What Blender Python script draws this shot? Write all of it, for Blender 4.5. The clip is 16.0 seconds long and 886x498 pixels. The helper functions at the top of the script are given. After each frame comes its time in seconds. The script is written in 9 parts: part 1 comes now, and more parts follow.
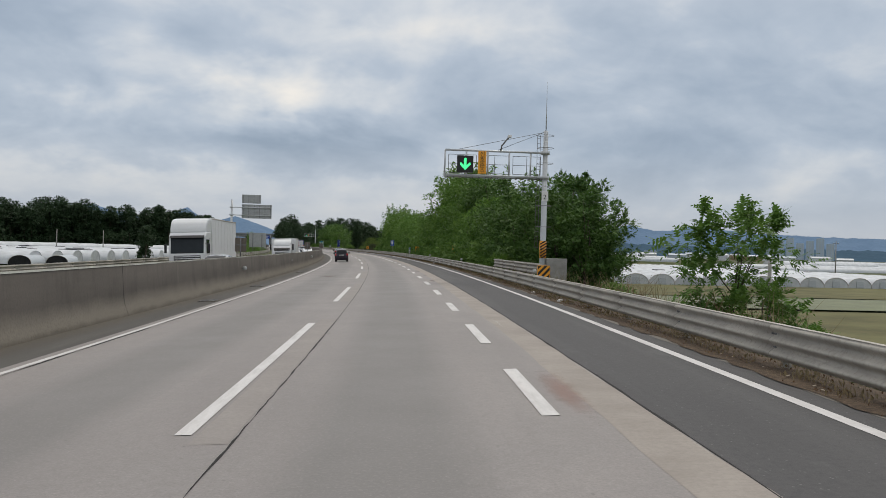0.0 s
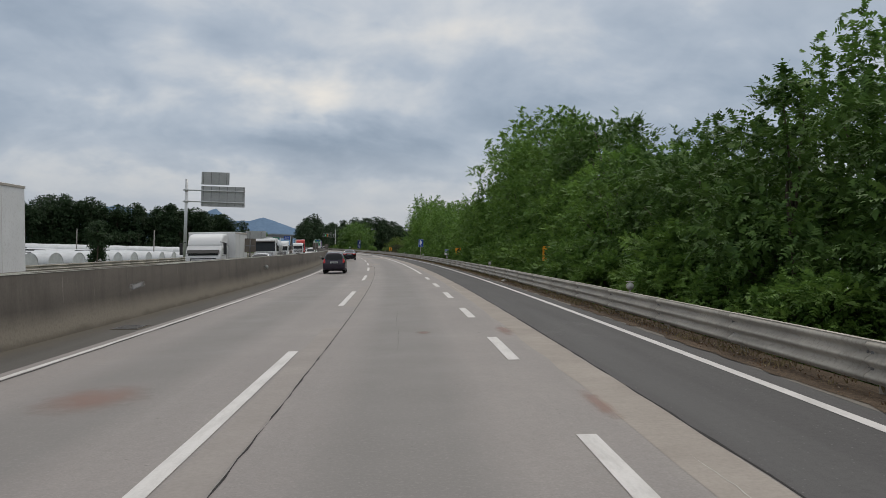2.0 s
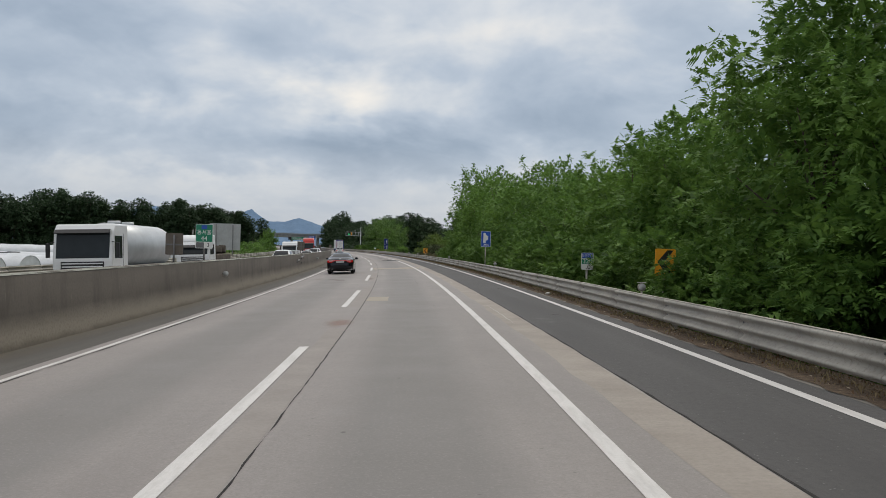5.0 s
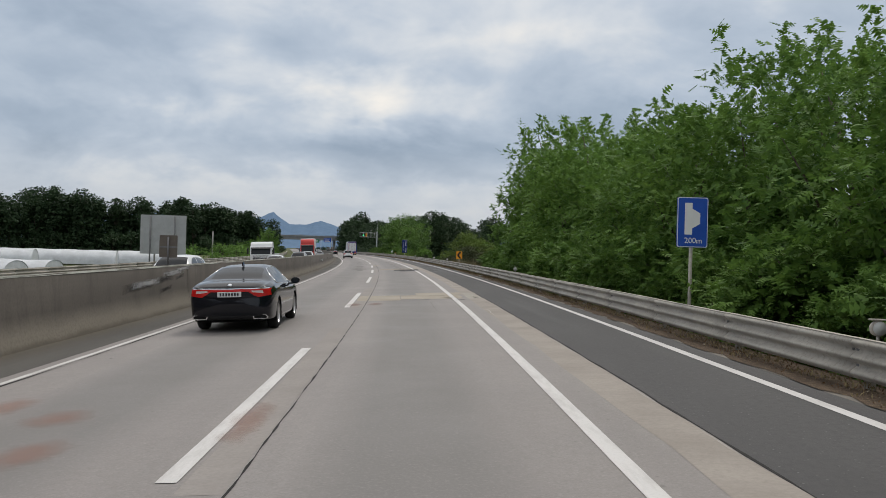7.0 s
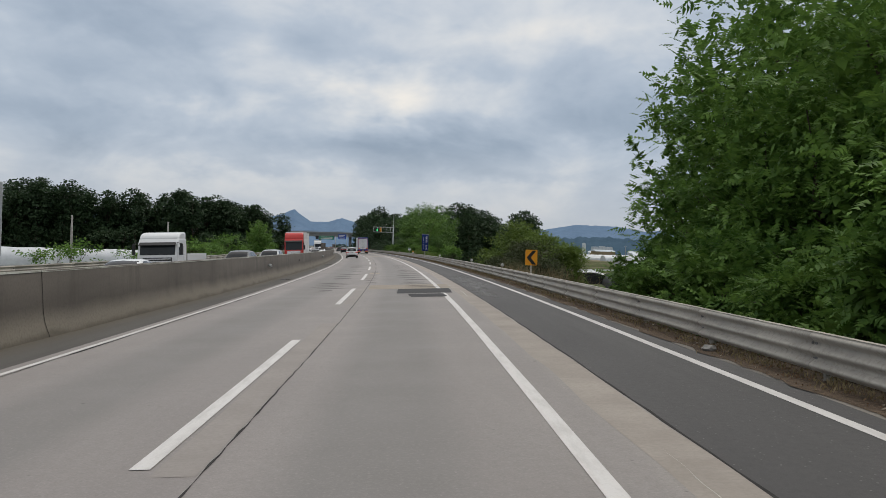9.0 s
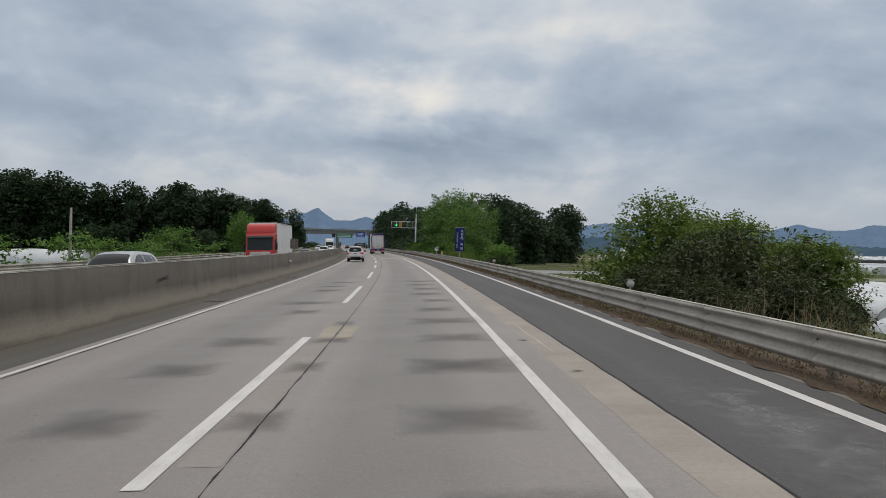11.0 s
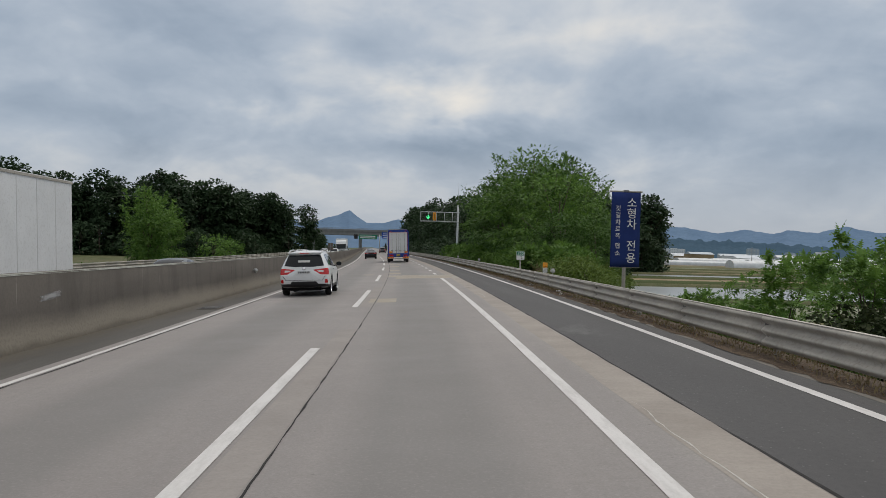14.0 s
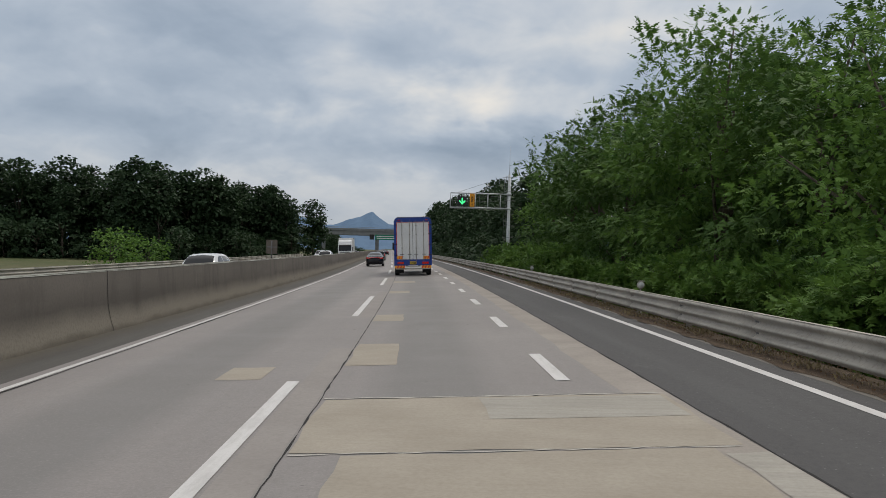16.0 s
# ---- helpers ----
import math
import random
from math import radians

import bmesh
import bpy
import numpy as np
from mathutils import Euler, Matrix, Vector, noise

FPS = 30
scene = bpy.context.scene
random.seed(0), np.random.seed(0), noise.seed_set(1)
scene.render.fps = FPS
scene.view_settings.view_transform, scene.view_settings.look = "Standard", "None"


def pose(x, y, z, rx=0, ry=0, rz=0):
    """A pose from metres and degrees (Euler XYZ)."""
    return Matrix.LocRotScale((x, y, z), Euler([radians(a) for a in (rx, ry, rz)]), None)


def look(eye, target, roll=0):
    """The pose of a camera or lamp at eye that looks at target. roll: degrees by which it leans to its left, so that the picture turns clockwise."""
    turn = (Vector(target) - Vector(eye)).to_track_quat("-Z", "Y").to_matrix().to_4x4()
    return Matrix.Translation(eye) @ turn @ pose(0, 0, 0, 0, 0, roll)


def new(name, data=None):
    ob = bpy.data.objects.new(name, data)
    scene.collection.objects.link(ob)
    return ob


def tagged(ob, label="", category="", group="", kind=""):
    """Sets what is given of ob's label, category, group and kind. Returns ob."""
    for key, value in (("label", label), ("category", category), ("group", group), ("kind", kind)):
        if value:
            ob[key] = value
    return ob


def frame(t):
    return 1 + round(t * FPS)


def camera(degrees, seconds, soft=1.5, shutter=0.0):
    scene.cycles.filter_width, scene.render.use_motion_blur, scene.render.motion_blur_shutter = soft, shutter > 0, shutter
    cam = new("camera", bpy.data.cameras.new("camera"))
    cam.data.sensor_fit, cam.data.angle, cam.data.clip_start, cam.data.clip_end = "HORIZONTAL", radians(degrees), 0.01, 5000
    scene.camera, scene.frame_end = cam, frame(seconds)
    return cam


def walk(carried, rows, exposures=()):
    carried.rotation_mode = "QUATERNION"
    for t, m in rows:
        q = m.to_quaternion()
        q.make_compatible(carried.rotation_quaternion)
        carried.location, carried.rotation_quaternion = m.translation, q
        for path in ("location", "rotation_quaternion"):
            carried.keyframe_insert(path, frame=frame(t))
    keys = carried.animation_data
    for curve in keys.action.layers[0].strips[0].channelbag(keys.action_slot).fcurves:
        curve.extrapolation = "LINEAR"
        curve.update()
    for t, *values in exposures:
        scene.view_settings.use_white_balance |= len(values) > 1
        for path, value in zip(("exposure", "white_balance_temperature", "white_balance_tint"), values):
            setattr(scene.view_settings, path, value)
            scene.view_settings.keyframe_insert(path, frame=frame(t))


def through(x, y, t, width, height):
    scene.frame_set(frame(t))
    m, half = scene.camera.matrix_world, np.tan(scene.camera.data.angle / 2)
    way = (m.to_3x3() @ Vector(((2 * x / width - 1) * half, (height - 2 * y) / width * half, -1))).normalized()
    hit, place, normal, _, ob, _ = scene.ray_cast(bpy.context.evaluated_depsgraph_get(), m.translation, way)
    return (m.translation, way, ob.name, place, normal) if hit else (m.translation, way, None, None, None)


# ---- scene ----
# The road runs along s (metres), u is the distance to the right of the lane dashes; the carriageway is banked to the left.
BANK = math.tan(radians(2.4))
S_TAB = np.arange(-700.0, 3200.0, 1.0)


def heading(s):
    x = s / 160.0 - 1.0
    return 0.00066208 * s - 0.85755e-4 * 80.0 * x ** 2 - 0.97256e-4 * 160.0 * x ** 3 / 3.0


H_TAB = heading(np.clip(S_TAB, -60.0, 420.0))
DX, DY = -np.sin(H_TAB), np.cos(H_TAB)
X_TAB = np.concatenate([[0.0], np.cumsum((DX[1:] + DX[:-1]) / 2)])
Y_TAB = np.concatenate([[0.0], np.cumsum((DY[1:] + DY[:-1]) / 2)])
X_TAB -= np.interp(0.0, S_TAB, X_TAB)
Y_TAB -= np.interp(0.0, S_TAB, Y_TAB)


def turn_at(s):
    return float(np.interp(s, S_TAB, H_TAB))


def flat(s, u, z):
    """A point s along and u beside the road, z above the level datum."""
    h = turn_at(s)
    return Vector((float(np.interp(s, S_TAB, X_TAB)) + u * math.cos(h), float(np.interp(s, S_TAB, Y_TAB)) + u * math.sin(h), z))


def banked(s, u, z=0.0):
    """The same, z above the banked carriageway."""
    return flat(s, u, z + u * BANK)


def stand(s, u, z=0.0, turn=0.0):
    """The pose of an upright thing: its y axis along the road, x to the right."""
    return Matrix.Translation(flat(s, u, z)) @ pose(0, 0, 0, 0, 0, math.degrees(turn_at(s)) + turn)


def lie(s, u, z=0.0, turn=0.0):
    """The pose of a thing that stands square on the banked carriageway."""
    return Matrix.Translation(banked(s, u, z)) @ pose(0, 0, 0, 0, 0, math.degrees(turn_at(s))) @ pose(0, 0, 0, 0, -2.4, 0) @ pose(0, 0, 0, 0, 0, turn)


cam = camera(55.6, 16.0, soft=0.85, shutter=0.0)
# seconds, s, u, yaw beside the road's heading, pitch
PATH = (
    (0.0, -7.45, 2.05, -2.47, -0.04), (0.5, 3.20, 2.08, -2.36, -0.06), (1.0, 13.68, 2.03, -2.29, -0.07),
    (1.5, 24.10, 1.94, -2.18, 0.06), (2.0, 34.58, 1.92, -2.11, 0.01), (2.5, 44.65, 1.90, -2.19, 0.01),
    (3.0, 55.01, 1.96, -2.16, -0.01), (3.5, 65.17, 1.98, -2.12, -0.01), (4.0, 75.13, 1.96, -2.06, 0.00),
    (4.5, 84.96, 1.92, -1.99, 0.01), (5.0, 94.77, 1.86, -1.94, 0.00), (5.5, 104.64, 1.82, -1.90, -0.03),
    (6.0, 114.56, 1.78, -1.89, -0.10), (6.5, 124.26, 1.77, -1.89, 0.29), (7.0, 134.05, 1.84, -1.93, 0.17),
    (7.5, 143.96, 1.90, -1.95, 0.17), (8.0, 153.95, 2.00, -1.97, -0.01), (8.5, 163.84, 2.08, -1.96, -0.07),
    (9.0, 173.63, 2.14, -1.93, -0.04), (9.5, 183.40, 2.18, -1.89, 0.04), (10.0, 193.25, 2.18, -1.84, 0.08),
    (10.5, 203.25, 2.12, -1.78, 0.01), (11.0, 213.41, 2.02, -1.73, -0.16), (11.5, 223.44, 1.95, -1.65, -0.48),
    (12.0, 233.64, 1.90, -1.58, -0.36), (12.5, 243.73, 1.81, -1.71, -0.07), (13.0, 254.08, 1.74, -1.70, -0.09),
    (13.5, 264.50, 1.72, -1.68, -0.15), (14.0, 275.05, 1.74, -1.57, -0.02), (14.5, 285.66, 1.72, -1.54, -0.06),
    (15.0, 296.39, 1.71, -1.44, -0.01), (15.5, 307.31, 1.69, -1.36, 0.03), (16.0, 318.31, 1.68, -1.28, 0.07),
)
ROWS = []
for t, s, u, yaw, pitch in PATH:
    p = banked(s, u, 1.755)
    ROWS.append((t, pose(p.x, p.y, p.z, 90 + pitch, -1.56, math.degrees(turn_at(s)) + yaw)))
walk(cam, ROWS, [(0.0, 0.2), (1.0, 0.02), (2.0, 0.06), (3.2, 0.12), (5.5, 0.26), (8.0, 0.24), (10.5, 0.1), (13.0, 0.05), (16.0, 0.08)])

# ---- sky and sun: a high, broken overcast ----
world = bpy.data.worlds.new("world")
scene.world = world
world.use_nodes = True
wn, wl = world.node_tree.nodes, world.node_tree.links
wn.clear()


def wnode(kind, **values):
    n = wn.new(kind)
    for k, v in values.items():
        if k in ("operation", "blend_type", "data_type", "sky_type", "sun_disc", "sun_elevation", "sun_rotation", "noise_dimensions", "use_clamp", "air_density", "dust_density"):
            if k == "operation": n.operation = v
            if k == "blend_type": n.blend_type = v
            if k == "data_type": n.data_type = v
            if k == "sky_type": n.sky_type = v
            if k == "sun_disc": n.sun_disc = v
            if k == "sun_elevation": n.sun_elevation = v
            if k == "sun_rotation": n.sun_rotation = v
            if k == "use_clamp": n.use_clamp = v
            if k == "dust_density": n.dust_density = v
        else:
            n.inputs[k].default_value = v
    return n


def wmath(op, a, b=None):
    n = wnode("ShaderNodeMath", operation=op)
    for i, v in enumerate((a, b)):
        if v is None:
            continue
        if isinstance(v, (int, float)):
            n.inputs[i].default_value = v
        else:
            wl.new(v, n.inputs[i])
    return n.outputs[0]


sky = wnode("ShaderNodeTexSky", sky_type="NISHITA", sun_disc=False, sun_elevation=radians(55), sun_rotation=radians(-20), dust_density=3.0)
coord = wn.new("ShaderNodeTexCoord")
split = wn.new("ShaderNodeSeparateXYZ")
wl.new(coord.outputs["Generated"], split.inputs[0])
up = wmath("MAXIMUM", split.outputs[2], 0.0)
lift = wmath("ADD", up, 0.42)
plane = wn.new("ShaderNodeCombineXYZ")
wl.new(wmath("DIVIDE", split.outputs[0], lift), plane.inputs[0])
wl.new(wmath("DIVIDE", split.outputs[1], lift), plane.inputs[1])


def wnoise(scale, detail, rough, dist, shift):
    m = wn.new("ShaderNodeMapping")
    m.inputs["Location"].default_value = shift
    wl.new(plane.outputs[0], m.inputs[0])
    n = wn.new("ShaderNodeTexNoise")
    n.inputs["Scale"].default_value, n.inputs["Detail"].default_value = scale, detail
    n.inputs["Roughness"].default_value, n.inputs["Distortion"].default_value = rough, dist
    wl.new(m.outputs[0], n.inputs["Vector"])
    return n.outputs[0]


def wramp(fac, stops):
    r = wn.new("ShaderNodeValToRGB")
    r.color_ramp.elements[0].position, r.color_ramp.elements[0].color = stops[0][0], (*stops[0][1], 1)
    r.color_ramp.elements[1].position, r.color_ramp.elements[1].color = stops[-1][0], (*stops[-1][1], 1)
    for p, c in stops[1:-1]:
        r.color_ramp.elements.new(p).color = (*c, 1)
    wl.new(fac, r.inputs[0])
    return r.outputs[0]


def wmix(fac, a, b, blend="MIX"):
    m = wnode("ShaderNodeMix", data_type="RGBA", blend_type=blend)
    for sock, v in ((m.inputs[0], fac), (m.inputs[6], a), (m.inputs[7], b)):
        if isinstance(v, (int, float)):
            sock.default_value = v
        elif isinstance(v, tuple):
            sock.default_value = (*v, 1)
        else:
            wl.new(v, sock)
    return m.outputs[2]


big = wnoise(3.0, 5.0, 0.5, 0.5, (3.1, 0.4, 0.0))
small = wnoise(8.0, 4.0, 0.55, 0.3, (0.0, 7.0, 0.0))
clump = wmath("ADD", 0.283, wmath("ADD", wmath("MULTIPLY", big, 0.32), wmath("MULTIPLY", small, 0.14)))
# heavier and thinner places of the cloud cover: azimuth, elevation, half width, half height, weight
CLOUDS = [(-32.0, 8.0, 12.0, 9.0, -0.035), (26.0, 9.0, 14.0, 9.0, -0.03), (-23.8, 9.0, 3.7, 0.8, 0.05), (-9.4, 10.2, 2.1, 1.5, 0.11), (-4.8, 9.6, 3.1, 1.2, 0.075), (-32.3, 6.1, 3.1, 1.1, 0.05), (12.6, 11.0, 3.1, 0.8, 0.03), (-27.6, 11.7, 4.6, 0.5, 0.035), (2.0, 14.5, 7.7, 0.7, 0.03), (-16.1, 3.4, 10.8, 0.8, 0.05), (5.2, 6.6, 3.5, 0.5, 0.035), (-17.7, 10.0, 1.5, 0.8, 0.03), (-3.7, 13.9, 3.1, 0.8, 0.035), (-7.3, 4.4, 9.6, 0.5, 0.03), (-20.1, 9.8, 1.7, 0.8, -0.06), (-4.3, 6.2, 4.2, 1.0, -0.07), (-11.6, 7.0, 4.2, 0.7, -0.05), (-23.4, 6.2, 5.8, 0.8, -0.055), (9.5, 10.0, 2.3, 0.8, -0.04), (8.8, 7.7, 6.2, 0.9, -0.035), (-29.3, 13.3, 10.0, 1.2, -0.04), (18.1, 7.7, 10.0, 2.3, -0.03), (-14.8, 14.0, 7.7, 1.0, -0.02), (-28.5, 8.1, 2.3, 0.5, -0.04), (3.7, 4.9, 5.8, 0.5, -0.02)]
wob = wnoise(4.0, 4.0, 0.6, 0.2, (1.0, 2.0, 0.0))
wob2 = wnoise(5.0, 4.0, 0.6, 0.2, (9.0, 4.0, 0.0))
azim = wmath("ADD", wmath("MULTIPLY", wmath("ARCTAN2", split.outputs[0], split.outputs[1]), 180 / math.pi), wmath("MULTIPLY", wmath("SUBTRACT", wob, 0.5), 9.0))
elev = wmath("ADD", wmath("MULTIPLY", wmath("ARCSINE", split.outputs[2]), 180 / math.pi), wmath("MULTIPLY", wmath("SUBTRACT", wob2, 0.5), 4.5))
for ca, ce, cw, ch, weight in CLOUDS:
    dx = wmath("DIVIDE", wmath("SUBTRACT", azim, ca), cw * 1.3)
    dy = wmath("DIVIDE", wmath("SUBTRACT", elev, ce), ch * 1.3)
    r2 = wmath("ADD", wmath("MULTIPLY", dx, dx), wmath("MULTIPLY", dy, dy))
    clump = wmath("ADD", clump, wmath("MULTIPLY", wmath("POWER", 2.718, wmath("MULTIPLY", r2, -0.8)), weight * 1.05))
clouds = wramp(clump, [(0.36, (0.27, 0.342, 0.438)), (0.44, (0.362, 0.435, 0.532)), (0.50, (0.455, 0.522, 0.61)), (0.56, (0.62, 0.655, 0.695)), (0.65, (0.86, 0.825, 0.77))])
low = wramp(up, [(0.0, (1, 1, 1)), (0.05, (0.5, 0.5, 0.5)), (0.12, (0, 0, 0))])
clouds = wmix(low, clouds, (0.488, 0.522, 0.568))
glow = wramp(up, [(0.25, (0, 0, 0)), (0.8, (1, 1, 1))])
clouds = wmix(glow, clouds, (0.93, 0.92, 0.92))
back_sky = wn.new("ShaderNodeBackground")
wl.new(sky.outputs[0], back_sky.inputs[0])
back_sky.inputs[1].default_value = 0.06
back_cloud = wn.new("ShaderNodeBackground")
wl.new(clouds, back_cloud.inputs[0])
back_cloud.inputs[1].default_value = 0.92
mixsh = wn.new("ShaderNodeMixShader")
mixsh.inputs[0].default_value = 0.92
wl.new(back_sky.outputs[0], mixsh.inputs[1])
wl.new(back_cloud.outputs[0], mixsh.inputs[2])
out = wn.new("ShaderNodeOutputWorld")
wl.new(mixsh.outputs[0], out.inputs[0])

sun_data = bpy.data.lights.new("sun", "SUN")
sun_data.energy, sun_data.angle, sun_data.color = 1.0, radians(16), (1.0, 0.94, 0.84)
sun = new("sun", sun_data)
sun.matrix_world = look((0, 0, 60), (math.sin(radians(20)) * -40, -40, 0))
scene.view_settings.exposure = 0.0
# ---- materials ----
class Mat:
    """A small builder for a node material."""

    def __init__(self, name):
        self.m = bpy.data.materials.new(name)
        self.m.use_nodes = True
        self.t = self.m.node_tree
        self.n, self.l = self.t.nodes, self.t.links
        self.b = self.n["Principled BSDF"]
        self.cache = {}

    def coord(self, which="Object"):
        if which not in self.cache:
            self.cache[which] = self.n.new("ShaderNodeTexCoord").outputs[which]
        return self.cache[which]

    def mapped(self, which="Object", scale=(1, 1, 1), shift=(0, 0, 0)):
        m = self.n.new("ShaderNodeMapping")
        m.inputs["Scale"].default_value, m.inputs["Location"].default_value = scale, shift
        self.l.new(self.coord(which), m.inputs[0])
        return m.outputs[0]

    def noise(self, vec, scale, detail=4.0, rough=0.55, dist=0.0):
        n = self.n.new("ShaderNodeTexNoise")
        n.inputs["Scale"].default_value, n.inputs["Detail"].default_value = scale, detail
        n.inputs["Roughness"].default_value, n.inputs["Distortion"].default_value = rough, dist
        self.l.new(vec, n.inputs["Vector"])
        return n.outputs[0]

    def voronoi(self, vec, scale, feature="F1"):
        n = self.n.new("ShaderNodeTexVoronoi")
        n.feature = feature
        n.inputs["Scale"].default_value = scale
        self.l.new(vec, n.inputs["Vector"])
        return n.outputs[0]

    def ramp(self, fac, stops):
        r = self.n.new("ShaderNodeValToRGB")
        e = r.color_ramp.elements
        full = [(p, c if isinstance(c, tuple) else (c, c, c)) for p, c in stops]
        e[0].position, e[0].color = full[0][0], (*full[0][1], 1)
        e[1].position, e[1].color = full[-1][0], (*full[-1][1], 1)
        for p, c in full[1:-1]:
            e.new(p).color = (*c, 1)
        self.l.new(fac, r.inputs[0])
        return r.outputs[0]

    def put(self, v, sock):
        if isinstance(v, (int, float)):
            sock.default_value = v
        elif isinstance(v, tuple):
            sock.default_value = (*v, 1)
        else:
            self.l.new(v, sock)

    def mix(self, fac, a, b, blend="MIX"):
        m = self.n.new("ShaderNodeMix")
        m.data_type, m.blend_type = "RGBA", blend
        self.put(fac, m.inputs[0]), self.put(a, m.inputs[6]), self.put(b, m.inputs[7])
        return m.outputs[2]

    def math(self, op, a, b=0.0):
        m = self.n.new("ShaderNodeMath")
        m.operation = op
        self.put(a, m.inputs[0]), self.put(b, m.inputs[1])
        return m.outputs[0]

    def axis(self, vec, i):
        s = self.n.new("ShaderNodeSeparateXYZ")
        self.l.new(vec, s.inputs[0])
        return s.outputs[i]

    def rand(self, per="island"):
        if per == "island":
            return self.n.new("ShaderNodeNewGeometry").outputs["Random Per Island"]
        return self.n.new("ShaderNodeObjectInfo").outputs["Random"]

    def bump(self, height, strength=0.3, dist=0.01):
        b = self.n.new("ShaderNodeBump")
        b.inputs["Strength"].default_value, b.inputs["Distance"].default_value = strength, dist
        self.l.new(height, b.inputs["Height"])
        self.l.new(b.outputs[0], self.b.inputs["Normal"])

    def done(self, color, rough=0.6, metal=0.0, spec=0.5):
        self.put(color, self.b.inputs["Base Color"])
        self.put(rough, self.b.inputs["Roughness"])
        self.b.inputs["Metallic"].default_value = metal
        self.b.inputs["Specular IOR Level"].default_value = spec
        return self.m


def m_concrete_road():
    k = Mat("road_concrete")
    uv = k.coord("UV")
    grain = k.noise(k.mapped("UV", (1, 1, 1)), 38.0, 5.0, 0.7)
    blot = k.noise(k.mapped("UV", (0.5, 0.09, 1)), 1.0, 5.0, 0.6)
    patchy = k.noise(k.mapped("UV", (0.8, 0.8, 1)), 0.6, 5.0, 0.62)
    streak = k.noise(k.mapped("UV", (5.0, 0.05, 1), (3, 0, 0)), 1.0, 3.0, 0.6)
    base = k.mix(k.ramp(blot, [(0.3, 0), (0.7, 1)]), (0.212, 0.189, 0.179), (0.290, 0.261, 0.247))
    base = k.mix(k.ramp(patchy, [(0.35, 0.0), (0.75, 0.55)]), base, (0.265, 0.252, 0.246))
    base = k.mix(k.ramp(streak, [(0.42, 0.16), (0.6, 0.0)]), base, (0.215, 0.205, 0.195))
    x = k.axis(uv, 0)
    oily = k.math("COSINE", k.math("MULTIPLY", k.math("SUBTRACT", x, 1.9), 2 * math.pi / 3.7))
    base = k.mix(k.ramp(k.math("ADD", oily, k.math("MULTIPLY", blot, 0.6)), [(0.2, 0.0), (1.6, 0.75)]), base, (0.168, 0.160, 0.153))
    wash = k.math("ADD", x, k.math("MULTIPLY", k.math("SUBTRACT", patchy, 0.5), 0.9))
    rim = k.ramp(k.math("SUBTRACT", wash, 4.0), [(0.02, 0.0), (0.5, 0.9)])
    base = k.mix(rim, base, (0.345, 0.318, 0.285))
    speck = k.voronoi(k.mapped("UV", (1, 1, 1)), 9.0)
    base = k.mix(k.ramp(speck, [(0.04, 0.4), (0.10, 0.0)]), base, (0.40, 0.38, 0.355))
    fleck = k.voronoi(k.mapped("UV", (1, 1.6, 1), (0.3, 4, 0)), 2.6)
    base = k.mix(k.ramp(fleck, [(0.025, 0.8), (0.06, 0.0)]), base, (0.11, 0.10, 0.095))
    mid = k.noise(k.mapped("UV", (1, 0.8, 1)), 9.0, 4.0, 0.75)
    base = k.mix(k.ramp(mid, [(0.34, 0.3), (0.58, 0.0)]), base, (0.17, 0.161, 0.152))
    pale = k.noise(k.mapped("UV", (1, 1, 1), (5, 5, 0)), 24.0, 4.0, 0.75)
    base = k.mix(k.ramp(pale, [(0.52, 0.0), (0.70, 0.3)]), base, (0.38, 0.36, 0.335))
    base = k.mix(k.ramp(grain, [(0.34, 0.42), (0.56, 0.0)]), base, (0.15, 0.142, 0.134))
    pit = k.voronoi(k.mapped("UV", (1, 0.7, 1), (7, 2, 0)), 1.1)
    base = k.mix(k.ramp(pit, [(0.018, 0.85), (0.04, 0.0)]), base, (0.075, 0.07, 0.066))
    k.bump(grain, 0.35, 0.005)
    return k.done(base, k.ramp(patchy, [(0.3, 0.62), (0.8, 0.85)]), 0, 0.4)


def m_asphalt():
    k = Mat("asphalt")
    grain = k.noise(k.mapped("UV"), 60.0, 4.0, 0.7)
    blot = k.noise(k.mapped("UV", (0.6, 0.12, 1)), 1.0, 5.0, 0.6)
    spill = k.noise(k.mapped("UV", (0.5, 0.22, 1), (4, 1, 0)), 1.0, 6.0, 0.7)
    base = k.mix(k.ramp(blot, [(0.3, 0), (0.7, 1)]), (0.065, 0.062, 0.063), (0.094, 0.090, 0.090))
    base = k.mix(k.ramp(spill, [(0.62, 0.0), (0.74, 0.5)]), base, (0.22, 0.215, 0.21))
    mid = k.noise(k.mapped("UV", (1, 0.7, 1), (2, 2, 0)), 14.0, 5.0, 0.75)
    base = k.mix(k.ramp(mid, [(0.35, 0.6), (0.55, 0.0)]), base, (0.05, 0.049, 0.049))
    chip = k.voronoi(k.mapped("UV", (1, 0.8, 1)), 12.0)
    base = k.mix(k.ramp(chip, [(0.06, 0.6), (0.14, 0.0)]), base, (0.24, 0.235, 0.228))
    wide = k.noise(k.mapped("UV", (0.9, 0.03, 1), (8, 0, 0)), 1.0, 4.0, 0.6)
    base = k.mix(k.ramp(wide, [(0.5, 0.0), (0.7, 0.3)]), base, (0.16, 0.157, 0.154))
    base = k.mix(k.ramp(grain, [(0.3, 0.5), (0.7, 0.0)]), base, (0.055, 0.055, 0.057))
    k.bump(grain, 0.4, 0.005)
    return k.done(base, 0.82, 0, 0.35)


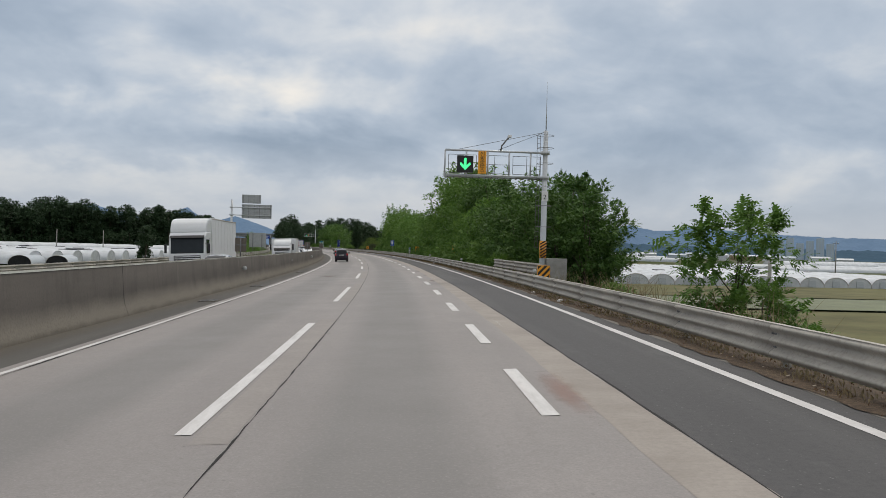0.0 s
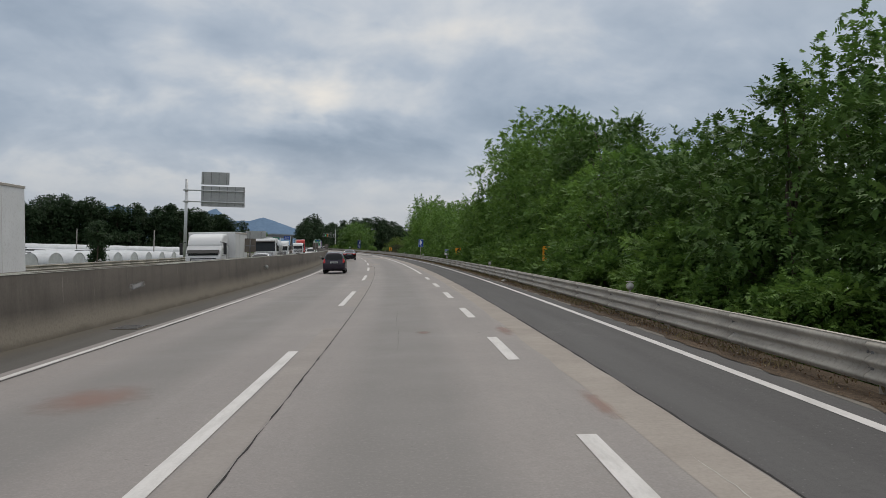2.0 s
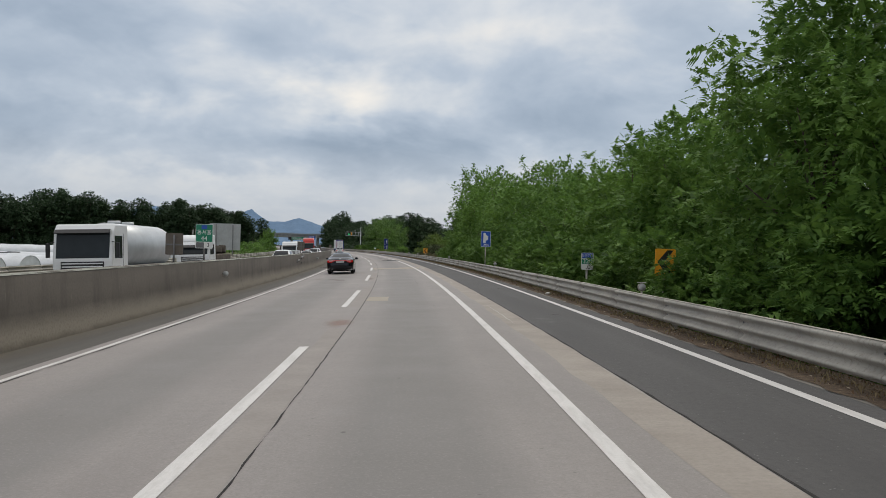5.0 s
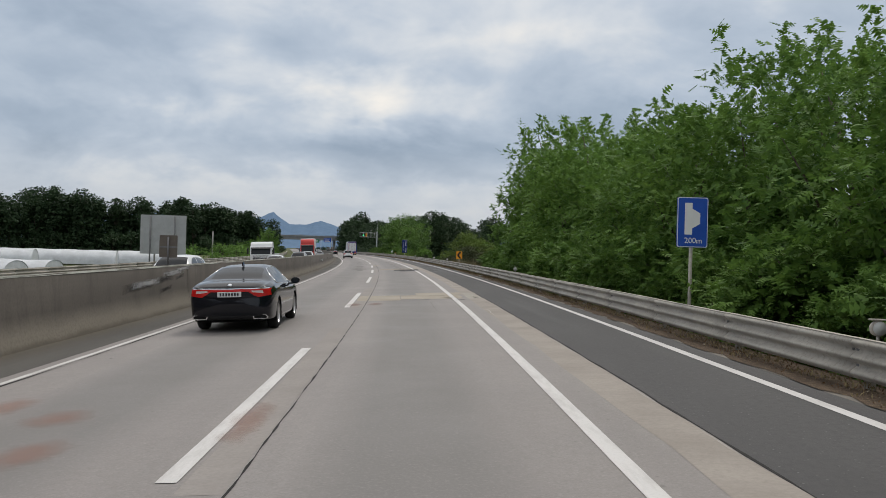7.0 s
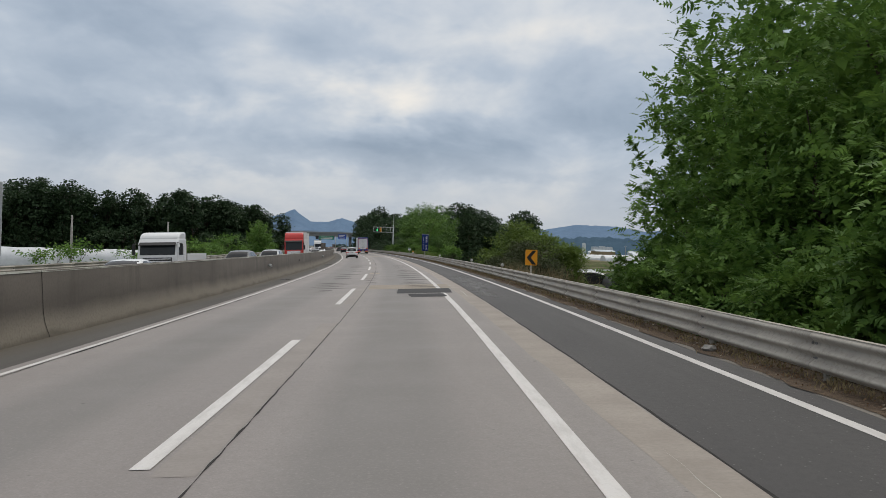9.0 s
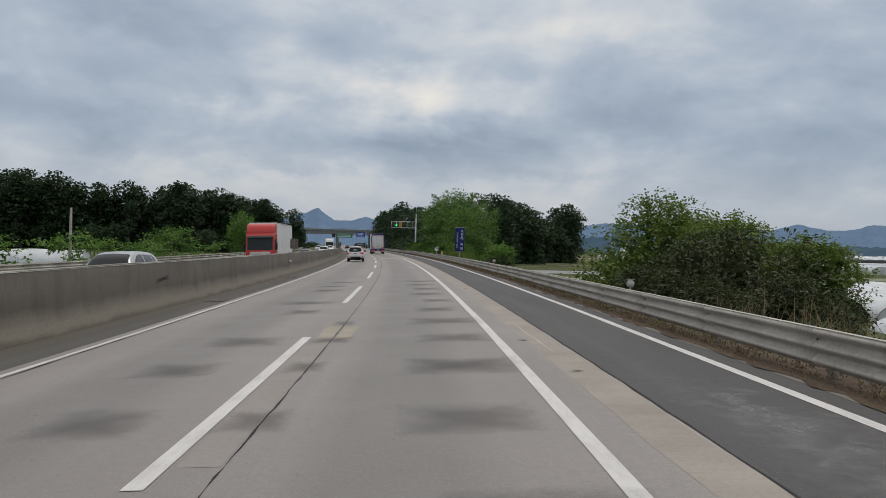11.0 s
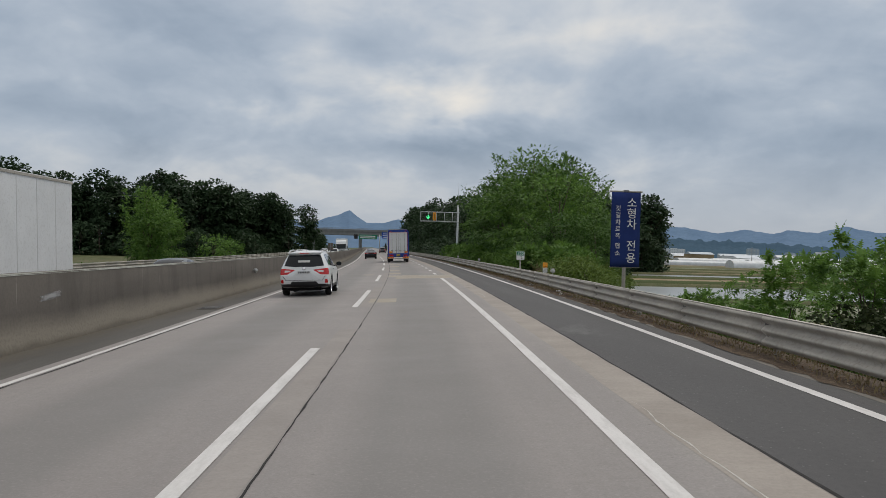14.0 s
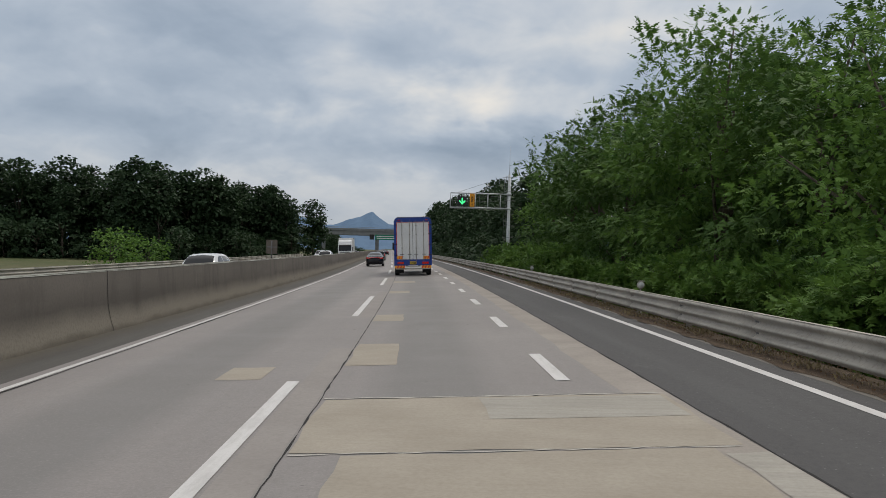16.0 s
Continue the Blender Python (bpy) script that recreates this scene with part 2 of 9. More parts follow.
def m_gutter():
    k = Mat("gutter_dirt")
    grain = k.noise(k.mapped("UV"), 30.0, 5.0, 0.7)
    blot = k.noise(k.mapped("UV", (1.2, 0.08, 1)), 1.0, 5.0, 0.65)
    crumb = k.noise(k.mapped("UV", (1.0, 0.6, 1), (2, 9, 0)), 3.0, 6.0, 0.7)
    base = k.mix(k.ramp(blot, [(0.3, 0), (0.7, 1)]), (0.080, 0.076, 0.071), (0.128, 0.121, 0.110))
    # silt and moss against the barrier, spread unevenly
    x = k.axis(k.coord("UV"), 0)
    silt = k.math("ADD", x, k.math("MULTIPLY", k.math("SUBTRACT", crumb, 0.5), 1.1))
    base = k.mix(k.ramp(silt, [(0.05, 0.75), (0.75, 0.0)]), base, (0.125, 0.103, 0.075))
    base = k.mix(k.ramp(crumb, [(0.60, 0.0), (0.72, 0.5)]), base, (0.17, 0.155, 0.13))
    base = k.mix(k.ramp(grain, [(0.35, 0.4), (0.7, 0)]), base, (0.06, 0.057, 0.053))
    k.bump(grain, 0.5, 0.008)
    return k.done(base, 0.9, 0, 0.3)


def m_barrier():
    k = Mat("barrier_concrete")
    fine = k.noise(k.mapped("UV"), 16.0, 5.0, 0.65)
    drip = k.noise(k.mapped("UV", (0.3, 1.0, 1)), 1.0, 5.0, 0.68)
    lime = k.noise(k.mapped("UV", (0.35, 3.4, 1), (7, 3, 0)), 1.0, 3.0, 0.7)
    blot = k.noise(k.mapped("UV", (0.8, 0.12, 1)), 1.0, 5.0, 0.6)
    h = k.axis(k.coord("UV"), 0)
    base = k.mix(k.ramp(blot, [(0.3, 0), (0.7, 1)]), (0.098, 0.086, 0.075), (0.150, 0.132, 0.115))
    base = k.mix(k.ramp(drip, [(0.34, 0.6), (0.52, 0.0)]), base, (0.07, 0.063, 0.054))
    # pale foot with a wavering soft upper edge; thin dark line at its base
    wave = k.math("ADD", h, k.math("MULTIPLY", k.math("SUBTRACT", k.noise(k.mapped("UV", (0.6, 0.5, 1), (1, 4, 0)), 1.0, 5.0, 0.6), 0.5), 0.45))
    base = k.mix(k.ramp(wave, [(0.30, 0.85), (0.66, 0.0)]), base, (0.235, 0.209, 0.168))
    base = k.mix(k.ramp(wave, [(0.04, 0.7), (0.16, 0.0)]), base, (0.115, 0.10, 0.078))
    base = k.mix(k.math("MULTIPLY", k.ramp(lime, [(0.66, 0.0), (0.76, 0.55)]), k.ramp(h, [(0.5, 0.0), (0.75, 1.0)])), base, (0.30, 0.285, 0.25))
    base = k.mix(k.ramp(fine, [(0.32, 0.35), (0.55, 0.0)]), base, (0.075, 0.068, 0.058))
    k.bump(fine, 0.3, 0.006)
    return k.done(base, 0.88, 0, 0.3)


def m_plain(name, color, rough=0.5, metal=0.0, spec=0.5, vary=0.12, scale=3.0, dirt=None):
    """Paint, plastic or metal with slight unevenness at two scales."""
    k = Mat(name)
    a = k.noise(k.mapped("Object"), scale, 4.0, 0.6)
    b = k.noise(k.mapped("Object"), scale * 14, 3.0, 0.6)
    dark = tuple(c * (1 - vary) for c in color)
    light = tuple(min(1.0, c * (1 + vary)) for c in color)
    base = k.mix(k.ramp(a, [(0.3, 0), (0.7, 1)]), dark, light)
    if dirt:
        base = k.mix(k.ramp(b, [(0.5, 0.0), (0.75, 0.5)]), base, dirt)
    return k.done(base, k.math("ADD", k.math("MULTIPLY", b, 0.12), max(0.0, rough - 0.06)), metal, spec)


def m_paint_mark():
    k = Mat("road_paint")
    grain = k.noise(k.mapped("UV"), 30.0, 5.0, 0.75)
    wear = k.noise(k.mapped("UV", (4.0, 0.7, 1)), 1.3, 6.0, 0.75)
    base = k.mix(k.ramp(wear, [(0.3, 0.75), (0.55, 0.0)]), (0.60, 0.585, 0.57), (0.40, 0.385, 0.37))
    base = k.mix(k.ramp(grain, [(0.3, 0.5), (0.5, 0.0)]), base, (0.45, 0.44, 0.42))
    k.bump(grain, 0.2, 0.003)
    return k.done(base, 0.65, 0, 0.4)


def m_patch(name, a, b, combed=0.4):
    k = Mat(name)
    grain = k.noise(k.mapped("Object"), 24.0, 5.0, 0.7)
    comb = k.noise(k.mapped("Object", (1.2, 14.0, 1)), 1.0, 3.0, 0.6)
    blot = k.noise(k.mapped("Object"), 0.9, 5.0, 0.6)
    base = k.mix(k.ramp(blot, [(0.3, 0), (0.7, 1)]), a, b)
    base = k.mix(k.ramp(comb, [(0.3, combed), (0.6, 0.0)]), base, tuple(c * 0.7 for c in a))
    base = k.mix(k.ramp(grain, [(0.3, 0.3), (0.6, 0.0)]), base, tuple(c * 0.6 for c in a))
    k.bump(grain, 0.3, 0.004)
    return k.done(base, 0.85, 0, 0.3)


def m_stain(name, color, most=0.7, scale=1.6, edge=0.5, square=False):
    """A soft mark on the road: rubber, oil or red dust, thinning to nothing at its rim."""
    k = Mat(name)
    v = k.coord("UV")
    c = k.n.new("ShaderNodeVectorMath")
    c.operation = "DISTANCE"
    k.l.new(v, c.inputs[0])
    c.inputs[1].default_value = (0.5, 0.5, 0.0)
    n = k.noise(k.mapped("Object"), scale, 6.0, 0.7)
    away = c.outputs["Value"]
    if square:
        away = k.math("MAXIMUM", k.math("ABSOLUTE", k.math("SUBTRACT", k.axis(v, 0), 0.5)), k.math("ABSOLUTE", k.math("SUBTRACT", k.axis(v, 1), 0.5)))
    rim = k.math("ADD", away, k.math("MULTIPLY", k.math("SUBTRACT", n, 0.5), 0.55))
    fac = k.ramp(rim, [(0.12, most), (edge, 0.0)])
    tr = k.n.new("ShaderNodeBsdfTransparent")
    ms = k.n.new("ShaderNodeMixShader")
    k.done(color, 0.85, 0, 0.3)
    k.l.new(fac, ms.inputs[0])
    k.l.new(tr.outputs[0], ms.inputs[1])
    k.l.new(k.b.outputs[0], ms.inputs[2])
    k.l.new(ms.outputs[0], k.n["Material Output"].inputs[0])
    return k.m


def m_torn(name, color, stretch, scale, fade, level, most):
    """Broken streaks: a surface layer that has come away, or cement smeared over the road."""
    k = Mat(name)
    away = k.n.new("ShaderNodeVectorMath")
    away.operation = "DISTANCE"
    k.l.new(k.coord("UV"), away.inputs[0])
    away.inputs[1].default_value = (0.5, 0.5, 0.0)
    bits = k.noise(k.mapped("Object", stretch), scale, 6.0, 0.75, 0.4)
    fac = k.math("SUBTRACT", bits, k.math("MULTIPLY", away.outputs["Value"], fade))
    fac = k.ramp(fac, [(level, 0.0), (level + (0.1 if level > 0.3 else 0.3), most)])
    k.done(color, 0.9, 0, 0.2)
    clear, both = k.n.new("ShaderNodeBsdfTransparent"), k.n.new("ShaderNodeMixShader")
    k.l.new(fac, both.inputs[0])
    k.l.new(clear.outputs[0], both.inputs[1])
    k.l.new(k.b.outputs[0], both.inputs[2])
    k.l.new(both.outputs[0], k.n["Material Output"].inputs[0])
    return k.m


def m_leaf(name, dark, light, yellow, through=0.35):
    k = Mat(name)
    r = k.rand()
    o = k.rand("object")
    broad = k.noise(k.mapped("Object"), 0.55, 3.0, 0.6)
    spray = k.noise(k.mapped("Object", (1, 1, 1.4), (4, 1, 7)), 2.4, 3.0, 0.6)
    fac = k.math("ADD", k.math("MULTIPLY", k.ramp(spray, [(0.34, 0.0), (0.66, 1.0)]), 0.62), k.math("MULTIPLY", r, 0.38))
    base = k.mix(fac, dark, light)
    base = k.mix(k.ramp(broad, [(0.40, 0.0), (0.72, 0.55)]), base, yellow)
    base = k.mix(k.math("MULTIPLY", o, 0.3), base, dark)
    k.done(base, 0.62, 0, 0.14)
    tl = k.n.new("ShaderNodeBsdfTranslucent")
    k.l.new(base, tl.inputs[0])
    ms = k.n.new("ShaderNodeMixShader")
    ms.inputs[0].default_value = through
    k.l.new(k.b.outputs[0], ms.inputs[1])
    k.l.new(tl.outputs[0], ms.inputs[2])
    k.l.new(ms.outputs[0], k.n["Material Output"].inputs[0])
    return k.m


def m_bark():
    k = Mat("bark")
    n = k.noise(k.mapped("Object", (6, 6, 1.2)), 3.0, 5.0, 0.7)
    k.bump(n, 0.6, 0.03)
    return k.done(k.ramp(n, [(0.3, (0.05, 0.04, 0.03)), (0.7, (0.15, 0.125, 0.10))]), 0.9, 0, 0.2)


def m_ground():
    k = Mat("farmland")
    a = k.noise(k.mapped("Object"), 0.02, 6.0, 0.6)
    b = k.noise(k.mapped("Object"), 0.35, 6.0, 0.65)
    c = k.noise(k.mapped("Object"), 6.0, 4.0, 0.7)
    base = k.mix(k.ramp(a, [(0.4, 0), (0.6, 1)]), (0.075, 0.095, 0.035), (0.15, 0.135, 0.075))
    base = k.mix(k.ramp(b, [(0.4, 0), (0.65, 0.7)]), base, (0.05, 0.075, 0.025))
    base = k.mix(k.ramp(c, [(0.3, 0.5), (0.6, 0)]), base, (0.04, 0.045, 0.02))
    k.bump(c, 0.6, 0.05)
    return k.done(base, 0.95, 0, 0.2)


def m_verge():
    k = Mat("verge_soil")
    a = k.noise(k.mapped("UV", (1.5, 0.5, 1)), 1.0, 6.0, 0.65)
    c = k.noise(k.mapped("UV"), 14.0, 5.0, 0.7)
    base = k.mix(k.ramp(a, [(0.35, 0), (0.65, 1)]), (0.075, 0.052, 0.036), (0.15, 0.108, 0.074))
    base = k.mix(k.ramp(c, [(0.38, 0), (0.62, 0.8)]), base, (0.04, 0.03, 0.021))
    straw = k.noise(k.mapped("UV", (9.0, 5.0, 1), (3, 3, 0)), 3.0, 6.0, 0.8)
    base = k.mix(k.ramp(straw, [(0.54, 0.0), (0.68, 0.7)]), base, (0.26, 0.20, 0.13))
    k.bump(c, 0.8, 0.03)
    return k.done(base, 0.95, 0, 0.2)


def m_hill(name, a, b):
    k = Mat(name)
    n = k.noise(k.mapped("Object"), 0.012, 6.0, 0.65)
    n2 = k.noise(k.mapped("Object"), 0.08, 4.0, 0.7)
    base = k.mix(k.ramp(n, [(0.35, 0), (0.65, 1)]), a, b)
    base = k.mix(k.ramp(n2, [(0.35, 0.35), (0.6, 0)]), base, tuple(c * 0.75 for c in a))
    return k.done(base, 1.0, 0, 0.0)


def m_glass_dark(name="car_glass", color=(0.012, 0.014, 0.016), rough=0.05):
    k = Mat(name)
    n = k.noise(k.mapped("Object"), 2.0, 3.0, 0.6)
    return k.done(k.mix(n, color, tuple(c * 1.6 for c in color)), rough, 0, 0.2)


def m_car(name, color, rough=0.3, flake=0.0, dust=0.22):
    k = Mat(name)
    n = k.noise(k.mapped("Object"), 1.3, 4.0, 0.6)
    d = k.noise(k.mapped("Object"), 9.0, 5.0, 0.7)
    base = k.mix(n, tuple(c * 0.93 for c in color), color)
    base = k.mix(k.ramp(d, [(0.55, 0.0), (0.85, dust)]), base, (0.2, 0.19, 0.17))
    k.done(base, k.math("ADD", k.math("MULTIPLY", d, 0.1), rough - 0.05), flake, 0.38)
    k.b.inputs["Coat Weight"].default_value = 0.18
    k.b.inputs["Coat Roughness"].default_value = 0.05
    return k.m


def m_light(name, color, strength):
    k = Mat(name)
    k.done(color, 0.4)
    k.b.inputs["Emission Color"].default_value = (*color, 1)
    k.b.inputs["Emission Strength"].default_value = strength
    return k.m


ROAD, ASPHALT, GUTTER, BARRIER, MARK = m_concrete_road(), m_asphalt(), m_gutter(), m_barrier(), m_paint_mark()
PATCH_TAN = m_patch("patch_tan", (0.312, 0.274, 0.222), (0.385, 0.345, 0.285), 0.14)
PATCH_PALE = m_patch("patch_pale", (0.33, 0.31, 0.27), (0.40, 0.375, 0.33))
PATCH_TAR = m_patch("patch_tar", (0.035, 0.035, 0.037), (0.05, 0.05, 0.052))
SEAL = m_plain("joint_seal", (0.03, 0.029, 0.028), 0.9, 0, 0.2, 0.3, 8.0)
RUBBER = m_stain("tyre_rubber", (0.075, 0.073, 0.071), 0.42, 2.0, 0.5, True)
RUBBER_FAINT = m_stain("tyre_rubber_faint", (0.08, 0.078, 0.076), 0.34, 2.0, 0.5, True)
RED_DUST = m_stain("red_dust", (0.36, 0.18, 0.13), 0.32, 3.5, 0.42)
STEEL = m_plain("galvanised_steel", (0.385, 0.36, 0.316), 0.66, 0.0, 0.35, 0.2, 1.2, (0.19, 0.168, 0.14))
STEEL_POLE = m_plain("pole_steel", (0.50, 0.52, 0.53), 0.42, 0.35, 0.5, 0.1, 1.5, (0.36, 0.36, 0.35))
STEEL_DARK = m_plain("dull_steel", (0.17, 0.17, 0.17), 0.6, 0.4, 0.4, 0.2, 4.0)
SIGN_BACK = m_plain("sign_back_aluminium", (0.40, 0.41, 0.41), 0.5, 0.3, 0.5, 0.1, 1.2, (0.28, 0.27, 0.26))
LEAF = m_leaf("acacia_leaf", (0.040, 0.098, 0.026), (0.195, 0.335, 0.064), (0.205, 0.335, 0.068), 0.32)
LEAF_FRESH = m_leaf("fresh_shoot_leaf", (0.042, 0.100, 0.026), (0.185, 0.315, 0.060), (0.20, 0.32, 0.064), 0.3)
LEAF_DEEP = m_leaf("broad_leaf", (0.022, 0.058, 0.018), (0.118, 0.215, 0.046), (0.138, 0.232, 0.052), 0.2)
LEAF_DARK = m_leaf("wood_leaf", (0.022, 0.044, 0.024), (0.048, 0.084, 0.036), (0.058, 0.092, 0.038), 0.22)
LEAF_BUSH = m_leaf("bush_leaf", (0.026, 0.038, 0.018), (0.075, 0.098, 0.036), (0.075, 0.062, 0.034), 0.25)
LEAF_WILLOW = m_leaf("willow_leaf", (0.062, 0.105, 0.022), (0.165, 0.238, 0.048), (0.19, 0.25, 0.058), 0.3)
STRAW = m_leaf("dry_grass", (0.16, 0.12, 0.07), (0.30, 0.24, 0.14), (0.20, 0.17, 0.08), 0.2)
DEAD_LEAF = m_leaf("dead_leaf", (0.09, 0.055, 0.032), (0.24, 0.15, 0.085), (0.15, 0.095, 0.055), 0.1)
GRASS = m_leaf("grass_blade", (0.04, 0.075, 0.018), (0.10, 0.15, 0.035), (0.16, 0.15, 0.06))
BARK, GROUND, VERGE = m_bark(), m_ground(), m_verge()
# the blue haze of distance is mixed into the hills' base colours
HILL_FAR = m_hill("hazed_far_hill", (0.128, 0.196, 0.292), (0.155, 0.228, 0.328))
HILL_MID = m_hill("hazed_mid_hill", (0.055, 0.095, 0.135), (0.075, 0.12, 0.165))
WHITE = m_plain("white_paint", (0.74, 0.74, 0.72), 0.45, 0, 0.5, 0.05, 2.0)
BLACK = m_plain("black_paint", (0.02, 0.02, 0.02), 0.5, 0, 0.4, 0.2, 4.0)
TAPE_DARK = m_plain("dark_orange_tape", (0.42, 0.13, 0.01), 0.5, 0, 0.4, 0.1, 6.0)
ORANGE = m_plain("orange_sheeting", (0.85, 0.36, 0.02), 0.45, 0, 0.5, 0.06, 3.0)
BLUE_SIGN = m_plain("blue_sheeting", (0.015, 0.08, 0.42), 0.4, 0, 0.5, 0.08, 3.0)
GREEN_SIGN = m_plain("green_sheeting", (0.01, 0.20, 0.11), 0.4, 0, 0.5, 0.08, 3.0)
NAVY = m_plain("navy_banner_cloth", (0.018, 0.035, 0.14), 0.8, 0, 0.2, 0.15, 2.0)
CONC = m_plain("grey_concrete", (0.30, 0.29, 0.27), 0.9, 0, 0.3, 0.18, 2.5, (0.18, 0.17, 0.15))
VINYL = m_plain("vinyl_sheet", (0.53, 0.55, 0.565), 0.5, 0, 0.4, 0.16, 0.5, (0.38, 0.40, 0.41))
VINYL_GREY = m_plain("grey_vinyl_sheet", (0.42, 0.45, 0.47), 0.4, 0, 0.5, 0.15, 0.6, (0.3, 0.32, 0.33))
SHADE_NET = m_plain("black_shade_net", (0.02, 0.021, 0.022), 0.8, 0, 0.2, 0.3, 1.5)
PADDY = m_plain("paddy_water", (0.205, 0.22, 0.215), 0.3, 0, 0.5, 0.2, 0.08, (0.17, 0.19, 0.15))
PADDY_GREEN = m_plain("young_rice", (0.15, 0.165, 0.095), 0.8, 0, 0.3, 0.25, 0.2, (0.24, 0.26, 0.2))
FIELD_GREEN = m_plain("green_field", (0.12, 0.115, 0.05), 0.9, 0, 0.2, 0.35, 0.15, (0.17, 0.145, 0.07))
FIELD_BROWN = m_plain("bare_field", (0.27, 0.21, 0.13), 0.95, 0, 0.2, 0.25, 0.12, (0.2, 0.16, 0.10))
# ---- builders ----
def mesh_of(name, verts, faces, mat=None, smooth=False, uvs=None):
    me = bpy.data.meshes.new(name)
    me.from_pydata([tuple(v) for v in verts], [], faces)
    if uvs is not None:
        layer = me.uv_layers.new(name="UVMap")
        loops = np.zeros(len(me.loops), dtype=np.int32)
        me.loops.foreach_get("vertex_index", loops)
        layer.data.foreach_set("uv", np.asarray(uvs, dtype=np.float32)[loops].ravel())
    if mat:
        me.materials.append(mat)
    if smooth:
        me.polygons.foreach_set("use_smooth", [True] * len(me.polygons))
    me.update()
    return me


def empty(name, m, label, category, group="", kind=""):
    ob = new(name)
    ob.empty_display_size = 0.2
    ob.matrix_basis = m
    return tagged(ob, label, category, group, kind)


def part(name, me, parent, label="", m=None):
    """One mesh object under a thing or a part."""
    ob = new(name, me)
    ob.parent = parent
    if m is not None:
        ob.matrix_basis = m
    return tagged(ob, label)


def thing(name, me, label, category, group="", kind="", m=None):
    ob = new(name, me)
    if m is not None:
        ob.matrix_basis = m
    return tagged(ob, label, category, group, kind)


def bm_mesh(name, bm, mat, smooth=False):
    me = bpy.data.meshes.new(name)
    bm.to_mesh(me)
    bm.free()
    for x in (mat if isinstance(mat, (list, tuple)) else [mat]):
        me.materials.append(x)
    if smooth:
        me.polygons.foreach_set("use_smooth", [True] * len(me.polygons))
    return me


def add_box(bm, lo, hi, bevel=0.0, mi=0):
    """A box from corner to corner, its edges rounded."""
    vs = [bm.verts.new((x, y, z)) for x in (lo[0], hi[0]) for y in (lo[1], hi[1]) for z in (lo[2], hi[2])]
    fs = [bm.faces.new([vs[i] for i in f]) for f in ((0, 1, 3, 2), (4, 6, 7, 5), (0, 4, 5, 1), (2, 3, 7, 6), (0, 2, 6, 4), (1, 5, 7, 3))]
    for f in fs:
        f.material_index = mi
    if bevel:
        es = list({e for f in fs for e in f.edges})
        r = bmesh.ops.bevel(bm, geom=es, offset=bevel, segments=2, profile=0.6, affect="EDGES", clamp_overlap=True)
        for f in r["faces"]:
            f.material_index = mi
    return fs


def box_me(name, lo, hi, mat, bevel=0.0):
    bm = bmesh.new()
    add_box(bm, lo, hi, bevel)
    return bm_mesh(name, bm, mat)


def add_tube(bm, path, radii, sides=8, cap=True):
    """A tube along a path of points, with a radius at each."""
    rings = []
    for i, p in enumerate(path):
        p = Vector(p)
        d = (Vector(path[min(i + 1, len(path) - 1)]) - Vector(path[max(i - 1, 0)])).normalized()
        a = d.orthogonal().normalized() if abs(d.z) > 0.99 else d.cross(Vector((0, 0, 1))).normalized()
        b = d.cross(a)
        r = radii[i] if isinstance(radii, (list, tuple)) else radii
        rings.append([bm.verts.new(p + (a * math.cos(2 * math.pi * k / sides) + b * math.sin(2 * math.pi * k / sides)) * r) for k in range(sides)])
    for r0, r1 in zip(rings[:-1], rings[1:]):
        for k in range(sides):
            bm.faces.new((r0[k], r0[(k + 1) % sides], r1[(k + 1) % sides], r1[k]))
    if cap:
        bm.faces.new(rings[0][::-1])
        bm.faces.new(rings[-1])


def tube_me(name, path, radii, mat, sides=8):
    bm = bmesh.new()
    add_tube(bm, path, radii, sides)
    bmesh.ops.recalc_face_normals(bm, faces=bm.faces)
    return bm_mesh(name, bm, mat, True)


def sweep(name, s0, s1, step, profile, mat, level=False, smooth=False, rough=0.0, closed=False):
    """A profile of (u, z) drawn along the road; UVs in metres (across, along)."""
    ss = np.arange(s0, s1 + step * 0.5, step)
    verts, uvs, faces = [], [], []
    across = [0.0]
    for (u0, z0), (u1, z1) in zip(profile[:-1], profile[1:]):
        across.append(across[-1] + math.hypot(u1 - u0, z1 - z0))
    flatstrip = all(abs(z - profile[0][1]) < 1e-6 for _, z in profile)
    n = len(profile)
    rng = random.Random(name)
    for s in ss:
        for j, (u, z) in enumerate(profile):
            du = rng.uniform(-rough, rough) if rough else 0.0
            verts.append(flat(s, u + du, z) if level else banked(s, u + du, z))
            uvs.append((u if flatstrip else across[j], s))
    for i in range(len(ss) - 1):
        for j in range(n - 1):
            a = i * n + j
            faces.append((a, a + 1, a + n + 1, a + n))
    return mesh_of(name, verts, faces, mat, smooth, uvs)


RNG = random.Random(5)
NRNG = np.random.default_rng(11)

# ---- ground, carriageways, verge ----
U_ROWS = [-1000, -600, -350, -220, -140, -90, -60, -40, -28, -22, -18.2, -17.0, -12, -5, 0, 5, 7.3, 8.2, 9.4, 11.0, 13.5, 17, 24, 36, 55, 85, 130, 200, 330, 600, 1200, 3000]
Z_ROWS = {-22: -2.2, -18.2: -0.3, -17.0: -0.32, -12: -0.75, -5: -0.5, 0: -0.3, 5: -0.1, 7.3: 0.20, 8.2: 0.08, 9.4: -0.2, 11.0: -0.9, 13.5: -2.3}
S_ROWS = list(np.arange(-600, -100, 50.0)) + list(np.arange(-100, 700, 8.0)) + list(np.arange(700, 3100, 100.0))
gv, gf = [], []
